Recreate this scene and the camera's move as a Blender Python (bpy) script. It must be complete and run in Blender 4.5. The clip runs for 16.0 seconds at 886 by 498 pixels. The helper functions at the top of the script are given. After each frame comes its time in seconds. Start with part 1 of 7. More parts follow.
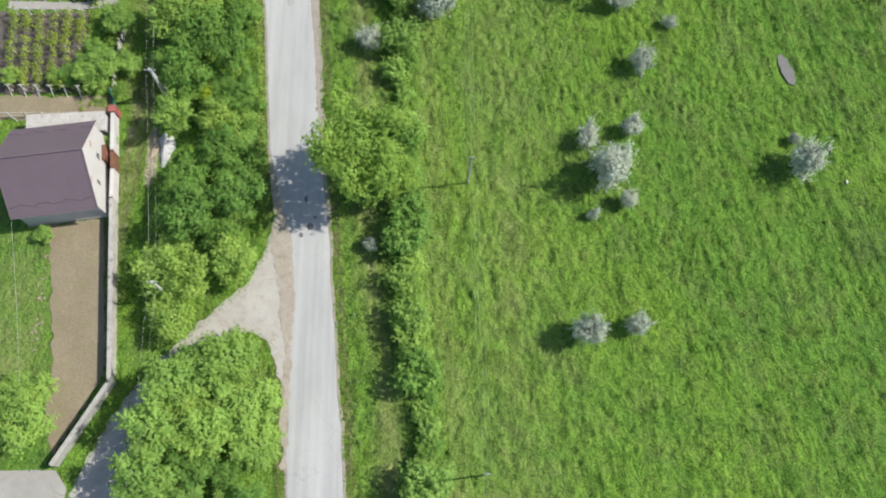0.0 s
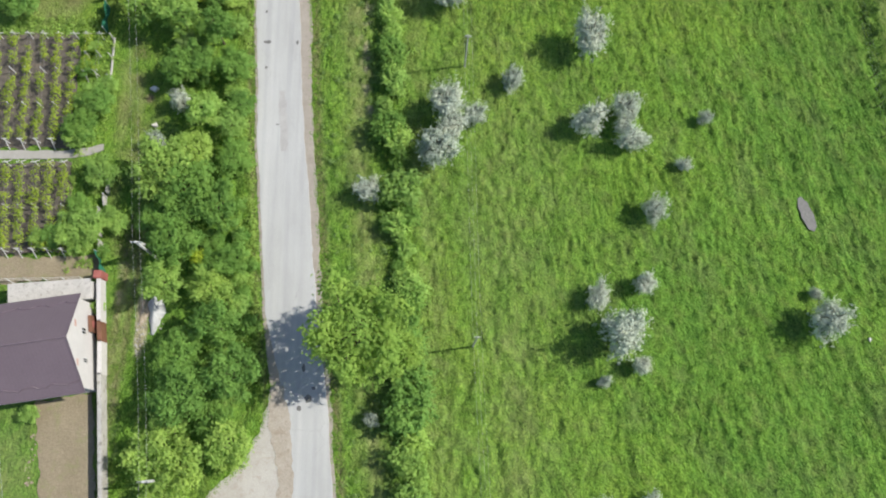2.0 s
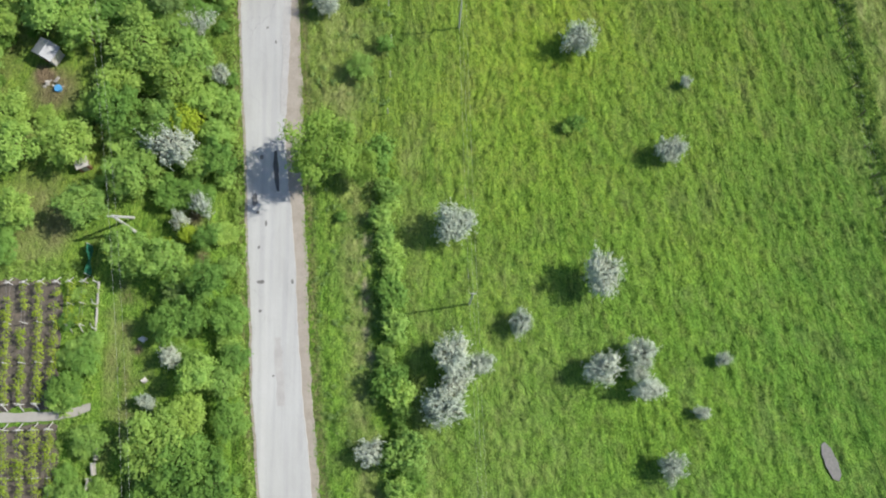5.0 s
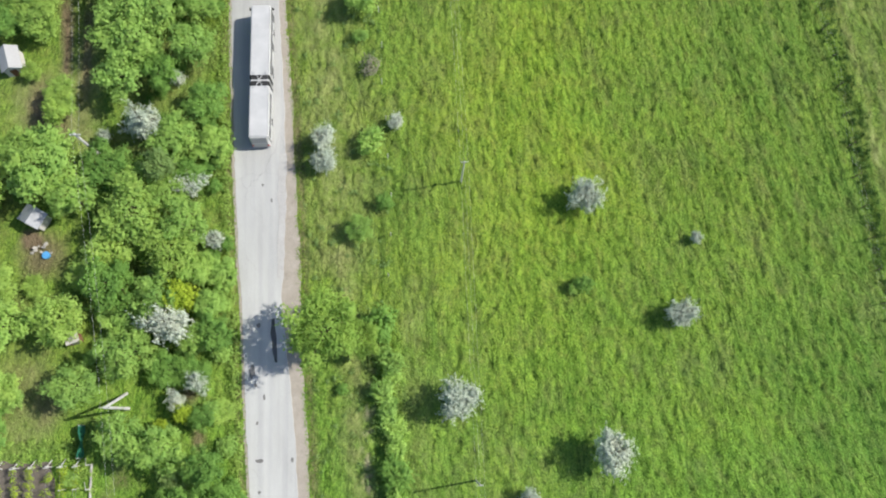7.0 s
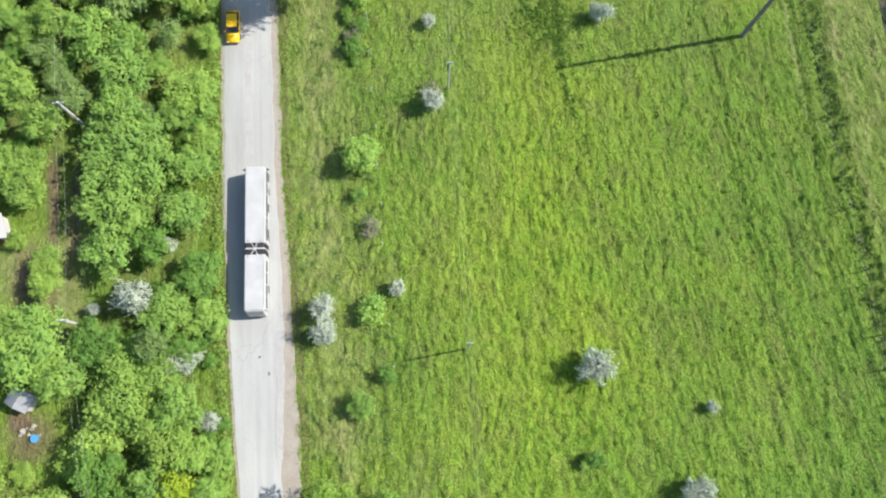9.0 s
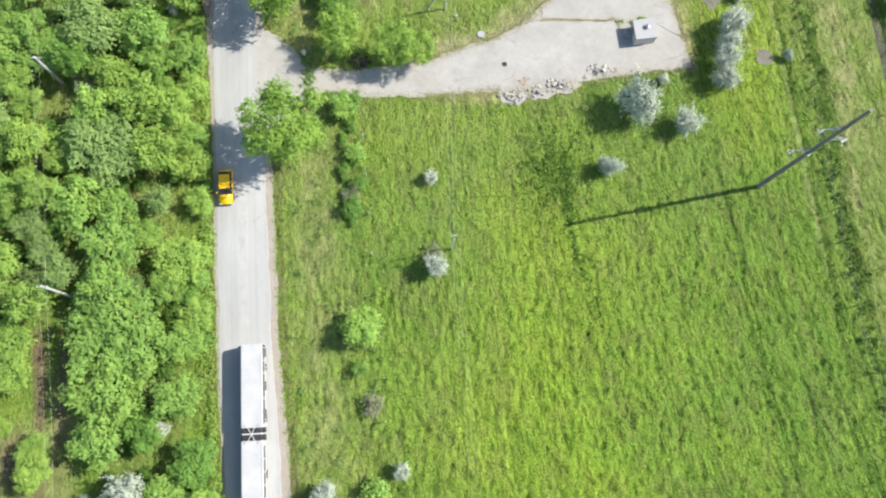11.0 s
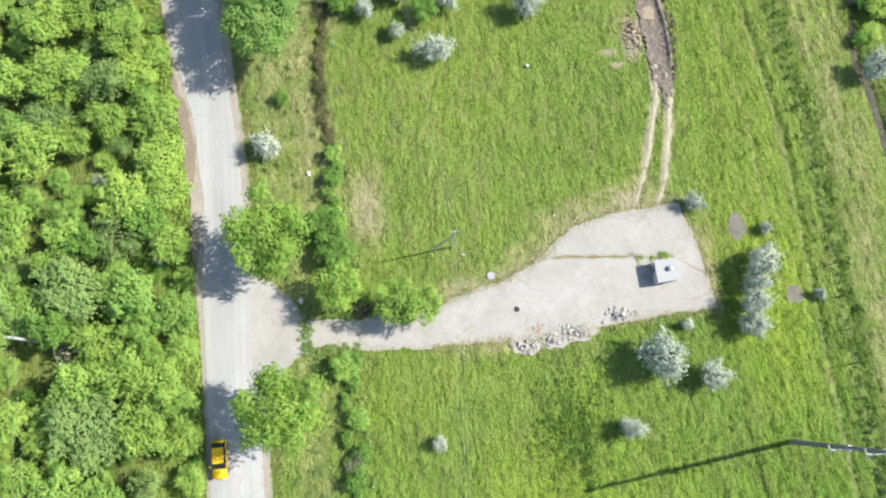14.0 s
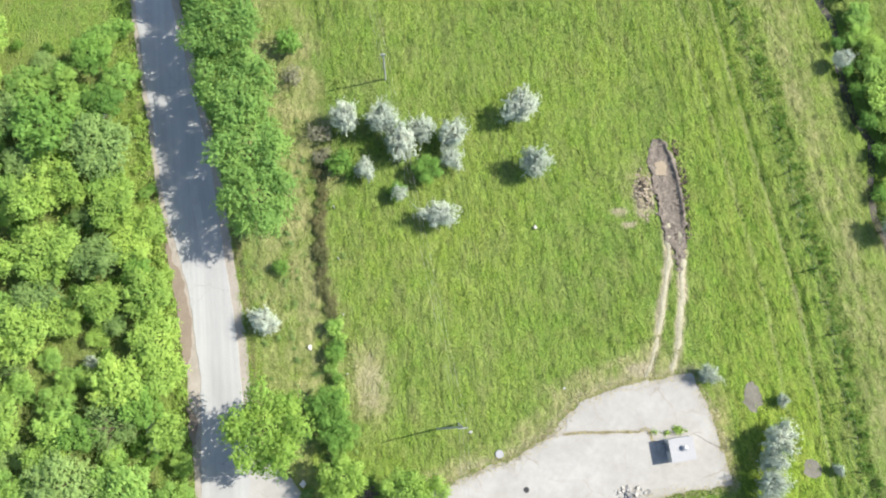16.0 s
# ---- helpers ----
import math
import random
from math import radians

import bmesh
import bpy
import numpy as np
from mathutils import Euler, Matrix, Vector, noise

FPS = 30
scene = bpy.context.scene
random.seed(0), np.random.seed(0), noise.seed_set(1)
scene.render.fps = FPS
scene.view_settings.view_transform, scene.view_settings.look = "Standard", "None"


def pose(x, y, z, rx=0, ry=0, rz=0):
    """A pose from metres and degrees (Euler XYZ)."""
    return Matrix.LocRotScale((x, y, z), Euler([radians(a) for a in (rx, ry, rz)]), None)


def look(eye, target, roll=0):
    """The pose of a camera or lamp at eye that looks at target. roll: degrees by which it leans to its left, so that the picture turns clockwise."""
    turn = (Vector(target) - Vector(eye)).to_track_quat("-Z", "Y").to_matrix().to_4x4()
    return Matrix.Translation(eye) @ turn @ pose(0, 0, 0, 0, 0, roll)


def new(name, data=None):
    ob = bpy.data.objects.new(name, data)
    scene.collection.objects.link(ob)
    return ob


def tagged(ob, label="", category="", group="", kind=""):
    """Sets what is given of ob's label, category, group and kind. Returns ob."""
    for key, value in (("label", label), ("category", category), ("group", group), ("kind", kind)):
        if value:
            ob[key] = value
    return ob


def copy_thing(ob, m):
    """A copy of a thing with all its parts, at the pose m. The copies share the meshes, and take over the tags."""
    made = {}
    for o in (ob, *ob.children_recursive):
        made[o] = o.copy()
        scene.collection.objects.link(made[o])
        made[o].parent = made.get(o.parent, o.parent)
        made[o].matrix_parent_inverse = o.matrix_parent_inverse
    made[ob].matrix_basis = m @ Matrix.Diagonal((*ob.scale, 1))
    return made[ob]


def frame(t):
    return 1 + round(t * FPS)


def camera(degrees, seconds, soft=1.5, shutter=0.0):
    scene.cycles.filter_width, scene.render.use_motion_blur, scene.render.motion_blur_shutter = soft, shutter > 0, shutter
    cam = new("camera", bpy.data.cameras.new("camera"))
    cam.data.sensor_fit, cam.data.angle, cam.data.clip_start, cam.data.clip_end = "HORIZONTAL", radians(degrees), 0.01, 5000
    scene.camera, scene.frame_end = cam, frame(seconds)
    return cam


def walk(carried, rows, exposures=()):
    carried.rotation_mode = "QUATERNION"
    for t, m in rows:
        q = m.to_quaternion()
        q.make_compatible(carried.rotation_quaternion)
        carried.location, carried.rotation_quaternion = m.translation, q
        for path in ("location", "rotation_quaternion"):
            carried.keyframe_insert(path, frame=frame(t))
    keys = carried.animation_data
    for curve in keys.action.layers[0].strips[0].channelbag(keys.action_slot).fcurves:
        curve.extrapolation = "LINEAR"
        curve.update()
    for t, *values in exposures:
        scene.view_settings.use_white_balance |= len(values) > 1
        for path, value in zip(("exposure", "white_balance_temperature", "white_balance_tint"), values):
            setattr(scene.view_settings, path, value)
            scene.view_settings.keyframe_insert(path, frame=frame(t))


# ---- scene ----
cam = camera(57.0, 16.0, soft=2.05)
ROWS = [
    (0.0, 0.00, 0.00, 93.00, -73.58, -1.65, 0.00),
    (1.0, -0.17, 12.07, 93.77, -74.84, -1.56, -0.24),
    (2.0, -0.35, 23.74, 94.67, -75.85, -1.50, -0.51),
    (3.0, -0.50, 35.09, 95.60, -76.63, -1.47, -0.82),
    (4.0, -0.64, 46.18, 96.47, -77.22, -1.46, -1.16),
    (5.0, -0.73, 57.09, 97.23, -77.64, -1.46, -1.53),
    (6.0, -0.78, 67.86, 97.84, -77.93, -1.46, -1.91),
    (7.0, -0.77, 78.56, 98.25, -78.13, -1.47, -2.29),
    (8.0, -0.71, 89.23, 98.47, -78.25, -1.47, -2.68),
    (9.0, -0.59, 99.93, 98.50, -78.35, -1.48, -3.07),
    (10.0, -0.42, 110.70, 98.36, -78.44, -1.49, -3.45),
    (11.0, -0.19, 121.57, 98.09, -78.57, -1.51, -3.81),
    (12.0, 0.08, 132.59, 97.77, -78.76, -1.53, -4.15),
    (13.0, 0.39, 143.78, 97.45, -79.06, -1.58, -4.46),
    (14.0, 0.72, 155.16, 97.24, -79.49, -1.66, -4.74),
    (15.0, 1.07, 166.77, 97.25, -80.08, -1.77, -4.98),
    (16.0, 1.42, 178.62, 97.61, -80.89, -1.94, -5.17),
]
EXPOSURES = [(0.0, 0.39), (4.0, 0.38), (6.5, 0.51), (9.0, 0.77), (11.5, 0.9), (16.0, 0.98)]
walk(cam, [(t, pose(x, y, z, 90 + pitch, roll, yaw)) for t, x, y, z, pitch, roll, yaw in ROWS], EXPOSURES)

# ---- daylight ----
SUN_WAY = Vector((0.951, 0.135, 1.0)).normalized()
world = bpy.data.worlds.new("world")
scene.world = world
world.use_nodes = True
wn = world.node_tree
sky = wn.nodes.new("ShaderNodeTexSky")
sky.sky_type, sky.sun_disc = "NISHITA", False
sky.sun_elevation, sky.sun_rotation = math.asin(SUN_WAY.z), math.atan2(SUN_WAY.x, SUN_WAY.y)
wn.links.new(sky.outputs[0], wn.nodes["Background"].inputs[0])
wn.nodes["Background"].inputs[1].default_value = 0.115
sun = new("sun", bpy.data.lights.new("sun", "SUN"))
sun.data.energy, sun.data.angle, sun.data.color = 4.5, radians(0.6), (1.0, 0.95, 0.86)
sun.matrix_world = look(SUN_WAY * 200, (0, 0, 0))


# ---- materials ----
def material(name, rough=0.8, metal=0.0, spec=0.3):
    m = bpy.data.materials.new(name)
    m.use_nodes = True
    b = m.node_tree.nodes["Principled BSDF"]
    b.inputs["Roughness"].default_value = rough
    b.inputs["Metallic"].default_value = metal
    b.inputs["Specular IOR Level"].default_value = spec
    return m, m.node_tree, b


def node(nt, kind, **values):
    n = nt.nodes.new(kind)
    for key, value in values.items():
        if key == "operation":
            n.operation = value
        elif key == "feature":
            n.feature = value
        elif key == "use_clamp":
            n.use_clamp = value
        elif key == "interpolation_type":
            n.interpolation_type = value
        else:
            n.inputs[key].default_value = value
    return n


def where_is(nt):
    """World position, the same for all objects."""
    return nt.nodes.new("ShaderNodeNewGeometry").outputs["Position"]


def cloud(nt, vec, scale, detail=4.0, rough=0.6, stretch=None, turn=0.0):
    if stretch:
        mp = node(nt, "ShaderNodeMapping")
        mp.inputs["Scale"].default_value = stretch
        mp.inputs["Rotation"].default_value = (0, 0, turn)
        nt.links.new(vec, mp.inputs["Vector"])
        vec = mp.outputs[0]
    n = node(nt, "ShaderNodeTexNoise", Scale=scale, Detail=detail, Roughness=rough)
    nt.links.new(vec, n.inputs["Vector"])
    return n.outputs["Fac"]


def ramp(nt, fac, *stops):
    r = nt.nodes.new("ShaderNodeValToRGB")
    while len(r.color_ramp.elements) < len(stops):
        r.color_ramp.elements.new(0.5)
    for e, (p, c) in zip(r.color_ramp.elements, stops):
        e.position, e.color = p, (*c, 1)
    nt.links.new(fac, r.inputs[0])
    return r.outputs[0]


def mix(nt, fac, a, b, how="MIX"):
    m = nt.nodes.new("ShaderNodeMix")
    m.data_type, m.blend_type = "RGBA", how
    for i, s in ((0, fac), (6, a), (7, b)):
        if isinstance(s, (int, float)):
            m.inputs[i].default_value = s
        elif isinstance(s, tuple):
            m.inputs[i].default_value = (*s, 1)
        else:
            nt.links.new(s, m.inputs[i])
    return m.outputs[2]


def bump(nt, b, height, strength=0.5, dist=0.05):
    n = node(nt, "ShaderNodeBump", Strength=strength, Distance=dist)
    nt.links.new(height, n.inputs["Height"])
    nt.links.new(n.outputs[0], b.inputs["Normal"])


def zone(nt, name):
    a = nt.nodes.new("ShaderNodeAttribute")
    a.attribute_name = name
    return a


def speckled(name, dark, light, scale=3.0, rough=0.85, fine=30.0, relief=0.4, dist=0.02, stain=None, metal=0.0):
    """A worn surface: broad stains and fine grain between two colours."""
    m, nt, b = material(name, rough, metal)
    p = where_is(nt)
    big, small = cloud(nt, p, scale * 0.3, 5), cloud(nt, p, fine, 3)
    c = ramp(nt, big, (0.3, dark), (0.7, light))
    c = mix(nt, 0.35, c, ramp(nt, small, (0.3, tuple(0.7 * v for v in dark)), (0.7, tuple(min(1, 1.15 * v) for v in light))))
    if stain:
        c = mix(nt, ramp(nt, cloud(nt, p, scale * 0.8, 8, 0.7), (0.52, (0, 0, 0)), (0.7, (1, 1, 1))), c, stain)
    nt.links.new(c, b.inputs["Base Color"])
    bump(nt, b, small, relief, dist)
    return m


def foliage(name, dark, light, other, translucent=0.3, odd=0.5, per_thing=0.5):
    """Leaves: each leaf has its own shade between dark and light, each plant leans towards another hue."""
    m, nt, b = material(name, 0.65, 0, 0.1)
    g = nt.nodes.new("ShaderNodeNewGeometry")
    o = nt.nodes.new("ShaderNodeObjectInfo")
    leaf = ramp(nt, g.outputs["Random Per Island"], (0.0, dark), (1.0, light))
    clump = ramp(nt, cloud(nt, g.outputs["Position"], 1.1, 3), (0.32, dark), (0.66, light))
    c = mix(nt, 0.62, leaf, clump)
    lean = node(nt, "ShaderNodeMath", operation="MULTIPLY")
    nt.links.new(o.outputs["Random"], lean.inputs[0])
    lean.inputs[1].default_value = per_thing
    c = mix(nt, lean.outputs[0], c, other)
    shade = ramp(nt, cloud(nt, g.outputs["Position"], 0.4, 2), (0.3, (0.74, 0.84, 0.86)), (0.7, (1.16, 1.08, 1.0)))
    c = mix(nt, odd, c, shade, "MULTIPLY")
    wrap = node(nt, "ShaderNodeMath", operation="MULTIPLY")
    nt.links.new(o.outputs["Random"], wrap.inputs[0])
    wrap.inputs[1].default_value = 7.31
    part_of = node(nt, "ShaderNodeMath", operation="FRACT")
    nt.links.new(wrap.outputs[0], part_of.inputs[0])
    c = mix(nt, per_thing, c, ramp(nt, part_of.outputs[0], (0.0, (0.74, 0.77, 0.77)), (0.5, (1.0, 1.0, 1.0)), (1.0, (1.32, 1.26, 1.3))), "MULTIPLY")
    nt.links.new(c, b.inputs["Base Color"])
    t = node(nt, "ShaderNodeBsdfTranslucent")
    nt.links.new(c, t.inputs["Color"])
    s = node(nt, "ShaderNodeMixShader", Fac=translucent)
    nt.links.new(b.outputs[0], s.inputs[1])
    nt.links.new(t.outputs[0], s.inputs[2])
    nt.links.new(s.outputs[0], nt.nodes["Material Output"].inputs[0])
    return m


def swath(nt, p, along, across=1.0, slant=0.0):
    """Coordinates drawn out along the mowing lines, which slant more and more towards the fence."""
    s = nt.nodes.new("ShaderNodeSeparateXYZ")
    nt.links.new(p, s.inputs[0])
    k = node(nt, "ShaderNodeMath", operation="MULTIPLY_ADD")
    nt.links.new(s.outputs[0], k.inputs[0])
    k.inputs[1].default_value, k.inputs[2].default_value = 0.0035, 0.02 + slant
    yy = node(nt, "ShaderNodeMath", operation="SUBTRACT")
    nt.links.new(s.outputs[1], yy.inputs[0])
    yy.inputs[1].default_value = 110.0
    x = node(nt, "ShaderNodeMath", operation="MULTIPLY_ADD")
    nt.links.new(yy.outputs[0], x.inputs[0])
    nt.links.new(k.outputs[0], x.inputs[1])
    nt.links.new(s.outputs[0], x.inputs[2])
    o = nt.nodes.new("ShaderNodeCombineXYZ")
    for src, dst, f in ((x.outputs[0], 0, across), (s.outputs[1], 1, along)):
        m = node(nt, "ShaderNodeMath", operation="MULTIPLY")
        nt.links.new(src, m.inputs[0])
        m.inputs[1].default_value = f
        nt.links.new(m.outputs[0], o.inputs[dst])
    return o.outputs[0]


def span(nt, value, a, b):
    """0 at a, 1 at b, held outside."""
    r = node(nt, "ShaderNodeMapRange", interpolation_type="SMOOTHSTEP")
    nt.links.new(value, r.inputs["Value"])
    r.inputs["From Min"].default_value, r.inputs["From Max"].default_value = a, b
    return r.outputs["Result"]


def calc(nt, how, a, b):
    m = node(nt, "ShaderNodeMath", operation=how)
    for i, v in enumerate((a, b)):
        if isinstance(v, (int, float)):
            m.inputs[i].default_value = v
        else:
            nt.links.new(v, m.inputs[i])
    return m.outputs[0]


def fenceward(nt, p):
    s = nt.nodes.new("ShaderNodeSeparateXYZ")
    nt.links.new(p, s.inputs[0])
    return s


def deeper_green(nt, p, drift):
    """The sward turns deeper green towards the ditch, mostly in the southern half of the meadow."""
    s = fenceward(nt, p)
    # The faint northern remainder stands in for lens falloff towards the right.
    wet = calc(nt, "MULTIPLY", span(nt, s.outputs[0], 22.0, 50.0), calc(nt, "SUBTRACT", 1.0, calc(nt, "MULTIPLY", 0.85, span(nt, s.outputs[1], 140.0, 190.0))))
    lawn = calc(nt, "MULTIPLY", span(nt, s.outputs[0], -38.0, -42.0), calc(nt, "SUBTRACT", 1.0, span(nt, s.outputs[1], 40.0, 46.0)))
    lawn = calc(nt, "MULTIPLY", lawn, span(nt, s.outputs[0], -90.0, -58.0))
    return calc(nt, "SUBTRACT", drift, calc(nt, "MULTIPLY", calc(nt, "MAXIMUM", wet, lawn), 0.17))


def grassy(name, blades):
    """Meadow: green sward with yellow-green and blue-green drifts, mowing swathes, dry straw and bare earth where the zones say so."""
    m, nt, b = material(name, 0.85, 0, 0.15)
    p = where_is(nt)
    drift = deeper_green(nt, p, cloud(nt, p, 0.04, 4, 0.6))
    furrow = cloud(nt, swath(nt, p, 0.018), 1.25, 3, 0.7)
    trail = calc(nt, "ABSOLUTE", calc(nt, "SUBTRACT", cloud(nt, swath(nt, p, 0.09), 0.42, 3, 0.5), 0.5), 0.0)
    patch = cloud(nt, swath(nt, p, 0.6), 0.28, 5, 0.65)
    rows = cloud(nt, swath(nt, p, 0.03), 0.75, 4, 0.7)
    bent = node(nt, "ShaderNodeTexNoise", Scale=0.55, Detail=3.0)
    nt.links.new(p, bent.inputs["Vector"])
    shift = node(nt, "ShaderNodeVectorMath", operation="MULTIPLY_ADD")
    nt.links.new(bent.outputs["Color"], shift.inputs[0])
    shift.inputs[1].default_value = (1.0, 1.0, 0.0)
    nt.links.new(p, shift.inputs[2])
    tuft = cloud(nt, swath(nt, shift.outputs[0], 0.5), 2.6, 3, 0.6)
    fine = cloud(nt, swath(nt, shift.outputs[0], 0.55), 7.0, 3, 0.65)
    herb = cloud(nt, swath(nt, p, 0.6), 0.6, 5, 0.75)
    c = ramp(nt, drift, (0.3, (0.118, 0.216, 0.034)), (0.5, (0.150, 0.250, 0.036)), (0.72, (0.180, 0.270, 0.035)))
    c = mix(nt, 0.5, c, ramp(nt, patch, (0.3, (0.8, 0.87, 0.9)), (0.5, (1.0, 1.0, 1.0)), (0.7, (1.25, 1.14, 1.2))), "MULTIPLY")
    c = mix(nt, 0.22, c, ramp(nt, rows, (0.32, (0.66, 0.74, 0.7)), (0.5, (1.0, 1.0, 1.0)), (0.68, (1.38, 1.25, 1.35))), "MULTIPLY")
    c = mix(nt, ramp(nt, herb, (0.48, (0, 0, 0)), (0.66, (0.6, 0.6, 0.6))), c, (0.155, 0.185, 0.05))
    c = mix(nt, ramp(nt, cloud(nt, swath(nt, p, 0.5), 0.23, 6, 0.7), (0.5, (0, 0, 0)), (0.66, (0.6, 0.6, 0.6))), c, (0.135, 0.168, 0.056))
    c = mix(nt, ramp(nt, herb, (0.3, (0.55, 0.55, 0.55)), (0.45, (0, 0, 0))), c, (0.078, 0.160, 0.030))
    lines = calc(nt, "MULTIPLY", span(nt, fenceward(nt, p).outputs[0], 24.0, 46.0), 0.75)
    c = mix(nt, lines, c, ramp(nt, furrow, (0.36, (0.5, 0.58, 0.52)), (0.46, (0.95, 0.97, 0.95)), (0.66, (1.22, 1.14, 1.15))), "MULTIPLY")
    # Shade in the hollows between tufts is put into the colour, using the bump's noises.
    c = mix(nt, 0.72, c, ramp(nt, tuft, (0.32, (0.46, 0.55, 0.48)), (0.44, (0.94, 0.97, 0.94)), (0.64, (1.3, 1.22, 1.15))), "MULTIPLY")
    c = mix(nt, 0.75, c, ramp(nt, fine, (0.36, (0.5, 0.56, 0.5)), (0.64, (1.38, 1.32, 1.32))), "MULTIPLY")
    trodden_line = ramp(nt, trail, (0.0, (0.52, 0.6, 0.55)), (0.012, (0.75, 0.8, 0.75)), (0.02, (1.12, 1.08, 1.06)), (0.045, (1.0, 1.0, 1.0)))
    c = mix(nt, ramp(nt, cloud(nt, p, 0.07, 3), (0.42, (0.1, 0.1, 0.1)), (0.6, (0.9, 0.9, 0.9))), c, mix(nt, 1.0, c, trodden_line, "MULTIPLY"))
    fresh = calc(nt, "SUBTRACT", 1.0, span(nt, fenceward(nt, p).outputs[1], 62.0, 105.0))
    c = mix(nt, fresh, c, mix(nt, 1.0, c, (0.89, 1.03, 0.98), "MULTIPLY"))
    straw = ramp(nt, cloud(nt, swath(nt, p, 0.3), 0.9, 6, 0.72), (0.3, (0.175, 0.21, 0.065)), (0.7, (0.37, 0.36, 0.165)))
    if blades:
        g = nt.nodes.new("ShaderNodeNewGeometry")
        c = mix(nt, 0.8, c, ramp(nt, g.outputs["Random Per Island"], (0.0, (0.55, 0.63, 0.55)), (0.55, (1.03, 1.05, 1.0)), (1.0, (1.6, 1.5, 1.4))), "MULTIPLY")
    z = zone(nt, "zones")
    sep = nt.nodes.new("ShaderNodeSeparateColor")
    nt.links.new(z.outputs["Color"], sep.inputs[0])
    mul = node(nt, "ShaderNodeMath", operation="MULTIPLY", use_clamp=True)
    nt.links.new(sep.outputs[0], mul.inputs[0])
    nt.links.new(ramp(nt, cloud(nt, p, 0.35, 6, 0.7), (0.35, (0.25, 0.25, 0.25)), (0.62, (1.3, 1.3, 1.3))), mul.inputs[1])
    c = mix(nt, mul.outputs[0], c, straw)
    lush = mix(nt, 1.0, c, (1.26, 1.2, 0.9), "MULTIPLY")
    c = mix(nt, sep.outputs[1], c, lush)
    if not blades:
        earth = ramp(nt, cloud(nt, p, 0.9, 8, 0.75), (0.3, (0.10, 0.075, 0.045)), (0.7, (0.24, 0.185, 0.115)))
        c = mix(nt, sep.outputs[2], c, earth)
        pale = ramp(nt, cloud(nt, p, 1.6, 7, 0.75), (0.3, (0.24, 0.21, 0.125)), (0.7, (0.44, 0.395, 0.27)))
        c = mix(nt, z.outputs["Alpha"], c, pale)
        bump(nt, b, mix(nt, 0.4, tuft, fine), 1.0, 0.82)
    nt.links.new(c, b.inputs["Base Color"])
    if blades:
        t = node(nt, "ShaderNodeBsdfTranslucent")
        nt.links.new(c, t.inputs["Color"])
        s = node(nt, "ShaderNodeMixShader", Fac=0.22)
        nt.links.new(b.outputs[0], s.inputs[1])
        nt.links.new(t.outputs[0], s.inputs[2])
        nt.links.new(s.outputs[0], nt.nodes["Material Output"].inputs[0])
    return m


MEADOW, BLADES = grassy("meadow", False), grassy("grass_blades", True)
LEAF = foliage("leaf", (0.205, 0.355, 0.085), (0.355, 0.54, 0.14), (0.37, 0.545, 0.12), 0.42, 0.6, 0.5)
LEAF_LIGHT = foliage("leaf_light", (0.225, 0.37, 0.08), (0.39, 0.555, 0.135), (0.40, 0.545, 0.115), 0.42, 0.5, 0.4)
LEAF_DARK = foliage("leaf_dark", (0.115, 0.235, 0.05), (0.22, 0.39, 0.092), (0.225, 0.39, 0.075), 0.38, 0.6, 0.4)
LEAF_ROAD = foliage("leaf_road", (0.185, 0.32, 0.06), (0.335, 0.495, 0.11), (0.345, 0.485, 0.095), 0.45, 0.6, 0.25)
LEAF_SHADE = foliage("leaf_shade", (0.15, 0.285, 0.07), (0.28, 0.445, 0.125), (0.295, 0.44, 0.11), 0.42, 0.6, 0.35)
LEAF_DEEP = foliage("leaf_deep", (0.03, 0.075, 0.018), (0.085, 0.165, 0.035), (0.08, 0.16, 0.03), 0.3, 0.5, 0.5)
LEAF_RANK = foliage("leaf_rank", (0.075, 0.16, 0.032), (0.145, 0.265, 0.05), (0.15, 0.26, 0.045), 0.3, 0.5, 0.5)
LEAF_SILVER = foliage("leaf_silver", (0.36, 0.415, 0.325), (0.52, 0.575, 0.48), (0.47, 0.52, 0.42), 0.15, 0.45, 0.5)
LEAF_PALE = foliage("leaf_pale", (0.165, 0.27, 0.085), (0.29, 0.42, 0.14), (0.29, 0.41, 0.13), 0.38, 0.4, 0.5)
LEAF_YELLOW = foliage("leaf_yellow", (0.26, 0.36, 0.035), (0.40, 0.52, 0.055), (0.42, 0.52, 0.05), 0.35, 0.3, 0.3)
LEAF_VINE = foliage("leaf_vine", (0.19, 0.29, 0.035), (0.36, 0.47, 0.06), (0.38, 0.46, 0.055), 0.4, 0.3, 0.3)
TWIG_DRY = foliage("dry_twig", (0.15, 0.15, 0.10), (0.28, 0.275, 0.19), (0.25, 0.255, 0.16), 0.05, 0.3, 0.3)
SCRUB_LEAF = foliage("scrub_leaf", (0.075, 0.085, 0.035), (0.17, 0.19, 0.075), (0.18, 0.16, 0.08), 0.2, 0.5, 0.5)
STRAW = foliage("straw", (0.29, 0.25, 0.14), (0.47, 0.42, 0.26), (0.38, 0.37, 0.18), 0.3, 0.3, 0.2)
BARK = speckled("bark", (0.05, 0.038, 0.026), (0.13, 0.10, 0.07), 6, 0.9, 40, 0.6, 0.03)

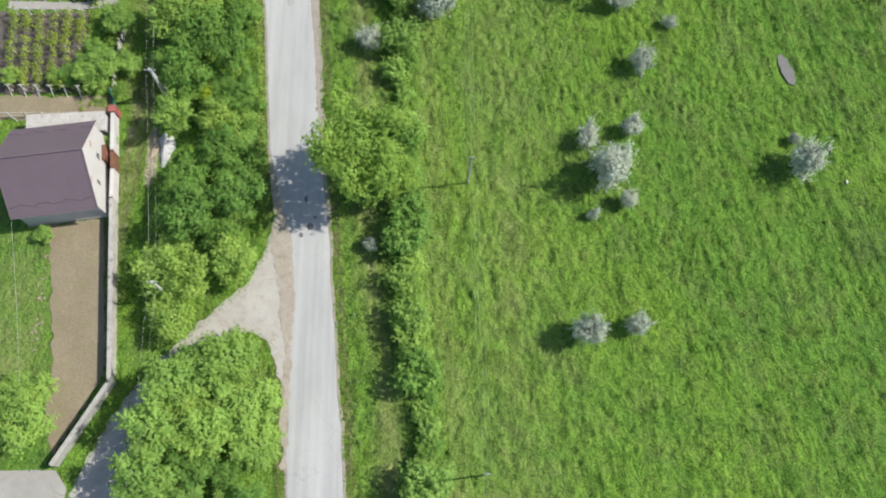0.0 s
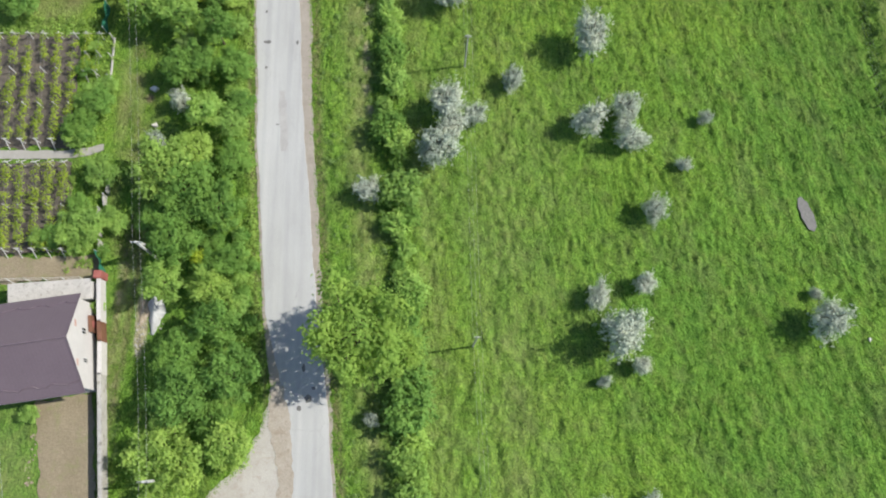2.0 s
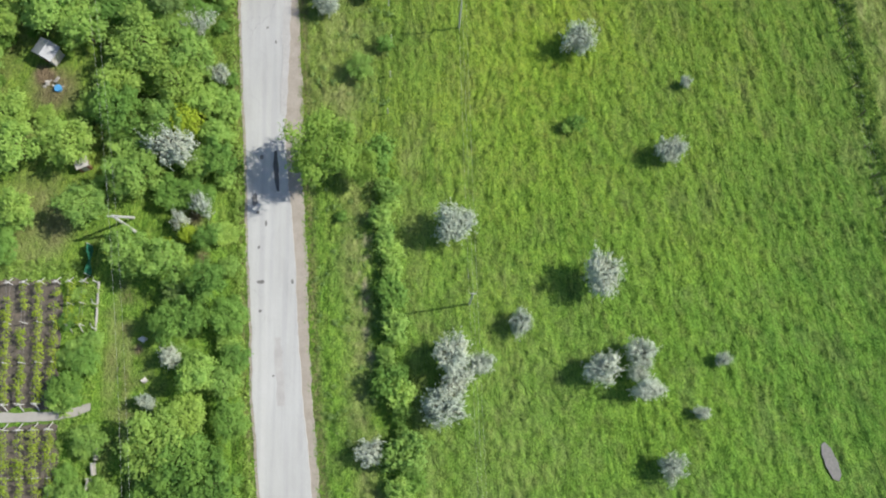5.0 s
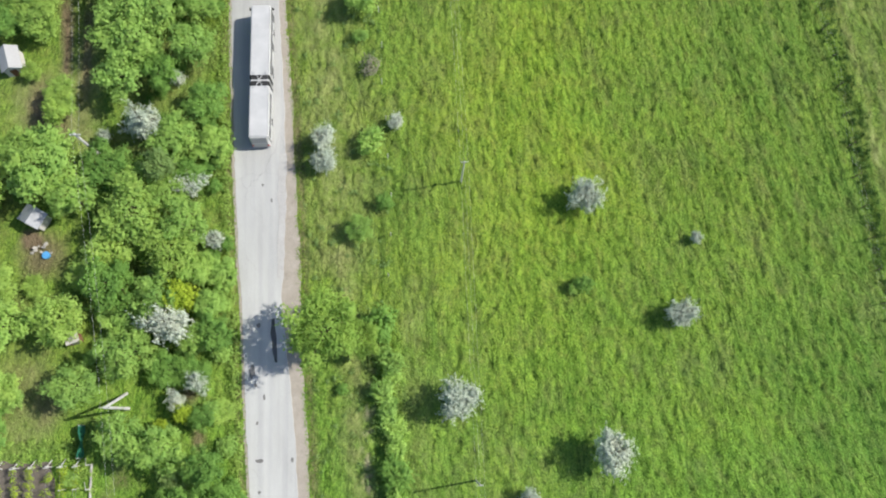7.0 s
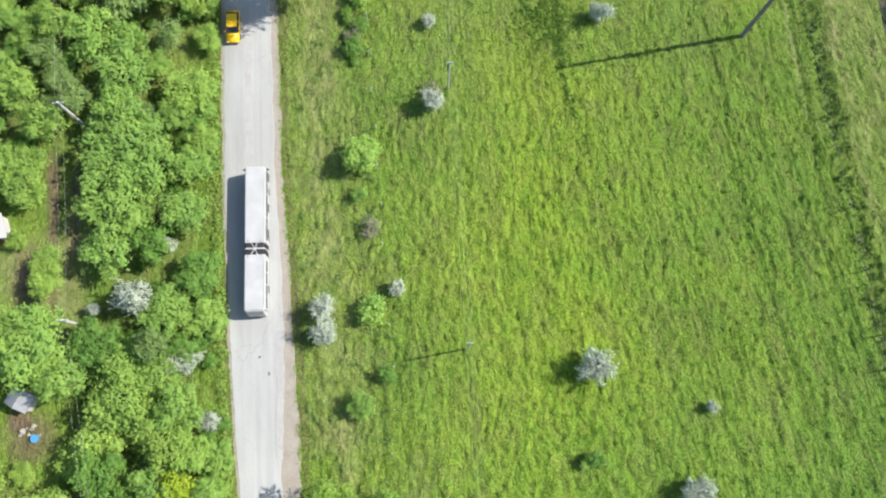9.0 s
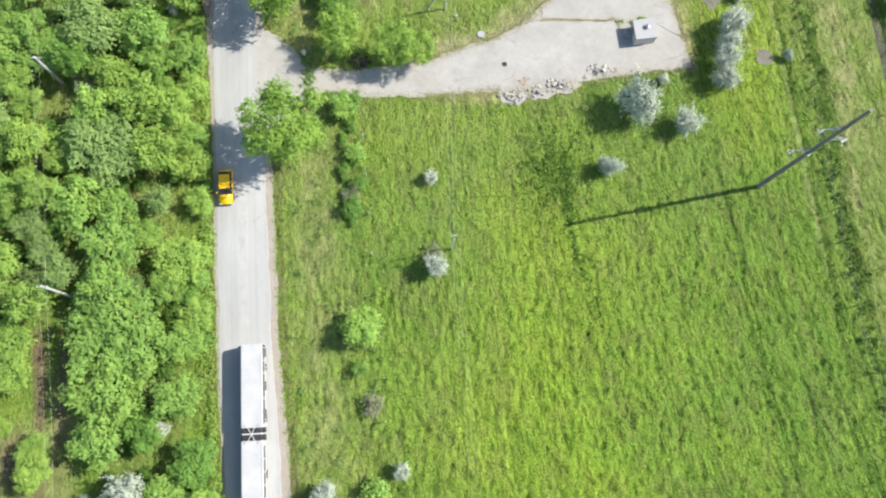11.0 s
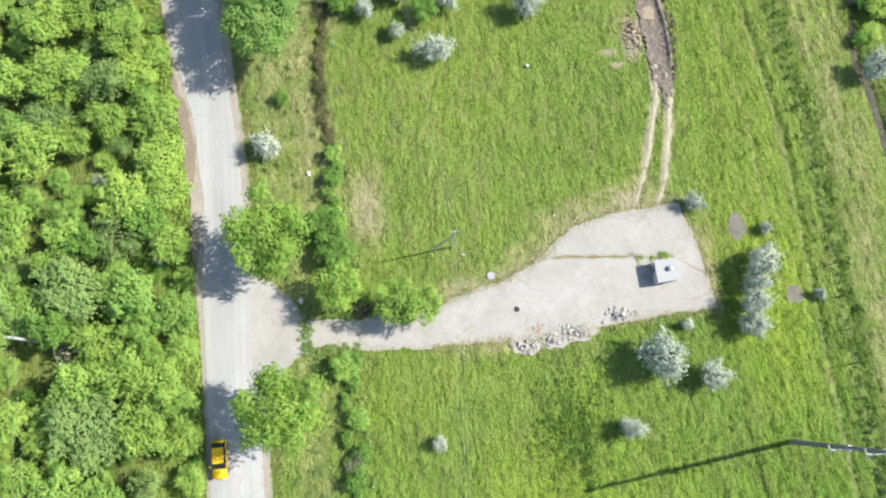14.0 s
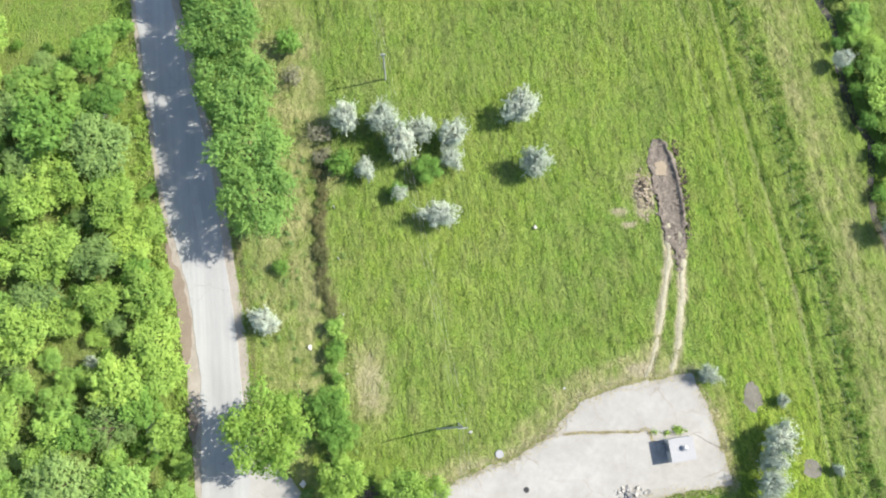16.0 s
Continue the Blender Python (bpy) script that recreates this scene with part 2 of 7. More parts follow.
GRAVEL = speckled("gravel", (0.335, 0.315, 0.28), (0.44, 0.425, 0.39), 1.0, 0.95, 10, 0.5, 0.03, (0.30, 0.26, 0.215))
POLE_DARK = speckled("dark_pole_concrete", (0.15, 0.145, 0.14), (0.25, 0.243, 0.235), 1.5, 0.8, 12)
POLE_CONCRETE = speckled("pole_concrete", (0.37, 0.375, 0.36), (0.50, 0.50, 0.485), 2, 0.85, 20)
POLE_PALE = speckled("pale_pole_concrete", (0.40, 0.40, 0.385), (0.56, 0.56, 0.545), 2, 0.85, 20)
TRENCH_SOIL = speckled("trench_soil", (0.085, 0.07, 0.058), (0.19, 0.162, 0.132), 1.6, 0.85, 4, 0.8, 0.1, (0.27, 0.235, 0.185))
TRACK_SOIL = speckled("track_soil", (0.25, 0.235, 0.16), (0.395, 0.37, 0.275), 3.0, 0.95, 6, 0.7, 0.05, (0.20, 0.21, 0.09))
ROOF_PALE = speckled("pale_roof_sheet", (0.29, 0.292, 0.295), (0.34, 0.342, 0.345), 2, 0.6, 10, 0.1, 0.01)
WALL_CONCRETE = speckled("wall_concrete", (0.30, 0.29, 0.265), (0.46, 0.45, 0.42), 1.5, 0.9, 12, 0.4, 0.02, (0.20, 0.19, 0.16))
CEMENT = speckled("crushed_rubble", (0.34, 0.35, 0.35), (0.49, 0.50, 0.50), 3, 0.95, 9, 0.6, 0.05)
RUBBLE = speckled("rubble_concrete", (0.28, 0.268, 0.242), (0.42, 0.402, 0.37), 4, 0.9, 9, 0.6, 0.04)
SHOULDER = speckled("shoulder_earth", (0.235, 0.208, 0.172), (0.345, 0.312, 0.268), 1.6, 0.95, 8, 0.7, 0.05, (0.33, 0.30, 0.26))
EARTH_PALE = speckled("trodden_earth", (0.285, 0.25, 0.20), (0.385, 0.35, 0.30), 1.5, 0.95, 6, 0.6, 0.04, (0.24, 0.19, 0.145))
# Soil tone lowered to carry the shadows of the vine rows.
VINE_SOIL = speckled("vine_soil", (0.075, 0.065, 0.055), (0.14, 0.123, 0.102), 1.6, 0.95, 5, 0.9, 0.08, (0.16, 0.13, 0.10))
YARD_GRAVEL = speckled("yard_gravel", (0.285, 0.267, 0.235), (0.365, 0.35, 0.318), 1.0, 0.95, 9, 0.5, 0.03, (0.25, 0.22, 0.18))
MUD_BROWN = speckled("brown_mud", (0.16, 0.125, 0.095), (0.25, 0.205, 0.16), 1.2, 0.8, 7, 0.6, 0.03)
MUD_GREY = speckled("grey_mud", (0.095, 0.088, 0.068), (0.20, 0.19, 0.155), 2.6, 0.85, 6, 0.6, 0.04)
SOIL = speckled("soil", (0.195, 0.160, 0.105), (0.285, 0.242, 0.165), 0.8, 0.95, 5, 0.9, 0.08, (0.20, 0.20, 0.095))
SOIL_DARK = speckled("dark_soil", (0.055, 0.043, 0.033), (0.135, 0.105, 0.08), 2.2, 0.9, 5, 0.9, 0.1)
SOIL_PALE = speckled("pale_soil", (0.25, 0.205, 0.145), (0.37, 0.315, 0.235), 1.4, 0.95, 6, 0.7, 0.05)
WHITEWASH = speckled("whitewash", (0.46, 0.445, 0.435), (0.55, 0.535, 0.52), 1.5, 0.8, 12, 0.15, 0.01)
BRICK_RED = speckled("brick_red", (0.24, 0.075, 0.065), (0.36, 0.13, 0.11), 4, 0.85, 25)
BRICK_PALE = speckled("brick_pale", (0.40, 0.25, 0.21), (0.52, 0.38, 0.34), 4, 0.85, 25)
BROWN_WOOD = speckled("brown_wood", (0.12, 0.055, 0.035), (0.21, 0.105, 0.065), 4, 0.7, 20)
ROOF_BROWN = speckled("roof_brown", (0.128, 0.097, 0.116), (0.152, 0.118, 0.138), 0.8, 0.5, 9, 0.1, 0.01)
PALE_SHEET = speckled("pale_sheet", (0.36, 0.345, 0.315), (0.52, 0.50, 0.465), 2.6, 0.7, 10, 0.3, 0.02, (0.24, 0.225, 0.20))
WIRE_PALE = speckled("pale_wire", (0.42, 0.42, 0.42), (0.5, 0.5, 0.5), 1, 0.5, 9, 0.0, 0.0)
METAL_GREY = speckled("grey_metal", (0.25, 0.26, 0.27), (0.40, 0.41, 0.42), 4, 0.45, 30, 0.1, 0.01, None, 0.6)
GLASS_DARK = speckled("dark_glass", (0.015, 0.02, 0.024), (0.035, 0.042, 0.05), 1, 0.12, 5, 0.0, 0.0)
BUS_WHITE = speckled("bus_white", (0.405, 0.41, 0.41), (0.43, 0.43, 0.425), 0.8, 0.35, 0.5, 0.03, 0.01)
RUBBER = speckled("rubber", (0.018, 0.018, 0.019), (0.045, 0.045, 0.047), 4, 0.8, 20)
CAR_YELLOW = speckled("car_yellow", (0.62, 0.38, 0.01), (0.72, 0.46, 0.015), 1, 0.3, 5, 0.02, 0.01)
NETTING = speckled("green_netting", (0.015, 0.10, 0.06), (0.03, 0.18, 0.11), 3, 0.8, 30)
WHITE_ENAMEL = speckled("white_enamel", (0.50, 0.50, 0.49), (0.60, 0.60, 0.59), 3, 0.3, 12, 0.05, 0.01)
RUST = speckled("rusty_orange", (0.26, 0.15, 0.08), (0.42, 0.26, 0.14), 5, 0.9, 20)
BLUE_SHEET = speckled("blue_sheet", (0.05, 0.22, 0.45), (0.10, 0.32, 0.58), 3, 0.5, 12)
RED_PAINT = speckled("red_lamp", (0.45, 0.03, 0.02), (0.55, 0.05, 0.03), 3, 0.35, 12, 0.02, 0.01)


def asphalt():
    """Bleached, oil-streaked asphalt with cracks and patches along the wheel tracks."""
    m, nt, b = material("asphalt", 0.85, 0, 0.25)
    p = where_is(nt)
    c = ramp(nt, cloud(nt, p, 0.22, 6, 0.65, (1.0, 0.25, 1)), (0.32, (0.344, 0.347, 0.338)), (0.68, (0.432, 0.437, 0.428)))
    c = mix(nt, 0.5, c, ramp(nt, cloud(nt, p, 1.6, 2, 0.5, (1.0, 0.02, 1), 0.03), (0.35, (0.84, 0.85, 0.87)), (0.65, (1.07, 1.07, 1.06))), "MULTIPLY")
    c = mix(nt, 0.5, c, ramp(nt, cloud(nt, p, 9.0, 4, 0.7), (0.3, (0.75, 0.75, 0.75)), (0.7, (1.15, 1.15, 1.15))), "MULTIPLY")
    v = node(nt, "ShaderNodeTexVoronoi", Scale=0.22, feature="DISTANCE_TO_EDGE")
    warp = node(nt, "ShaderNodeVectorMath", operation="ADD")
    wob = node(nt, "ShaderNodeTexNoise", Scale=0.8, Detail=4.0)
    nt.links.new(p, wob.inputs["Vector"])
    nt.links.new(p, warp.inputs[0])
    nt.links.new(wob.outputs["Color"], warp.inputs[1])
    nt.links.new(warp.outputs[0], v.inputs["Vector"])
    crack = ramp(nt, v.outputs["Distance"], (0.0, (1, 1, 1)), (0.007, (0, 0, 0)))
    lots = ramp(nt, cloud(nt, p, 0.09, 3), (0.5, (0, 0, 0)), (0.66, (0.55, 0.55, 0.55)))
    c = mix(nt, mix(nt, 1.0, crack, lots, "MULTIPLY"), c, (0.17, 0.165, 0.16))
    dusty = mix(nt, 1.0, c, (0.865, 0.858, 0.845), "MULTIPLY")
    c = mix(nt, span(nt, fenceward(nt, p).outputs[1], 70.0, 160.0), c, dusty)
    nt.links.new(c, b.inputs["Base Color"])
    bump(nt, b, cloud(nt, p, 25, 3), 0.3, 0.01)
    return m


ASPHALT = asphalt()


def old_concrete():
    """Weathered concrete: broad soft stains, dirt along thin cracks."""
    m, nt, b = material("concrete", 0.9, 0, 0.25)
    p = where_is(nt)
    c = ramp(nt, cloud(nt, p, 0.25, 6, 0.6), (0.3, (0.284, 0.274, 0.25)), (0.7, (0.36, 0.351, 0.328)))
    c = mix(nt, 0.5, c, ramp(nt, cloud(nt, p, 1.3, 6, 0.65), (0.3, (0.84, 0.83, 0.8)), (0.65, (1.06, 1.06, 1.06))), "MULTIPLY")
    c = mix(nt, 0.4, c, ramp(nt, cloud(nt, p, 14, 3), (0.3, (0.82, 0.82, 0.82)), (0.7, (1.12, 1.12, 1.12))), "MULTIPLY")
    wob = node(nt, "ShaderNodeTexNoise", Scale=0.7, Detail=5.0)
    warp = node(nt, "ShaderNodeVectorMath", operation="ADD")
    v = node(nt, "ShaderNodeTexVoronoi", Scale=0.17, feature="DISTANCE_TO_EDGE")
    nt.links.new(p, wob.inputs["Vector"])
    nt.links.new(p, warp.inputs[0])
    nt.links.new(wob.outputs["Color"], warp.inputs[1])
    nt.links.new(warp.outputs[0], v.inputs["Vector"])
    crack = ramp(nt, v.outputs["Distance"], (0.0, (0.75, 0.75, 0.75)), (0.012, (0, 0, 0)))
    some = ramp(nt, cloud(nt, p, 0.3, 3), (0.45, (0, 0, 0)), (0.6, (1, 1, 1)))
    c = mix(nt, mix(nt, 1.0, crack, some, "MULTIPLY"), c, (0.22, 0.19, 0.15))
    nt.links.new(c, b.inputs["Base Color"])
    bump(nt, b, cloud(nt, p, 14, 3), 0.3, 0.02)
    return m


CONCRETE = old_concrete()
PATCH = speckled("asphalt_patch", (0.10, 0.10, 0.098), (0.19, 0.185, 0.18), 3, 0.9, 14)
m_water, nt_water, b_water = material("water", 0.08, 0, 0.5)
nt_water.links.new(ramp(nt_water, cloud(nt_water, where_is(nt_water), 0.8), (0.3, (0.05, 0.045, 0.035)), (0.7, (0.10, 0.09, 0.07))), b_water.inputs["Base Color"])
WATER = m_water


# ---- building tools ----
class Geo:
    """Collects faces of one mesh."""

    def __init__(self):
        self.v, self.f = [], []

    def add(self, verts, faces):
        k = len(self.v)
        self.v += [tuple(p) for p in verts]
        self.f += [tuple(k + i for i in f) for f in faces]
        return self

    def box(self, c, size, turn=0.0, taper=1.0, lean=(0, 0)):
        """c: centre of the underside."""
        ca, sa = math.cos(turn), math.sin(turn)
        pts = []
        for k, z in ((1.0, 0), (taper, size[2])):
            for sx, sy in ((-1, -1), (1, -1), (1, 1), (-1, 1)):
                x, y = sx * size[0] / 2 * k, sy * size[1] / 2 * k
                s = z / size[2] if size[2] else 0
                pts.append((c[0] + x * ca - y * sa + lean[0] * s, c[1] + x * sa + y * ca + lean[1] * s, c[2] + z))
        return self.add(pts, [(3, 2, 1, 0), (4, 5, 6, 7), (0, 1, 5, 4), (1, 2, 6, 5), (2, 3, 7, 6), (3, 0, 4, 7)])

    def rod(self, a, b, r0, r1=None, n=8, caps=True):
        a, b = Vector(a), Vector(b)
        r1 = r0 if r1 is None else r1
        d = (b - a).normalized()
        u = d.orthogonal().normalized()
        w = d.cross(u)
        pts = [p + (u * math.cos(q) + w * math.sin(q)) * r for p, r in ((a, r0), (b, r1)) for q in [math.tau * i / n for i in range(n)]]
        faces = [(i, (i + 1) % n, n + (i + 1) % n, n + i) for i in range(n)]
        if caps:
            faces += [tuple(range(n - 1, -1, -1)), tuple(range(n, 2 * n))]
        return self.add(pts, faces)

    def prism(self, outline, z0, z1):
        n = len(outline)
        pts = [(x, y, z0) for x, y in outline] + [(x, y, z1) for x, y in outline]
        return self.add(pts, [tuple(range(n - 1, -1, -1)), tuple(range(n, 2 * n))] + [(i, (i + 1) % n, n + (i + 1) % n, n + i) for i in range(n)])

    def mesh(self, name, mat, bevel=0.0, smooth=False):
        me = bpy.data.meshes.new(name)
        me.from_pydata(self.v, [], self.f)
        if bevel:
            bm = bmesh.new()
            bm.from_mesh(me)
            bmesh.ops.bevel(bm, geom=list(bm.edges), offset=bevel, segments=2, affect="EDGES", clamp_overlap=True)
            bm.to_mesh(me)
            bm.free()
        me.materials.append(mat)
        if smooth:
            me.shade_smooth()
        return me


def part(name, geo, mat, parent=None, label="", bevel=0.0, smooth=False):
    ob = new(name, geo.mesh(name, mat, bevel, smooth))
    if parent:
        ob.parent = parent
    return tagged(ob, label)


def thing(name, at=(0, 0, 0), turn=0.0):
    ob = new(name)
    ob.empty_display_size = 0.3
    ob.matrix_basis = Matrix.Translation(at) @ Matrix.Rotation(turn, 4, "Z")
    return ob


def quads(name, corners, mat, attribute=None, normals=None):
    """One mesh of loose quads or triangles from an array (n, k, 3); normals round the shading of leaves over their clump."""
    n, k = corners.shape[:2]
    me = bpy.data.meshes.new(name)
    me.vertices.add(n * k)
    me.loops.add(n * k)
    me.polygons.add(n)
    me.vertices.foreach_set("co", corners.astype(np.float32).ravel())
    me.loops.foreach_set("vertex_index", np.arange(n * k, dtype=np.int32))
    me.polygons.foreach_set("loop_start", np.arange(0, n * k, k, dtype=np.int32))
    if attribute is not None:
        a = me.color_attributes.new("zones", "FLOAT_COLOR", "POINT")
        a.data.foreach_set("color", np.repeat(attribute, k, axis=0).astype(np.float32).ravel())
    me.update(calc_edges=True)
    if normals is not None:
        me.normals_split_custom_set_from_vertices(np.repeat(normals, k, axis=0).astype(np.float32))
    me.materials.append(mat)
    return me


def leafy(name, mat, *args, **more):
    corners, normals = leaf_cloud(*args, **more)
    return quads(name, corners, mat, None, normals)


rng = np.random.default_rng(7)


def smooth_noise(x, y, size, seed):
    """Value noise on a lattice of the given size, -1 to 1."""
    lattice = np.random.default_rng(seed).uniform(-1, 1, (256, 256))
    u, w = x / size, y / size
    i, j = np.floor(u).astype(int), np.floor(w).astype(int)
    a, b = u - i, w - j
    a, b = a * a * (3 - 2 * a), b * b * (3 - 2 * b)
    at = lambda p, q: lattice[p % 256, q % 256]
    return (at(i, j) * (1 - a) + at(i + 1, j) * a) * (1 - b) + (at(i, j + 1) * (1 - a) + at(i + 1, j + 1) * a) * b


def soft(v, lo, hi):
    s = np.clip((v - lo) / (hi - lo), 0, 1)
    return s * s * (3 - 2 * s)


# ---- leaves ----
def leaf_cloud(seed, lobes, leaves, size, flat=0.6, hollow=0.72, long=4.6, fat=1.2, filler=0.36):
    """Pointed leaves in sprays: each spray is a short twig that grows out of the shell of a lobe (x, y, z, rx, rz)."""
    r = np.random.default_rng(seed)
    lobes = np.array(lobes)
    sprays = max(8, leaves // 13)
    weight = lobes[:, 3] ** 2
    pick = r.choice(len(lobes), sprays, p=weight / weight.sum())
    d = r.normal(size=(sprays, 3))
    d /= np.linalg.norm(d, axis=1, keepdims=True)
    d[:, 2] = np.where(d[:, 2] < -0.3, -d[:, 2], d[:, 2])
    radius = r.uniform(hollow, 1.0, sprays) ** 0.6 * (0.9 + 0.16 * np.sin(5 * d[:, 0] + seed) * np.sin(4 * d[:, 1] + 2 * seed) + r.normal(0, 0.1, sprays))
    root = lobes[pick, :3] + d * radius[:, None] * lobes[pick][:, [3, 3, 4]]
    axis = d + r.normal(0, 0.45, (sprays, 3)) + np.array([0, 0, 0.3])
    axis /= np.linalg.norm(axis, axis=1, keepdims=True)
    reach = size * long * r.uniform(0.6, 1.35, sprays)
    own = r.integers(0, sprays, leaves)
    bulk = r.uniform(0.6, 1.5, sprays)
    ax = axis[own]
    e = r.normal(size=(leaves, 3))
    e -= ax * (e * ax).sum(1, keepdims=True)
    e /= np.linalg.norm(e, axis=1, keepdims=True)
    s = r.uniform(0, 1, leaves) ** 0.8
    girth = size * fat * np.sqrt(np.clip(1.05 - s * s, 0, 1)) * r.uniform(0.45, 1.0, leaves) * bulk[own]
    c = root[own] + ax * (reach[own] * s)[:, None] + e * girth[:, None]
    loose = r.random(leaves) < filler
    f = r.normal(size=(leaves, 3))
    f /= np.linalg.norm(f, axis=1, keepdims=True)
    f[:, 2] = np.where(f[:, 2] < -0.3, -f[:, 2], f[:, 2])
    on = lobes[r.choice(len(lobes), leaves, p=weight / weight.sum())]
    c = np.where(loose[:, None], on[:, :3] + f * on[:, [3, 3, 4]] * (r.uniform(0.6, 1.0, leaves) * (1 + 0.3 * np.sin(7 * f[:, 0] + on[:, 1] * 3) * np.sin(6 * f[:, 1] + on[:, 0] * 3)))[:, None], c)
    out = np.where(loose[:, None], f, d[own])
    e = np.where(loose[:, None], f, e)
    c[:, 2] = np.maximum(c[:, 2], 0.1)
    n = 0.45 * e + 0.6 * out + 0.2 * ax + r.normal(0, 0.27, (leaves, 3)) + np.array([0.05, 0.0, 0.6 * flat])
    n /= np.linalg.norm(n, axis=1, keepdims=True)
    a = ax + 0.6 * e + r.normal(0, 0.5, (leaves, 3))
    a -= n * (a * n).sum(1, keepdims=True)
    a /= np.linalg.norm(a, axis=1, keepdims=True)
    b = np.cross(n, a)
    k = (size * r.uniform(0.65, 1.3, leaves) * np.where(loose, 1.3, 1.0))[:, None]
    round_off = 0.36 * out + 0.42 * e + 0.45 * n + np.array([0, 0, 0.2])
    round_off /= np.linalg.norm(round_off, axis=1, keepdims=True)
    return np.stack([c - a * k * 0.9 + b * k * 0.46, c - a * k * 0.9 - b * k * 0.46, c + a * k - n * k * 0.2], 1), round_off


# ---- plan ----
ROAD_Y = [-30, -1, 27, 39, 62, 90, 110, 130, 157, 183, 196, 206, 218, 229, 260]
ROAD_L = [-13.6, -14.6, -16.8, -18.9, -20.8, -22.2, -23.4, -24.0, -24.3, -25.2, -26.6, -28.1, -29.3, -30.4, -34.5]
ROAD_R = [-6.0, -7.9, -10.4, -11.7, -13.5, -14.9, -15.4, -16.6, -16.9, -18.0, -19.0, -20.0, -22.2, -24.2, -28.5]
HEDGE_Y = [-15, 0, 10, 16, 22, 29, 38, 49, 58, 70, 82, 89]
HEDGE_X = [1.5, 1.0, 0.9, 0.0, -1.2, -1.9, -1.8, -2.6, -3.5, -4.2, -4.5, -4.9]


def road_left(y):
    return np.interp(y, ROAD_Y, ROAD_L)


def road_right(y):
    return np.interp(y, ROAD_Y, ROAD_R)


PAD = [(-18.6, 172.0), (-16.0, 170.6), (-13.6, 168.6), (-11.6, 165.6), (-6, 165.2), (2.8, 165.7), (8, 167.6), (12.6, 168.6), (17, 171.0), (18.6, 172.6), (21, 174.4), (26, 175.7), (30, 176.0), (34.4, 176.4), (36.2, 171.3), (37.5, 163.2), (31, 162.8), (25.7, 162.3), (18, 161.4), (11.9, 161.3), (3, 161.1), (-5.6, 161.5), (-10, 162.4), (-13.5, 161.0), (-15.5, 158.6), (-18.6, 156.5)]
SIDE = [(-14, 33), (-17.2, 31.5), (-18.3, 27.3), (-20.6, 22.6), (-23.9, 19.6), (-27.4, 16.2), (-31.0, 12.2), (-34.3, 7.4), (-37.2, 1.0), (-39.0, -6), (-33.0, -6), (-31.2, -0.5), (-30.0, 6.5), (-27.4, 14.6), (-24, 16.3), (-20.9, 17.2), (-18.6, 17.0), (-17.0, 15.4), (-15.8, 12.0), (-12, 10)]


RUT_WEST = [(28.9, 176.4), (30.6, 180), (32.3, 186), (33.5, 190), (33.9, 195)]
RUT_EAST = [(32.0, 176.4), (33.3, 180), (34.6, 186), (35.2, 190), (35.5, 195)]


def inside(outline, x, y):
    hit = np.zeros(np.shape(x), bool)
    for (x0, y0), (x1, y1) in zip(outline, outline[1:] + outline[:1]):
        if y0 != y1:
            hit ^= ((y0 > y) != (y1 > y)) & (x < (x1 - x0) * (y - y0) / (y1 - y0) + x0)
    return hit


def blob(x, y, cx, cy, rx, ry, turn=0.0):
    """1 in the middle of an ellipse, 0 at its rim."""
    c, s = math.cos(turn), math.sin(turn)
    u, w = ((x - cx) * c + (y - cy) * s) / rx, (-(x - cx) * s + (y - cy) * c) / ry
    return np.clip(1.5 * (1 - np.sqrt(u * u + w * w)), 0, 1)


FENCE_Y = [60, 75, 97, 107, 120, 131, 143, 171, 179, 191, 207, 219, 235]
FENCE_X = [58.0, 57.2, 55.7, 55.0, 54.5, 53.2, 52.6, 52.0, 51.7, 50.4, 48.4, 45.8, 42.5]


def field_track(y):
    """Narrow track in the grass that runs along the fence."""
    return np.interp(y, [60, 170, 184, 195, 206, 235], [54.5, 49.2, 48.7, 47.1, 45.5, 41.5])


MUD = [(41.35, 173.0, 1.5, 2.1), (47.2, 164.1, 1.35, 1.5)]


def muddy(x, y):
    """Level trampled ground under the two mud patches."""
    return np.maximum.reduce([1 - soft(np.hypot((x - cx) / rx, (y - cy) / ry), 0.85, 1.25) for cx, cy, rx, ry in MUD])


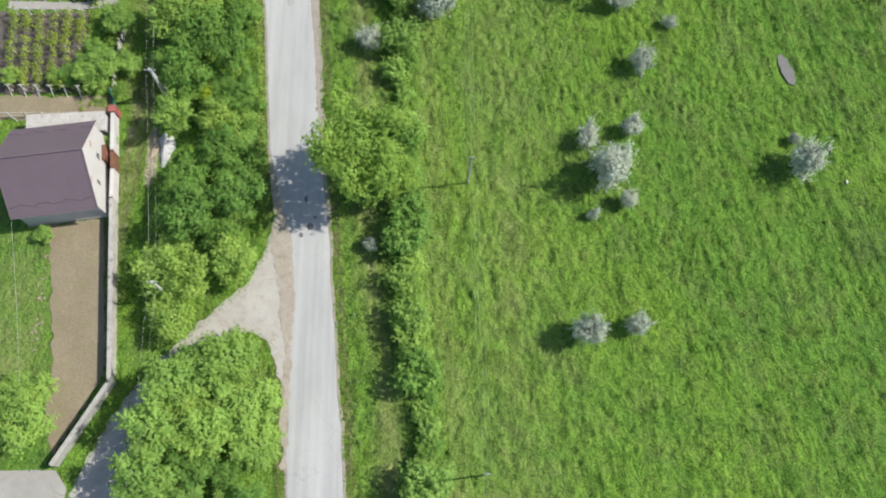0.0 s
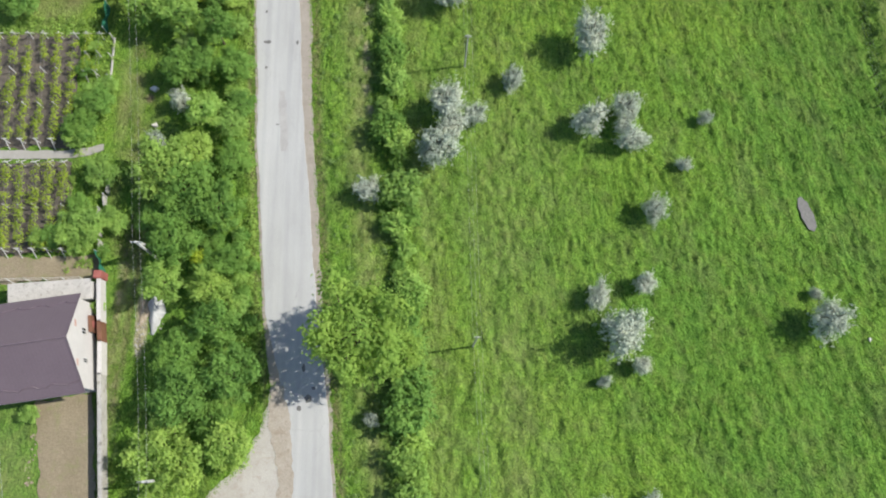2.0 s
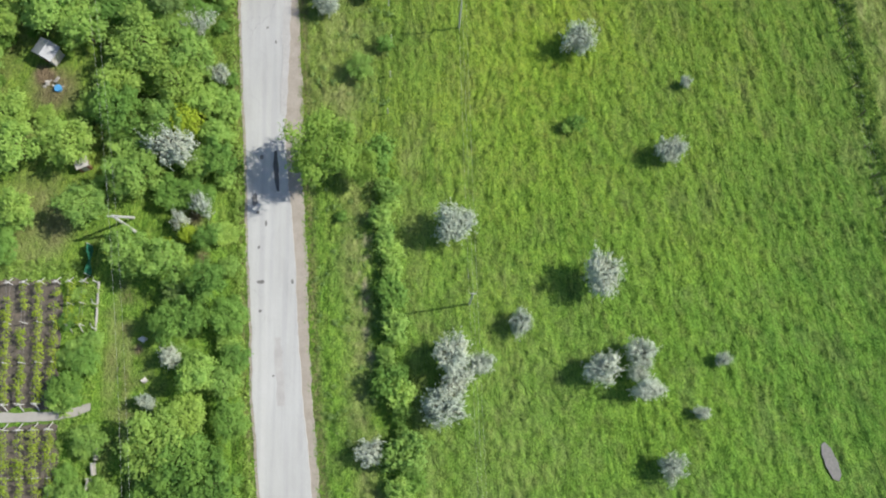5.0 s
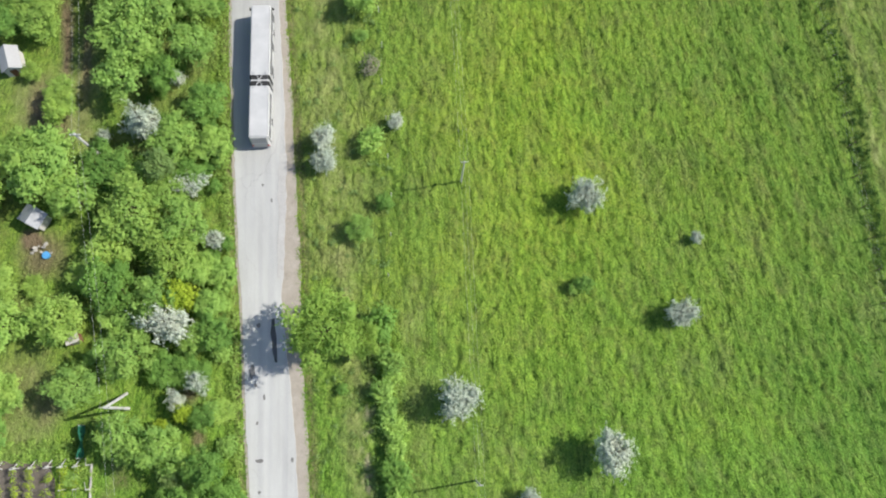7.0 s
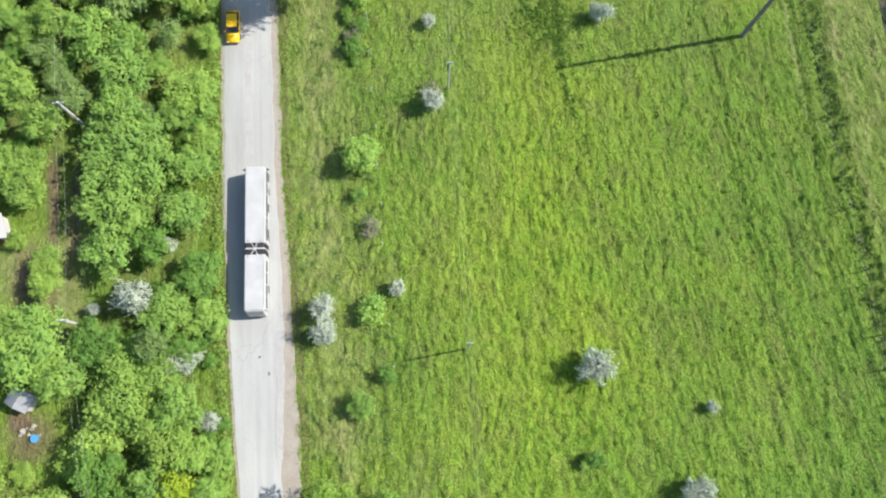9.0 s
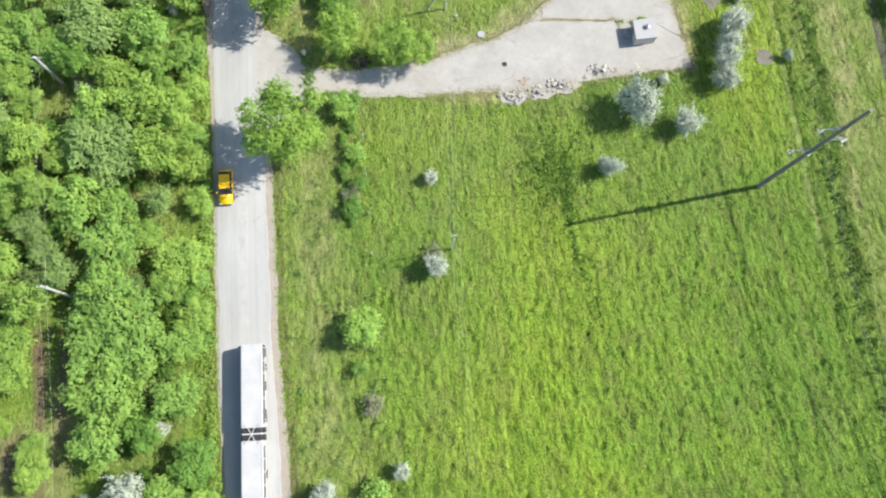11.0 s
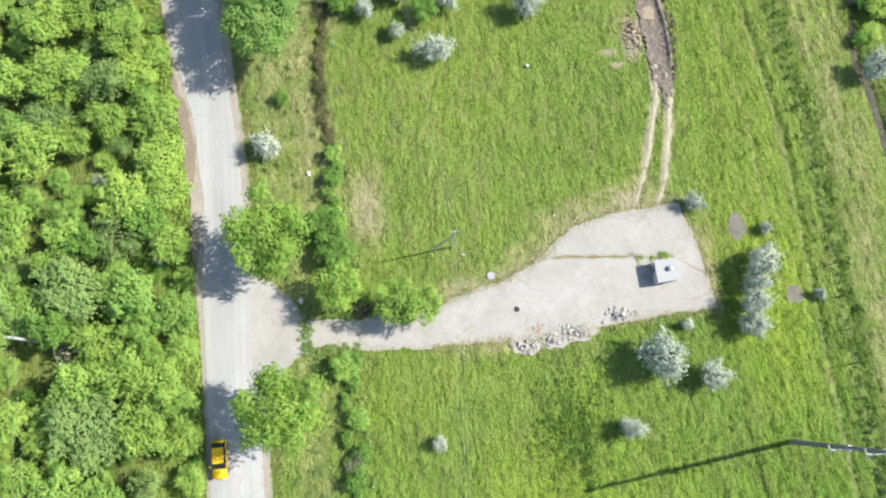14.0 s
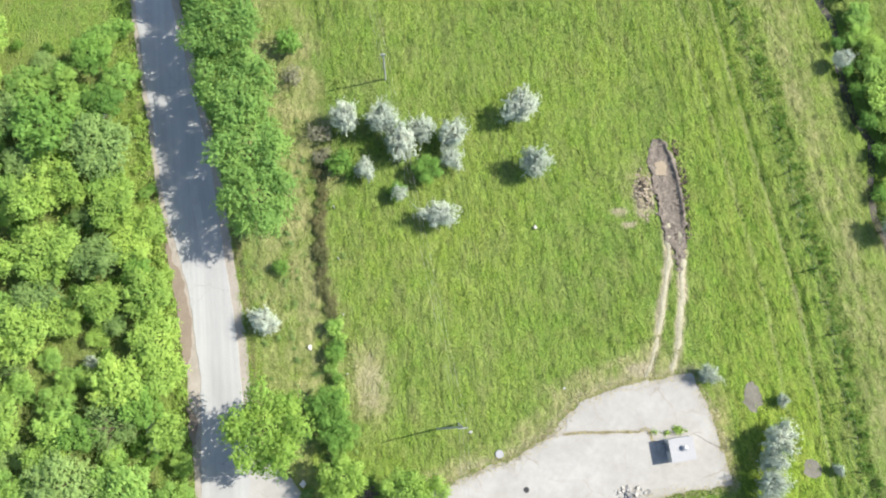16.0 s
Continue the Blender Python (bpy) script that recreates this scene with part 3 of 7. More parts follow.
def trodden(x, y):
    """Pale bare wheel tracks to the trench, the rim of the yard and the scraped spots by the spoil."""
    rough = smooth_noise(x, y, 0.9, 51) + 0.6 * smooth_noise(x, y, 0.4, 52)
    out = np.zeros(np.shape(x))
    for path in (RUT_WEST, RUT_EAST):
        cx = np.interp(y, [p[1] for p in path], [p[0] for p in path])
        fade = soft(y, path[0][1] - 1, path[0][1] + 1) * (1 - soft(y, 194, 196)) * (0.75 + 0.25 * soft(y, 178, 186))
        out = out + fade * (1 - soft(np.abs(x - cx) + 0.2 * rough, 0.3, 0.9))
    for cx, cy, rx, ry in ((28.2, 196.7, 1.6, 0.7), (29.2, 195.0, 1.3, 0.6), (31.4, 198.2, 1.9, 3.6), (28.0, 177.4, 2.5, 1.2)):
        near = blob(x, y, cx, cy, rx, ry)
        out = out + 0.9 * (near > 0) * soft(near + 0.25 * rough, 0.15, 0.8)
    edge = [(6, 167.3), (12.6, 168.8), (17, 171.2), (18.6, 172.8), (21, 174.6), (26, 175.9), (34.4, 176.6), (36.4, 171.3), (37.7, 163.2)]
    for (x0, y0), (x1, y1) in zip(edge, edge[1:]):
        s = np.clip(((x - x0) * (x1 - x0) + (y - y0) * (y1 - y0)) / ((x1 - x0) ** 2 + (y1 - y0) ** 2), 0, 1)
        away = np.hypot(x - x0 - s * (x1 - x0), y - y0 - s * (y1 - y0))
        out = np.maximum(out, 0.6 * (1 - soft(away + 0.3 * rough, 0.2, 1.5 if x1 < 35 else 0.8)))
    track = field_track(y)
    out = out + 0.28 * (1 - soft(np.abs(x - track) + 0.1 * rough, 0.1, 0.42)) * (y > 135) + 0.22 * (1 - soft(np.abs(x - track + 3.9) + 0.1 * rough, 0.1, 0.45)) * (y > 165)
    out = out + 0.6 * (1 - soft(np.hypot((x + 3.8) / 2.2, (y - 178.5) / 4.5) + 0.3 * rough, 0.3, 1.1))
    bare = np.interp(y, [64, 70, 75, 80.5, 87, 92], [-6.4, -7.1, -7.4, -6.7, -6.2, -6.4])
    out = out + (1 - soft(np.abs(x - bare), 0.2, 1.0)) * np.clip(0.7 * rough + 0.1, 0, 0.8) * soft(y, 62, 66) * (1 - soft(y, 90, 93))
    out = out + soft(y, 12, 18) * (1 - soft(y, 42, 50)) * (np.exp(-(((x + 34.7) / 0.28) ** 2)) + np.exp(-(((x + 35.6) / 0.28) ** 2))) * np.clip(0.1 + 0.6 * rough, 0, 0.7) + 0.9 * (1 - soft(np.hypot((x + 32.7) / 0.8, (y - 38.6) / 4.4) + 0.2 * rough, 0.6, 1.1))
    return np.clip(out, 0, 1)


CLEARINGS = [(-49.0, 119.7, 9.0, 8.2), (-41.8, 124.0, 4.4, 14.0), (-43.6, 127.0, 3.9, 10.0), (-48.5, 84.0, 8.0, 8.0), (-42.3, 128.0, 3.4, 11.0), (-42.0, 119.0, 3.6, 9.0), (-45.0, 101.4, 6.4, 5.6), (-49.8, 125.4, 5.2, 4.4), (-27.7, 83.0, 2.6, 3.0), (-26.8, 77.4, 2.2, 2.6), (-40.6, 89.6, 2.9, 2.4), (-38.0, 77.4, 4.2, 3.4), (-38, 229, 12, 6.0), (-38.4, 164.4, 2.6, 1.6)]


def zones(x, y):
    """Dry straw, lush sward, bare earth: 0 to 1 each."""
    hx = np.interp(y, HEDGE_Y, HEDGE_X)
    dry = np.where(y < 96, np.exp(-(((x - hx + 4.2) / 1.6) ** 2)) * 0.5 + np.exp(-(((x - hx - 3.2) / 1.6) ** 2)) * 0.22, 0)
    dry = dry + np.where((y >= 96) & (y < 215), np.exp(-(((x - road_right(y) - 5.0) / 3.6) ** 2)) * 0.5, 0)
    fx = np.interp(y, FENCE_Y, FENCE_X)
    dry = dry + np.exp(-(((x - fx - 5.0) / 2.3) ** 2)) * np.clip(0.36 + 0.3 * soft(y, 110, 150) + 0.4 * smooth_noise(x, y * 0.15, 1.1, 91), 0, 1) + np.exp(-(((x - fx - 9) / 1.4) ** 2)) * 0.3
    dry = dry + blob(x, y, -4.0, 179, 3.5, 8) * 0.8 + blob(x, y, 15.5, 171, 6, 3.0, 0.5) * 1.3 + np.exp(-(((x - 10.5 + 0.03 * (y - 30)) / 2.2) ** 2)) * 0.12 * (y < 70) + blob(x, y, 29, 178, 5, 1.6) * 0.9
    dry = dry + blob(x, y, 31, 200, 3.2, 4) * 0.7 + blob(x, y, -47, 119, 6, 7) * 0.7 + blob(x, y, -41.7, 120, 2.5, 14) * 0.6
    dry = dry + blob(x, y, -35.3, 36, 1.8, 26, -0.1) * 0.35 + np.clip(1.2 - np.abs(x - 12 - 0.02 * y) / 9, 0, 1) * 0.10 * (y < 75)
    # The first term is no straw: it pales the north as overexposure would.
    dry = dry + soft(y, 120, 185) * 0.2 + np.exp(-(((x - 5) / 7) ** 2)) * 0.08 + blob(x, y, 24, 176.4, 9.5, 2.6, 0.15) * 1.3 + blob(x, y, 37.2, 169, 1.6, 8) * 0.9 + blob(x, y, 5, 168, 8, 1.5, 0.33) * 0.9 + blob(x, y, 12, 160.6, 12, 1.3) * 0.7 + blob(x, y, 30, 178.5, 4, 2.6) * 0.8
    dry = dry + blob(x, y, -46, 18, 5, 15) * 0.35
    lush = blob(x, y, 14, 112, 16, 42) * 0.9 + blob(x, y, 43.5, 178, 9, 46, 0.07) * 0.7 + blob(x, y, 43.0, 161, 6.5, 15) * 0.7 + blob(x, y, 36, 120, 12, 30) * 0.2
    earth = blob(x, y, -47, 84, 5, 8) * 0.3 + blob(x, y, -46, 100, 4, 4) * 0.8 + blob(x, y, -41.9, 126, 1.2, 12) * 0.7
    earth = earth + np.exp(-(((x - road_right(y) - 0.5) / 0.6) ** 2)) * 0.6 + np.exp(-(((x - road_left(y) + 0.4) / 0.5) ** 2)) * 0.5
    earth = earth + blob(x, y, -35.9, 36, 0.5, 24, -0.1) * 0.5 + blob(x, y, -34.5, 36, 0.5, 24, -0.1) * 0.5
    open_air = np.zeros(np.shape(x))
    for cx, cy, rx, ry in CLEARINGS:
        open_air = np.maximum(open_air, 1 - soft(np.hypot((x - cx) / rx, (y - cy) / ry), 0.9, 1.25))
    # Weak earth tone that darkens the wood's gaps in place of shade.
    wood = soft(road_left(y) - x, 3, 5) * (1 - soft(-x, 60, 80)) * soft(y, 84, 92) * (1 - soft(y, 222, 230)) * 0.22 * (1 - open_air)
    lane = np.exp(-(((x + 35.6) / 2.0) ** 2)) * soft(y, 40, 46) * (1 - soft(y, 72, 78))
    earth = earth + lane * np.clip(0.15 + 0.5 * smooth_noise(x, y, 1.7, 71), 0, 0.6)
    earth = earth + blob(x, y, -44.4, 128, 0.7, 7.5) * 1.2 + blob(x, y, -47.3, 119, 2.6, 5) * 0.9 + np.exp(-(((x + 44.8 - 0.07 * np.clip(127 - y, -8, 6)) / 0.5) ** 2)) * soft(y, 112, 116) * (1 - soft(y, 133, 136)) * 0.9
    earth = earth + blob(x, y, -43.9, 82, 2.6, 3.4) * 0.45 + blob(x, y, -33.9, 67, 0.8, 0.9) + blob(x, y, -47.5, 102.0, 1.6, 1.6) + blob(x, y, -27.9, 83.3, 1.5, 2.2) * 0.9 + blob(x, y, -26.8, 77.5, 1.2, 2.0) * 0.8
    dry = dry + blob(x, y, -9.8, 216, 3.4, 13) * 0.9 + blob(x, y, -7.0, 205, 2.5, 5) * 0.7
    dry = dry + soft(y, 172, 182) * np.exp(-(((x - road_right(y) - 8.5) / 3.0) ** 2)) * 0.6
    dry = dry + blob(x, y, -47.5, 82, 6, 8) * 0.45 + blob(x, y, -36.8, 66, 1.0, 9) * 0.5 + blob(x, y, -35.0, 64, 0.8, 10) * 0.5
    return np.clip(np.stack([dry, lush, np.maximum(earth, wood), trodden(x, y)], -1), 0, 1)


def hard(x, y):
    """1 on roads and paving, 0 on open ground."""
    r = (x > road_left(y) - 0.6) & (x < road_right(y) + 0.6)
    return (r | inside(PAD, x, y) | inside(SIDE, x, y)).astype(float)


# ---- ground ----
STREAM_Y = [130, 168, 181, 189, 193.6, 197.3, 200.2, 203, 206, 209, 213, 216.5, 219.2, 222.3, 244]
STREAM_X = [64.6, 63.2, 62.4, 61.5, 60.3, 60.4, 61.1, 61.7, 60.2, 59.5, 59.2, 59.4, 59.3, 58.1, 54.0]
TRENCH = [(33.2, 192.2), (33.0, 196.0), (32.5, 199.5), (32.5, 203.2), (33.2, 204.9), (34.6, 204.9), (35.6, 203.0), (36.3, 199.5), (36.4, 195.5), (36.2, 192.2)]


def sward(x, y):
    """Height of the tussocks, drawn out along the mowing lines."""
    u = x + (y - 110) * (0.02 + 0.0035 * x) + 0.55 * smooth_noise(x, y, 1.9, 7)
    k = 1 - 0.4 * soft(y, 120, 165)
    return 0.21 * k * smooth_noise(u, y * 0.5, 0.52, 3) + 0.17 * k * smooth_noise(u + 9, y * 0.55, 0.36, 4) + 0.05 * smooth_noise(u, y * 0.12, 1.4, 6) + 0.09 * soft(x, 26, 46) * smooth_noise(x + (y - 110) * (0.02 + 0.0035 * x), y * 0.035, 0.85, 8) + 0.08 * smooth_noise(x, y, 7, 5)


def ground():
    """One sheet: fine over the place, coarse out to the horizon."""
    far = [90, 150, 300, 700, 3000]
    xs = np.array([-v for v in far[::-1]] + list(np.arange(-62, -34, 0.6)) + list(np.arange(-34, 70, 0.24)) + [72, 74] + far)
    ys = np.array([-3000, -700, -200, -60, -30] + list(np.arange(-14, 244.1, 0.36)) + [265, 320, 500, 1000, 3000])
    x, y = np.meshgrid(xs, ys)
    z = sward(x, y)
    flat = hard(x, y)
    for _ in range(3):
        flat[1:-1, 1:-1] = np.maximum(flat[1:-1, 1:-1], 0.3 * (flat[:-2, 1:-1] + flat[2:, 1:-1] + flat[1:-1, :-2] + flat[1:-1, 2:]))
    z = np.where((x < -30) & (y < 80), 0.3 * z, z) * (1 - np.clip(flat, 0, 1)) - 0.02 * np.clip(flat, 0, 1)
    fx = np.interp(y, FENCE_Y, FENCE_X)
    z = z - 0.35 * np.exp(-(((x - fx - 1.6) / 0.9) ** 2))
    groove = field_track(y) + 0.55
    z = z - soft(y, 120, 140) * (0.32 * np.exp(-(((x - groove) / 0.3) ** 2)) + 0.16 * np.exp(-(((x - groove + 4.2) / 0.3) ** 2)))
    z = z * (1 - muddy(x, y))
    sx = np.interp(y, STREAM_Y, STREAM_X)
    z = z - 1.1 * np.exp(-(((x - sx) / 0.75) ** 2)) * (y > 135)
    pond = blob(x, y, 47.05, 51.9, 1.5, 3.0, 0.15)
    z = z * (1 - np.clip(3 * pond, 0, 1)) - 0.3 * np.clip(2 * pond, 0, 1)
    z = z * (1 - 0.75 * trodden(x, y))
    z = np.where(inside(TRENCH, x, y), -0.12, z)
    h, w = x.shape
    me = bpy.data.meshes.new("ground")
    k = np.arange(h * w).reshape(h, w)
    f = np.stack([k[:-1, :-1], k[:-1, 1:], k[1:, 1:], k[1:, :-1]], -1).reshape(-1, 4)
    me.vertices.add(h * w)
    me.loops.add(f.size)
    me.polygons.add(len(f))
    me.vertices.foreach_set("co", np.stack([x, y, z], -1).astype(np.float32).ravel())
    me.loops.foreach_set("vertex_index", f.astype(np.int32).ravel())
    me.polygons.foreach_set("loop_start", np.arange(0, f.size, 4, dtype=np.int32))
    a = me.color_attributes.new("zones", "FLOAT_COLOR", "POINT")
    a.data.foreach_set("color", zones(x, y).astype(np.float32).ravel())
    me.update(calc_edges=True)
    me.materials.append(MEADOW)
    me.shade_smooth()
    return tagged(new("ground", me), "uneven green meadow ground with dry straw patches", "ground", kind="structure")


ground()


def sheet(name, outline, z, mat, label, thick=0.12, category="pavement", wobble=0.0, parent=None):
    """A slab with the given outline; wobble roughens its rim."""
    pts = []
    n = len(outline)
    for i, (x0, y0) in enumerate(outline):
        x1, y1 = outline[(i + 1) % n]
        length = math.hypot(x1 - x0, y1 - y0)
        m = max(1, int(length / 0.45)) if wobble else 1
        for j in range(m):
            s = j / m
            nx, ny = (y1 - y0) / length, -(x1 - x0) / length
            w = wobble * noise.noise((x0 + s * (x1 - x0), y0 + s * (y1 - y0), 3.3)) * 2 if j else 0
            pts.append((x0 + s * (x1 - x0) + nx * w, y0 + s * (y1 - y0) + ny * w))
    g = Geo().prism(pts, z - thick, z)
    ob = part(name, g, mat, parent)
    if not parent:
        tagged(ob, label, category, kind="structure")
    return ob


def strip(name, left, right, z, mat, label, y0=-28, y1=258, step=0.7, wob=(0.0, 0.0), crown=0.0, category="road"):
    """A band along the road between two edges given as functions of y."""
    ys = np.arange(y0, y1, step)
    l = left(ys) + wob[0] * (0.5 * smooth_noise(ys, ys * 0 + 2, 0.7, 11) + 0.6 * smooth_noise(ys, ys * 0 + 9, 2.3, 15) + 0.7 * smooth_noise(ys, ys * 0 + 5, 7, 12))
    r = right(ys) + wob[1] * (0.5 * smooth_noise(ys, ys * 0 + 8, 0.7, 13) + 0.6 * smooth_noise(ys, ys * 0 + 3, 2.3, 16) + 0.7 * smooth_noise(ys, ys * 0 + 4, 7, 14))
    g = Geo()
    across = (0.0, 0.012, 0.2, 0.5, 0.8, 0.988, 1.0)
    cols = len(across)
    for y, a, b in zip(ys, l, r):
        for i, s in enumerate(across):
            g.v.append((a + s * (b - a), y, z + crown * (1 - (2 * s - 1) ** 2) - (0.12 if i in (0, cols - 1) else 0)))
    for j in range(len(ys) - 1):
        for i in range(cols - 1):
            k = j * cols + i
            g.f.append((k, k + 1, k + cols + 1, k + cols))
    return tagged(part(name, g, mat), label, category, kind="structure")


strip("road_shoulder", lambda y: road_left(y) - 0.02, lambda y: road_right(y) + 0.12, 0.035, SHOULDER, "brown trodden earth shoulder beside the road", wob=(0.14, 0.24), step=0.3)
strip("road", lambda y: road_left(y) + np.interp(y, [-5, 0, 4, 10, 16.6, 24.6, 32, 40, 160, 172, 180, 192, 200], [0.2, 0.2, 0.3, 0.76, 1.3, 1.8, 1.2, 0.3, 0.4, 0.9, 1.6, 1.4, 0.6]), lambda y: road_right(y) - np.interp(y, [0, 27, 40, 60, 84, 94, 104, 112, 130, 200], [0.25, 0.3, 0.6, 1.0, 1.5, 2.2, 1.6, 1.0, 0.8, 1.0]), 0.075, ASPHALT, "bleached grey asphalt road with cracks and worn edges", wob=(0.14, 0.16), crown=0.04)
sheet("side_lane", SIDE, 0.05, GRAVEL, "pale worn gravel and concrete side lane", wobble=0.25, category="road")


# ---- road repairs ----
def patches():
    g_all = []
    r = random.Random(5)
    for x, y, a, b in [(-19.7, 74.7, 0.5, 0.25), (-19.7, 71.2, 0.22, 0.2), (-15.9, 74.7, 0.2, 0.3), (-20.6, 85.0, 0.5, 0.8), (-20.2, 83.4, 0.25, 0.25), (-20.0, 79.0, 0.2, 0.2), (-19.9, 90.5, 0.3, 0.35), (-19.2, 82.0, 0.15, 0.4), (-20.3, 124.5, 0.2, 0.14), (-19.5, 108.0, 0.25, 0.2), (-18.4, 106.0, 0.12, 0.35), (-18.0, 63.5, 0.2, 0.12), (-13.2, 30.0, 0.45, 0.6), (-14.2, 29.0, 0.3, 0.4), (-13.8, 33.5, 0.25, 0.5), (-12.6, 31.2, 0.25, 0.25)]:
        n = 11
        g = Geo().prism([(x + a * math.cos(math.tau * i / n) * r.uniform(0.55, 1.15), y + b * math.sin(math.tau * i / n) * r.uniform(0.55, 1.15)) for i in range(n)], 0.09, 0.125)
        ob = part("road_patch", g, PATCH)
        tagged(ob, "dark broken spot in the asphalt road", "patch", "road patches", "structure")


patches()
sheet("road_patch", [(-18.35, 91.2), (-18.0, 91.3), (-17.85, 89.6), (-17.7, 87.6), (-17.65, 86.0), (-17.95, 86.0), (-18.3, 87.6), (-18.5, 89.4)], 0.125, speckled("tar_strip", (0.05, 0.05, 0.052), (0.11, 0.11, 0.112), 3, 0.8, 12), "long dark tarred patch at the edge of the road", 0.04, "patch", 0.08)
for x0, y0, x1, y1 in [(-17.3, 96, -17.0, 112), (-17.0, 60, -17.6, 68), (-20.5, 132, -20.7, 150), (-22.4, 196, -23.6, 206)]:
    sheet("road_repair", [(x0 - 0.45, y0), (x0 + 0.45, y0), (x1 + 0.45, y1), (x1 - 0.45, y1)], 0.118, speckled("repair_strip", (0.30, 0.295, 0.285), (0.40, 0.395, 0.38), 2, 0.9, 12), "slightly darker repaired strip of asphalt", 0.04, "road", 0.12)


sheet("earth_band", [(-17.6, 31.0), (-16.0, 31.5), (-14.8, 24.6), (-14.5, 16.6), (-14.5, 10.0), (-14.6, 2.0), (-15.1, 2.0), (-15.4, 10.0), (-15.6, 16.5), (-16.4, 21.9), (-17.6, 27.3)], 0.085, EARTH_PALE, "trodden pale brown earth between the road and the side lane", 0.05, "earth", 0.3)
for outline in ([(-26.9, 197.6), (-26.0, 194.7), (-24.9, 192.6), (-24.45, 188.6), (-24.4, 186.0), (-24.6, 183.6), (-25.2, 181.6), (-25.6, 184.2), (-25.9, 187.5), (-26.2, 191.0), (-26.7, 195.0)], [(-25.3, 178.2), (-24.3, 176.9), (-24.1, 175.2), (-24.3, 173.6), (-25.0, 173.2), (-25.2, 175.6)]):
    sheet("mud_strip", outline, 0.128, MUD_BROWN, "brown damp mud along the broken road edge", 0.05, "mud", 0.2)


# ---- paved yard ----
def yard():
    """Old concrete slabs with grown-over joints."""
    low = [(12.8, 168.3), (13.4, 169.2), (16, 170.2), (19, 170.7), (27.8, 170.0), (29.2, 169.2), (30.2, 169.5), (33.2, 169.7), (36.9, 167.0), (37.5, 163.2), (30.15, 162.85), (25.7, 162.3), (18, 161.4), (12.4, 161.3)]
    high = [(18.6, 171.1), (18.9, 172.8), (21, 174.4), (26, 175.7), (30, 176.0), (34.4, 176.4), (36.0, 171.3), (36.85, 167.2), (33.2, 169.72), (29.2, 169.9), (27.8, 170.28)]
    top = sheet("yard_pavement", PAD, 0.06, YARD_GRAVEL, "pale trodden yard and approach beside the road", wobble=0.22)
    for outline in (low, high):
        sheet("slab", outline, 0.12, CONCRETE, "", 0.1, wobble=0.1, parent=top)
    sheet("slab", [(13.4, 168.5), (7, 167.0), (2, 165.2), (-3, 164.6), (-6, 163.4), (-5, 162.0), (3, 161.5), (13.4, 161.7)], 0.10, CONCRETE, "", 0.1, wobble=0.18, parent=top)
    sheet("slab", [(-18.6, 171.0), (-16.2, 170.0), (-13.8, 168.2), (-12.0, 165.4), (-11.8, 163.2), (-13.6, 161.2), (-16.0, 159.0), (-18.6, 157.6)], 0.085, CONCRETE, "", 0.1, wobble=0.15, parent=top)


yard()


def chunk(g, c, s, r):
    """One broken lump of concrete."""
    n = r.randint(4, 6)
    ring = [(math.cos(math.tau * i / n) * r.uniform(0.45, 1.25), math.sin(math.tau * i / n) * r.uniform(0.45, 1.25)) for i in range(n)]
    h = s * r.uniform(0.25, 0.8)
    tx, ty = r.uniform(-0.5, 0.5), r.uniform(-0.5, 0.5)
    lo = [(c[0] + s * x, c[1] + s * y, c[2]) for x, y in ring]
    hi = [(c[0] + 0.85 * s * x, c[1] + 0.85 * s * y, c[2] + h + s * (tx * x + ty * y)) for x, y in ring]
    g.add(lo + hi, [tuple(range(n - 1, -1, -1)), tuple(range(n, 2 * n))] + [(i, (i + 1) % n, n + (i + 1) % n, n + i) for i in range(n)])


def heap(name, cx, cy, rx, ry, count, mat, label, size=(0.2, 0.5), seed=1, high=0.5):
    r = random.Random(seed)
    top = thing(name, (cx, cy, 0.02))
    for _ in range(count):
        q, d = r.uniform(0, math.tau), 1.15 * r.random() ** 0.7
        g = Geo()
        chunk(g, (rx * d * math.cos(q), ry * d * math.sin(q), max(0, high * (1 - d) * r.uniform(0.3, 1))), r.uniform(*size), r)
        part("chunk", g, mat, top)
    return tagged(top, label, "rubble")


sheet("rubble_bed", [(12.2, 161.7), (12.5, 159.7), (14.4, 159.2), (15.6, 160.1), (17.8, 159.9), (21.4, 160.5), (23.0, 161.6), (22.0, 162.2)], 0.1, YARD_GRAVEL, "crushed pale concrete at the edge of the yard", 0.1, "rubble", 0.25)
heap("rubble_heap", 14.0, 160.6, 1.6, 1.0, 46, RUBBLE, "heap of broken pale concrete lumps at the yard edge", (0.1, 0.36), seed=2)
heap("rubble_heap", 17.2, 161.0, 1.2, 0.8, 34, RUBBLE, "small heap of broken concrete lumps beside the yard", (0.08, 0.34), seed=3)
heap("rubble_heap", 19.8, 161.6, 2.3, 1.0, 60, RUBBLE, "long heap of broken concrete lumps at the yard edge", (0.08, 0.36), seed=4)
heap("rubble_heap", 25.2, 163.2, 2.5, 0.9, 60, RUBBLE, "dark gapped heap of broken concrete slabs on the yard", (0.08, 0.36), seed=5)
# Dark clods added to deepen the bushes' shade; no heap is known here.
heap("brush_heap", -5.4, 166.3, 1.3, 1.0, 60, SOIL_DARK, "dark clods added for the shade under the bushes", (0.06, 0.28), 14, 0.5)
heap("rusty_scrap", 15.6, 162.4, 0.9, 0.9, 12, RUST, "scattered rusty orange scrap on the yard", (0.1, 0.22), 6, 0.1)
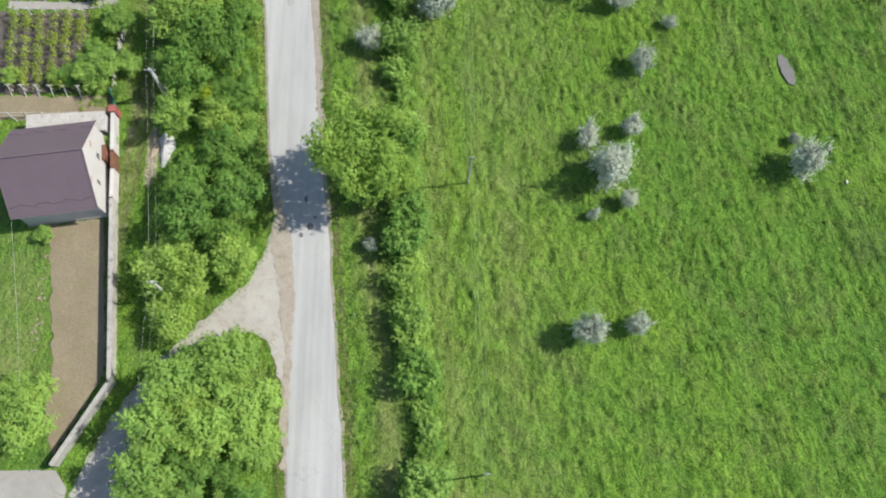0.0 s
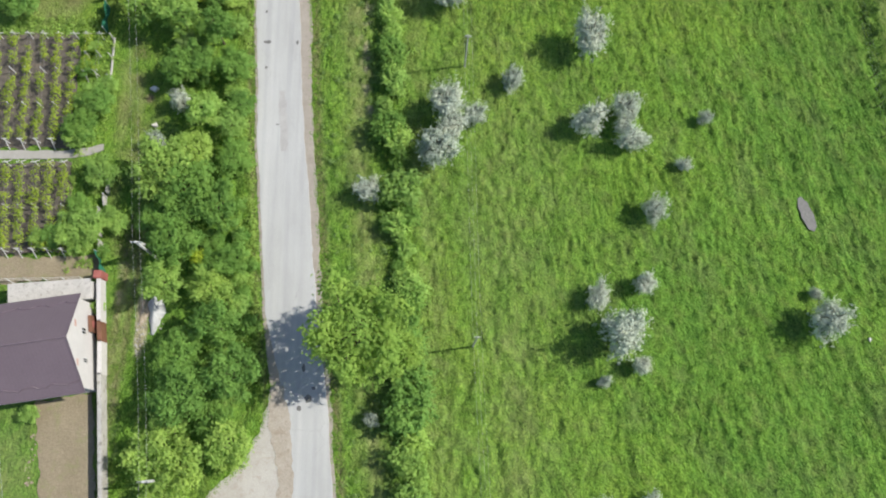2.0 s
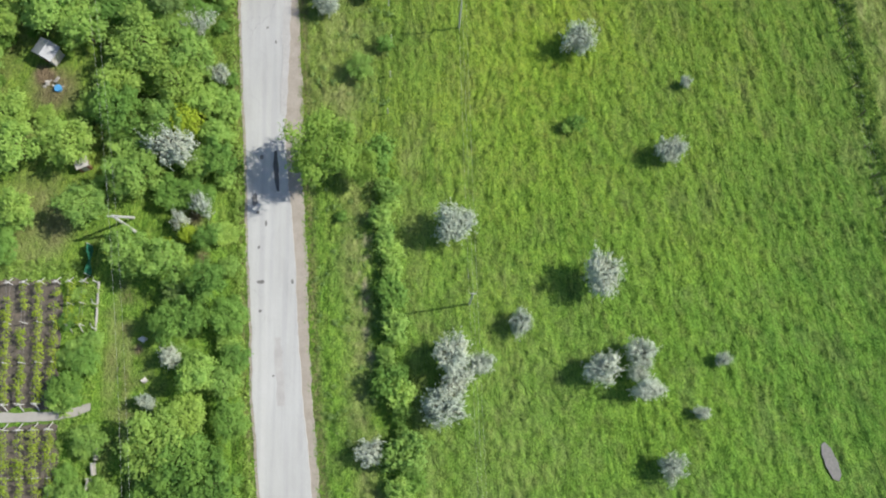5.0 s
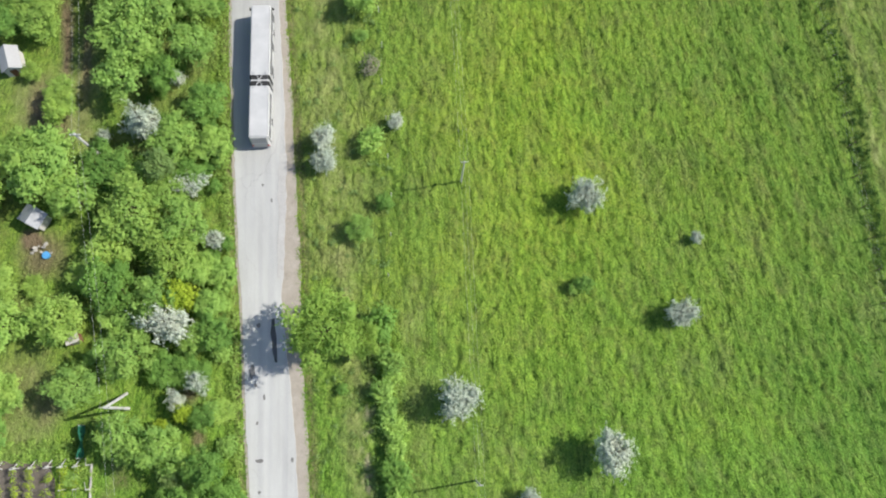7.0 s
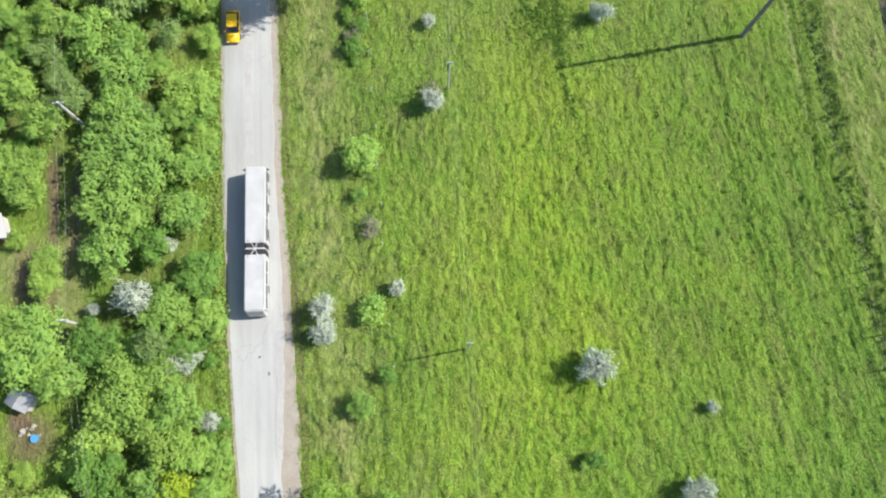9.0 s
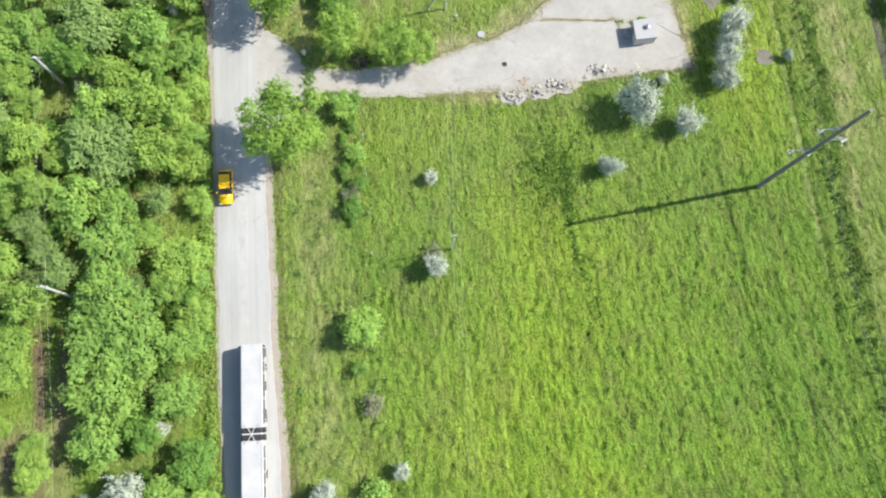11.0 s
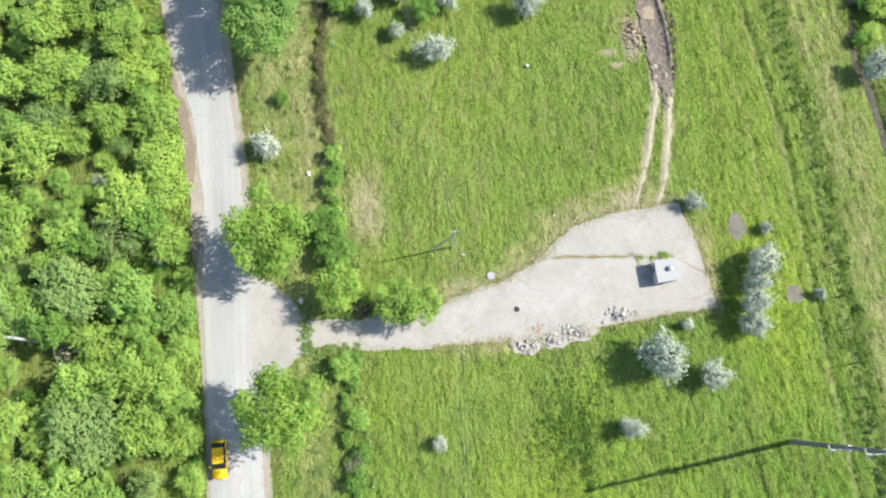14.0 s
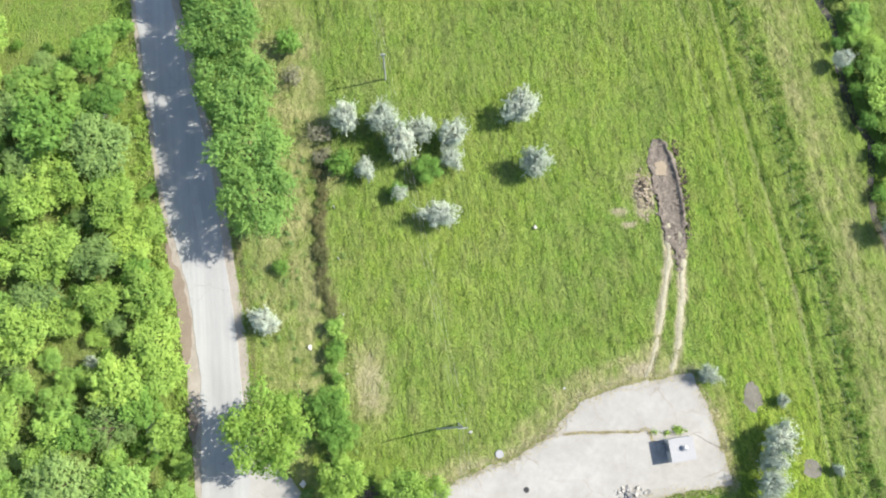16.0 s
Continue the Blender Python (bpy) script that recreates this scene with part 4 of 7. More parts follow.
def mound(name, cx, cy, rx, ry, high, mat, label, seed):
    """A tipped heap of loose material with a ragged foot."""
    g = Geo()
    rings, spokes = 9, 26
    for i in range(rings + 1):
        for j in range(spokes):
            q, d = math.tau * j / spokes, i / rings
            k = d * (1 + 0.22 * math.sin(3 * q + seed) + 0.12 * math.sin(7 * q + 2 * seed))
            x, y = rx * k * math.cos(q), ry * k * math.sin(q)
            bump_up = 0.16 * float(smooth_noise(np.array(x + cx), np.array(y + cy), 0.45, seed))
            g.v.append((x, y, max(-0.08, high * (1 - d**1.5) + bump_up * (1 - d) - 0.08 * d)))
    g.f = [(i * spokes + j, (i + 1) * spokes + j, (i + 1) * spokes + (j + 1) % spokes, i * spokes + (j + 1) % spokes) for i in range(rings) for j in range(spokes)]
    ob = part(name, g, mat, smooth=True)
    ob.location = (cx, cy, 0.02)
    return tagged(ob, label, "heap")


mound("rubble_heap", -31.1, 40.0, 1.0, 2.1, 0.8, CEMENT, "grey-white heap of crushed rubble at the edge of the wood", 7)
mound("sand_heap", -32.5, 40.4, 0.7, 1.9, 0.35, SOIL_PALE, "low tan heap of sand beside the lane", 8)
heap("loose_rubble", -31.2, 39.6, 1.0, 2.0, 40, RUBBLE, "loose pale lumps strewn over the rubble heap", (0.05, 0.16), 7, 0.7)
heap("rubble_heap", -32.7, 37.0, 0.6, 1.8, 40, RUBBLE, "low trail of pale rubble in the grass", (0.05, 0.16), 8, 0.15)
heap("spoil_heap", 31.5, 198.6, 1.2, 3.0, 150, SOIL_PALE, "row of pale dug-out clods beside the trench", (0.06, 0.24), 9, 0.35)
heap("spoil_heap", 31.3, 199.6, 1.2, 2.3, 45, SOIL_DARK, "dark dug-out clods strewn beside the trench", (0.05, 0.2), 10, 0.4)
heap("spoil_heap", 36.25, 198.6, 0.75, 5.8, 170, SOIL_DARK, "ridge of dark clods along the trench", (0.06, 0.24), 11, 0.4)
heap("spoil_heap", 34.5, 191.6, 0.5, 2.6, 40, SOIL_DARK, "trail of dark clods between the wheel ruts", (0.05, 0.18), 13, 0.12)


def hut():
    """Low white service hut with a roof vent and a louvred door in its shaded side."""
    top = thing("service_hut", (31.45, 167.95, 0.12), 0.06)
    part("wall", Geo().box((0, 0, 0), (2.75, 2.5, 1.75)), WHITEWASH, top, "", 0.02)
    part("roof", Geo().box((0, 0, 1.75), (2.95, 2.7, 0.14)), ROOF_PALE, top, "flat pale metal roof", 0.03)
    vent = part("vent", Geo().rod((0.25, 0.15, 1.88), (0.25, 0.15, 2.2), 0.19, 0.19, 14), METAL_GREY, top, "grey roof vent pipe", smooth=False)
    part("cap", Geo().rod((0.25, 0.15, 2.24), (0.25, 0.15, 2.34), 0.33, 0.1, 14), METAL_GREY, vent)
    door = part("door", Geo().box((-1.4, 0.35, 0.1), (0.05, 0.95, 1.5)), METAL_GREY, top, "grey metal louvred door")
    for i in range(7):
        part("slat", Geo().box((-1.45, 0.35, 0.3 + 0.18 * i), (0.05, 0.8, 0.05)), ROOF_PALE, door)
    part("step", Geo().box((-1.95, 0.35, 0.0), (0.9, 1.1, 0.22)), WALL_CONCRETE, top, "", 0.02)
    tagged(top, "low white service hut with a roof vent on the yard", "hut")


hut()
disc = part("concrete_disc", Geo().rod((0, 0, 0), (0, 0, 0.22), 0.5, 0.48, 24), ROOF_PALE, None, "", 0.02)
disc.location = (10.5, 169.2, 0.0)
tagged(disc, "round white concrete disc lying in the grass", "disc")
for x, y, s in [(13.2, 164.9, 0.34)]:
    pit = part("manhole", Geo().rod((x, y, 0.1), (x, y, 0.135), s, s, 14), RUBBER)
    tagged(pit, "open dark manhole in the concrete yard", "manhole")
for x, y, s in [(-12.4, 168.0, 0.45), (7.4, 172.0, 0.3), (17.6, 195.6, 0.4), (19.0, 176.0, 0.2), (-10.6, 183.5, 0.4), (52.6, 36.5, 0.4)]:
    g = Geo()
    chunk(g, (0, 0, 0), s, random.Random(int(50 * x)))
    ob = part("white_stone", g, WHITEWASH, None, "", 0.02)
    ob.location = (x, y, 0.0)
    tagged(ob, "pale stone block lying in the grass", "stone")


# ---- tracks and trench ----
def rut(name, path, width, mat, z, label, wob=0.12, category="track"):
    """A trodden band along a line of points."""
    ys = np.arange(path[0][1], path[-1][1], 0.5)
    px = np.interp(ys, [p[1] for p in path], [p[0] for p in path])
    g = Geo()
    for y, x in zip(ys, px):
        end = min(1.0, 0.35 + 0.5 * min(y - ys[0], ys[-1] - y) ** 0.5) if width > 1 else 1.0
        a = end * width / 2 * (1 + wob * 3 * smooth_noise(np.array(y), np.array(x), 1.1, 31))
        b = end * width / 2 * (1 + wob * 3 * smooth_noise(np.array(y) + 40, np.array(x), 1.1, 32))
        g.v += [(x - a, y, z - 0.14), (x - a * 0.55, y, z), (x + b * 0.55, y, z), (x + b, y, z - 0.14)]
    for j in range(len(ys) - 1):
        for i in range(3):
            k = 4 * j + i
            g.f.append((k, k + 1, k + 5, k + 4))
    return tagged(part(name, g, mat, None, smooth=True), label, category, kind="structure")


rut("wheel_rut", RUT_WEST, 0.85, TRACK_SOIL, 0.03, "pale bare wheel rut through the meadow", 0.2)
rut("wheel_rut", RUT_EAST, 0.95, TRACK_SOIL, 0.03, "pale bare wheel rut through the meadow", 0.2)


def trench():
    """Dug-over strip: a lumpy sunken bed with a ragged outline and a raised rim on its east side."""
    xs, ys = np.arange(31.4, 37.6, 0.14), np.arange(188.6, 206.2, 0.18)
    x, y = np.meshgrid(xs, ys)
    left = np.interp(y, [189, 191.4, 193, 196, 199.5, 203, 204.6, 205.2], [34.3, 33.8, 33.4, 33.0, 32.5, 32.5, 32.8, 33.3])
    right = np.interp(y, [189, 191.4, 193, 196, 199.5, 203, 204.6, 205.2], [34.9, 35.7, 36.2, 36.5, 36.4, 35.8, 35.4, 35.0])
    rough = 0.34 * smooth_noise(x, y, 0.8, 61) + 0.3 * smooth_noise(x, y, 0.33, 62)
    rim = np.minimum(np.minimum(x - left, right - x), np.minimum(y - 189.0, 205.3 - y)) + rough
    z = 0.1 + 0.08 * smooth_noise(x, y, 0.6, 63) + 0.05 * smooth_noise(x, y, 0.24, 64)
    z = z + 0.3 * np.exp(-(((x - right + 0.45) / 0.3) ** 2)) * soft(y, 193, 196) - 0.1 * soft(rim, 0.5, 1.1)
    z = np.where(rim < 0.06, -0.4, z)
    h, w = x.shape
    g = Geo()
    g.v = [tuple(p) for p in np.stack([x, y, z], -1).reshape(-1, 3).tolist()]
    g.f = [(j * w + i, j * w + i + 1, (j + 1) * w + i + 1, (j + 1) * w + i) for j in range(h - 1) for i in range(w - 1) if max(rim[j, i], rim[j, i + 1], rim[j + 1, i], rim[j + 1, i + 1]) > 0.06]
    tagged(part("trench", g, TRENCH_SOIL), "dark dug-over trench of wet soil in the meadow", "trench", kind="structure")


trench()
for cx, cy, rx, ry in MUD:
    rim = [(cx + 0.82 * rx * (1 + 0.16 * math.sin(3 * a + cx)) * math.cos(a), cy + 0.82 * ry * (1 + 0.14 * math.cos(2 * a + cy)) * math.sin(a)) for a in [math.tau * i / 9 for i in range(9)]]
    sheet("mud_patch", rim, 0.03, MUD_GREY, "grey trampled mud in the meadow", 0.16, "mud", 0.5)
sheet("muddy_puddle", [(33.25, 200.9), (34.6, 200.7), (34.8, 202.0), (34.3, 202.7), (33.3, 202.5)], 0.13, speckled("mud", (0.26, 0.21, 0.145), (0.31, 0.255, 0.18), 2, 0.25, 6, 0.1, 0.01), "shallow muddy puddle in the trench", 0.05, "water", 0.1)
# Muddy grey water; its colour also carries some of the reflected sky.
sheet("puddle", [(46.1, 53.9), (46.5, 54.2), (47.2, 53.5), (47.9, 51.8), (48.05, 50.4), (47.7, 49.7), (47.0, 50.0), (46.3, 51.5), (46.0, 52.8)], -0.07, speckled("puddle_water", (0.15, 0.148, 0.135), (0.20, 0.195, 0.18), 1, 0.12, 4, 0.05, 0.01), "grey puddle in a hollow of the meadow", 0.05, "water", 0.08)


def stream():
    ys = np.arange(136, 243, 0.8)
    xs = np.interp(ys, STREAM_Y, STREAM_X)
    g = Geo()
    for x, y in zip(xs, ys):
        g.v += [(x - 0.7, y, -0.7), (x + 0.7, y, -0.7)]
    g.f = [(2 * i, 2 * i + 1, 2 * i + 3, 2 * i + 2) for i in range(len(ys) - 1)]
    tagged(part("stream", g, WATER), "narrow dark stream in a ditch", "water", kind="structure")


stream()


# ---- bus ----
def shell(g, x0, x1, y0, y1, z0, z1, r=0.25):
    """A body of the given extent with rounded long top edges."""
    pts = [(x0, z0), (x1, z0), (x1, z1 - r)]
    pts += [(x1 - r + r * math.cos(a), z1 - r + r * math.sin(a)) for a in [math.pi / 2 * i / 5 for i in range(1, 6)]]
    pts += [(x0 + r + r * math.cos(a), z1 - r + r * math.sin(a)) for a in [math.pi / 2 + math.pi / 2 * i / 5 for i in range(6)]]
    n = len(pts)
    g.add([(x, y0, z) for x, z in pts] + [(x, y1, z) for x, z in pts], [tuple(range(n)), tuple(range(2 * n - 1, n - 1, -1))] + [((i + 1) % n, i, n + i, n + (i + 1) % n) for i in range(n)])
    return g


def wheel(parent, x, y, r=0.48):
    tyre = part("tyre", Geo().rod((x - 0.14, y, r), (x + 0.14, y, r), r, r, 18), RUBBER, parent, "", 0.02)
    part("rim", Geo().rod((x - 0.15, y, r), (x + 0.15, y, r), r * 0.55, r * 0.55, 12), METAL_GREY, tyre)


def bus():
    """White articulated bus: fore body, pleated joint, rear body."""
    top = thing("articulated_bus", (-19.42, 121.6, 0.115), radians(-0.7))
    fore = part("front_body", shell(Geo(), -1.25, 1.25, -0.3, 9.0, 0.32, 3.0), BUS_WHITE, top)
    rear = part("rear_body", shell(Geo(), -1.25, 1.25, -8.3, -1.75, 0.32, 3.0), BUS_WHITE, top)
    tail = Geo()
    tail.add([(-1.2, -8.3, 0.35), (1.2, -8.3, 0.35), (1.2, -8.3, 2.95), (-1.2, -8.3, 2.95), (-1.1, -8.85, 0.4), (1.1, -8.85, 0.4), (1.02, -8.8, 2.0), (-1.02, -8.8, 2.0), (-1.0, -8.5, 2.85), (1.0, -8.5, 2.85)],
             [(4, 5, 6, 7), (7, 6, 9, 8), (8, 9, 2, 3), (0, 4, 7, 8, 3), (5, 1, 2, 9, 6), (1, 0, 3, 2), (0, 1, 5, 4)])
    part("tail", tail, BUS_WHITE, rear, "", 0.03)
    part("rear_window", Geo().add([(-0.9, -8.815, 2.05), (0.9, -8.815, 2.05), (0.86, -8.53, 2.82), (-0.86, -8.53, 2.82)], [(0, 1, 2, 3)]), METAL_GREY, rear, "sloping grey rear window")
    nose = Geo()
    nose.add([(-1.2, 9.0, 0.35), (1.2, 9.0, 0.35), (1.2, 9.0, 2.9), (-1.2, 9.0, 2.9), (-1.1, 9.3, 0.4), (1.1, 9.3, 0.4), (1.05, 9.2, 2.8), (-1.05, 9.2, 2.8)], [(5, 4, 7, 6), (7, 3, 2, 6), (0, 3, 7, 4), (2, 1, 5, 6), (0, 1, 2, 3), (1, 0, 4, 5)])
    part("nose", nose, BUS_WHITE, fore, "", 0.03)
    part("windscreen", Geo().add([(-1.0, 9.275, 1.2), (1.0, 9.275, 1.2), (1.0, 9.215, 2.6), (-1.0, 9.215, 2.6)], [(0, 1, 2, 3)]), GLASS_DARK, fore)
    for side in (-1, 1):
        x = side * 1.253
        for y0, n, body in ((0.1, 6, fore), (-8.1, 4, rear)):
            for i in range(n):
                part("window", Geo().box((x, y0 + 1.45 * i + 0.68, 1.45), (0.03, 1.3, 0.95)), GLASS_DARK, body)
        for y in (8.3, 4.4, 1.2):
            if side > 0:
                part("door", Geo().box((x, y, 0.42), (0.04, 1.05, 2.1)), GLASS_DARK, fore, "dark glazed folding door")
        for y in (6.6, 0.7, -5.6):
            wheel(top, side * 1.12, y)
        mirror = part("mirror", Geo().box((side * 1.42, 8.95, 2.0), (0.22, 0.12, 0.5)), RUBBER, fore, "", 0.02)
        part("arm", Geo().rod((side * 1.2, 9.05, 2.55), (side * 1.42, 8.95, 2.45), 0.03), RUBBER, mirror)
        part("tail_lamp", Geo().box((side * 0.95, -8.85, 0.9), (0.2, 0.06, 0.4)), RED_PAINT, rear)
        part("gutter", Geo().box((side * 1.12, 4.3, 2.965), (0.05, 9.0, 0.05)), METAL_GREY, fore)
        part("gutter", Geo().box((side * 1.12, -5.0, 2.965), (0.05, 6.3, 0.05)), METAL_GREY, rear)
    joint = thing("joint")
    joint.parent = top
    for i in range(9):
        y = -1.72 + 0.165 * i
        fat = 0.0 if i % 2 else 0.07
        part("pleat", shell(Geo(), -1.16 - fat, 1.16 + fat, y, y + 0.16, 0.4, 2.88 + fat), BUS_WHITE if i == 4 else RUBBER, joint)
    for sx in (-1, 1):
        g = Geo()
        g.rod((-0.38 * sx, -1.75, 3.02), (0.38 * sx, -0.3, 3.02), 0.045)
        part("brace", g, BUS_WHITE, joint)
    part("hub", Geo().rod((0, -1.02, 2.95), (0, -1.02, 3.08), 0.16, 0.14, 12), BUS_WHITE, joint)
    for y in (6.0, 2.2):
        part("roof_hatch", Geo().box((0, y, 2.99), (0.8, 0.75, 0.03)), BUS_WHITE, fore, "", 0.01)
    part("roof_hatch", Geo().box((0, -5.2, 2.99), (0.8, 0.75, 0.03)), BUS_WHITE, rear, "", 0.01)
    for sx in (-0.75, 0.75):
        part("bracket", Geo().box((sx, -1.95, 2.97), (0.12, 0.3, 0.09)), METAL_GREY, rear)
        part("bracket", Geo().box((sx, -0.1, 2.97), (0.12, 0.3, 0.09)), METAL_GREY, fore)
    tagged(top, "white articulated bus with a dark pleated joint on the road", "bus")


bus()


def car():
    """Yellow saloon, nose to the south."""
    top = thing("yellow_car", (-22.45, 150.4, 0.10), math.pi)
    side = [(-2.15, 0.3), (2.1, 0.3), (2.2, 0.55), (2.1, 0.78), (1.05, 0.9), (-1.75, 0.92), (-2.2, 0.85)]
    n = len(side)
    g = Geo().add([(-0.86, y, z) for y, z in side] + [(0.86, y, z) for y, z in side], [tuple(range(n)), tuple(range(2 * n - 1, n - 1, -1))] + [((i + 1) % n, i, n + i, n + (i + 1) % n) for i in range(n)])
    body = part("body", g, CAR_YELLOW, top, "", 0.06, True)
    cab = Geo().add([(-0.8, 1.0, 0.9), (0.8, 1.0, 0.9), (0.8, -1.9, 0.92), (-0.8, -1.9, 0.92), (-0.62, 0.35, 1.42), (0.62, 0.35, 1.42), (0.62, -1.35, 1.44), (-0.62, -1.35, 1.44)],
                    [(0, 1, 5, 4), (1, 2, 6, 5), (2, 3, 7, 6), (3, 0, 4, 7), (3, 2, 1, 0)])
    part("glazing", cab, GLASS_DARK, top)
    part("roof", Geo().box((0, -0.5, 1.42), (1.3, 1.8, 0.06)), CAR_YELLOW, top, "", 0.025)
    for sx in (-1, 1):
        part("pillar", Geo().rod((sx * 0.8, -0.45, 0.9), (sx * 0.63, -0.45, 1.44), 0.05), CAR_YELLOW, top)
        part("headlight", Geo().box((sx * 0.62, 2.12, 0.58), (0.34, 0.1, 0.16)), WHITE_ENAMEL, body, "", 0.02)
        part("mirror", Geo().box((sx * 0.98, 0.75, 0.92), (0.2, 0.12, 0.13)), CAR_YELLOW, body, "", 0.02)
        for y in (-1.35, 1.35):
            wheel(top, sx * 0.76, y, 0.3)
    tagged(top, "yellow saloon car with dark windows on the road", "car")


car()


# ---- poles and wires ----
def wire(a, b, sag, label, r=0.022):
    """One sagging tube."""
    a, b = Vector(a), Vector(b)
    g = Geo()
    n = 10
    side = (b - a).cross(Vector((0, 0, 1))).normalized()
    for i in range(n + 1):
        p = a.lerp(b, i / n) - Vector((0, 0, 4 * sag * (i / n) * (1 - i / n)))
        g.v += [tuple(p + side * r), tuple(p + Vector((0, 0, r))), tuple(p - side * r), tuple(p - Vector((0, 0, r)))]
    g.f = [(4 * i + k, 4 * i + (k + 1) % 4, 4 * i + 4 + (k + 1) % 4, 4 * i + 4 + k) for i in range(n) for k in range(4)]
    return tagged(part("power_wire", g, WIRE_PALE), label, "wire", "power wires")


def field_pole(x, y, h, arm=1.1, turn=0.0, strut=None, label="grey concrete power pole standing in the meadow", mat=POLE_CONCRETE, thick=0.12):
    """Tapered concrete pole with a crossarm and insulators; strut: foot of a slanted prop."""
    top = thing("power_pole", (x, y, 0), turn)
    part("pole", Geo().rod((0, 0, -0.3), (0, 0, h), thick, 0.65 * thick, 8), mat, top)
    bar = part("crossarm", Geo().box((0, 0, h - 0.45), (2 * arm, 0.1, 0.1)), METAL_GREY, top)
    for k in (-0.9, -0.35, 0.35, 0.9):
        part("insulator", Geo().rod((k * arm, 0, h - 0.35), (k * arm, 0, h - 0.1), 0.06, 0.045, 8), WHITE_ENAMEL, bar)
    if strut:
        part("strut", Geo().rod((strut[0], strut[1], -0.3), (0, 0, strut[2]), 0.88 * thick, 0.7 * thick, 8), mat, top)
    return tagged(top, label, "power pole", "power poles")


FIELD_POLES = [(8.0, -33.0), (7.0, 1.5), (5.7, 35.9), (5.3, 71.5), (5.2, 107.7), (4.8, 141.1), (6.1, 173.1), (0.9, 216.0), (-4.0, 256.0)]
for x, y in FIELD_POLES:
    corner = y == 173.1
    field_pole(x, y, 9.4 if corner else 8.0, 0.5 if corner else 0.32, strut=(-2.75, -0.35, 7.2) if corner else None)
for (x0, y0), (x1, y1) in zip(FIELD_POLES, FIELD_POLES[1:]):
    for k in (-0.45, 0.0, 0.45):
        h0, h1 = (9.25 if y == 173.1 else 7.85 for y in (y0, y1))
        wire((x0 + k, y0, h0), (x1 + k, y1, h1), 0.5, "thin grey power wire over the meadow", 0.0055)

LANE_POLES = [(-29.0, -14.0), (-28.7, 21.3), (-31.5, 46.6), (-35.0, 81.3), (-39.8, 112.6), (-41.3, 138.2), (-42.9, 165.5), (-47.5, 196.0), (-49, 226)]
for i, (x, y) in enumerate(LANE_POLES):
    field_pole(x, y, 7.6, 0.6, 0.0, (-0.3, (1.3, 1.8)[i - 2], 7.3) if i in (2, 3) else None, "pale concrete power pole rising between the trees", POLE_PALE, 0.21)
for (x0, y0), (x1, y1) in zip(LANE_POLES, LANE_POLES[1:]):
    for k in (-0.4, 0.4):
        wire((x0 + k, y0, 7.4), (x1 + k, y1, 7.4), 0.45, "thin pale power wire above the lane", 0.006)


def tall_pole():
    """High-voltage concrete pole with three arms."""
    top = thing("high_voltage_pole", (43.9, 146.8, 0))
    part("pole", Geo().rod((0, 0, -0.5), (0, 0, 26.3), 0.31, 0.18, 14), POLE_DARK, top)
    part("collar", Geo().rod((0, 0, 13.0), (0, 0, 13.5), 0.33, 0.33, 14), METAL_GREY, top)
    for side, z, reach in ((-1, 14.3, 2.1), (1, 17.6, 2.1), (-1, 21.0, 2.0)):
        arm = part("arm", Geo().rod((0, 0, z), (side * reach, 0, z + 0.25), 0.09, 0.05, 6).rod((0, 0, z + 1.3), (side * reach, 0, z + 0.28), 0.04, 0.04, 5), METAL_GREY, top)
        g = Geo()
        for i in range(6):
            g.rod((side * reach, 0, z + 0.1 - 0.17 * i), (side * reach, 0, z + 0.02 - 0.17 * i), 0.12, 0.08, 8)
        part("insulator", g, WHITE_ENAMEL, arm, "white insulator string")
        for dy in (-0.35, 0.35):
            part("clamp", Geo().box((side * reach, dy, z - 1.0), (0.14, 0.3, 0.1)), WALL_CONCRETE, arm)
    tagged(top, "tall grey concrete high-voltage pole with three arms", "power pole")


tall_pole()


def fence():
    """Row of weathered fence posts with two strands."""
    top = thing("post_fence")
    ys = np.arange(62, 234, 4.05)
    heads = []
    for i, y in enumerate(ys):
        x = float(np.interp(y, FENCE_Y, FENCE_X))
        r = random.Random(i)
        tip = (x + r.uniform(-0.1, 0.1), y + r.uniform(-0.1, 0.1), 2.15)
        part("post", Geo().rod((x, y, -0.3), tip, 0.065, 0.05, 6), BARK, top)
        heads.append(Vector(tip))
    for drop in (0.1, 0.8, 1.5):
        g = Geo()
        for a, b in zip(heads, heads[1:]):
            g.rod(a - Vector((0, 0, drop)), b - Vector((0, 0, drop)), 0.003, 0.003, 4, False)
        part("strand", g, METAL_GREY, top)
    tagged(top, "long fence of dark weathered posts and wire strands", "fence")


fence()
for x, y in [(-4.6, 91), (-4.2, 96), (-3.8, 101), (-3.6, 106), (-3.9, 111), (-4.0, 116), (-4.4, 121), (-4.3, 126), (-4.6, 131), (-4.6, 136), (-5.0, 141), (-5.2, 146), (-5.2, 151), (-5.4, 156), (-6.4, 180), (-6.4, 187), (-6.5, 193.7), (-6.6, 200)]:
    ob = part("marker_post", Geo().rod((0, 0, -0.2), (0.05, 0, 1.7), 0.075, 0.06, 6), POLE_CONCRETE)
    ob.location = (x, y, 0)
    tagged(ob, "short weathered concrete post in the grass", "post", "posts of the verge")


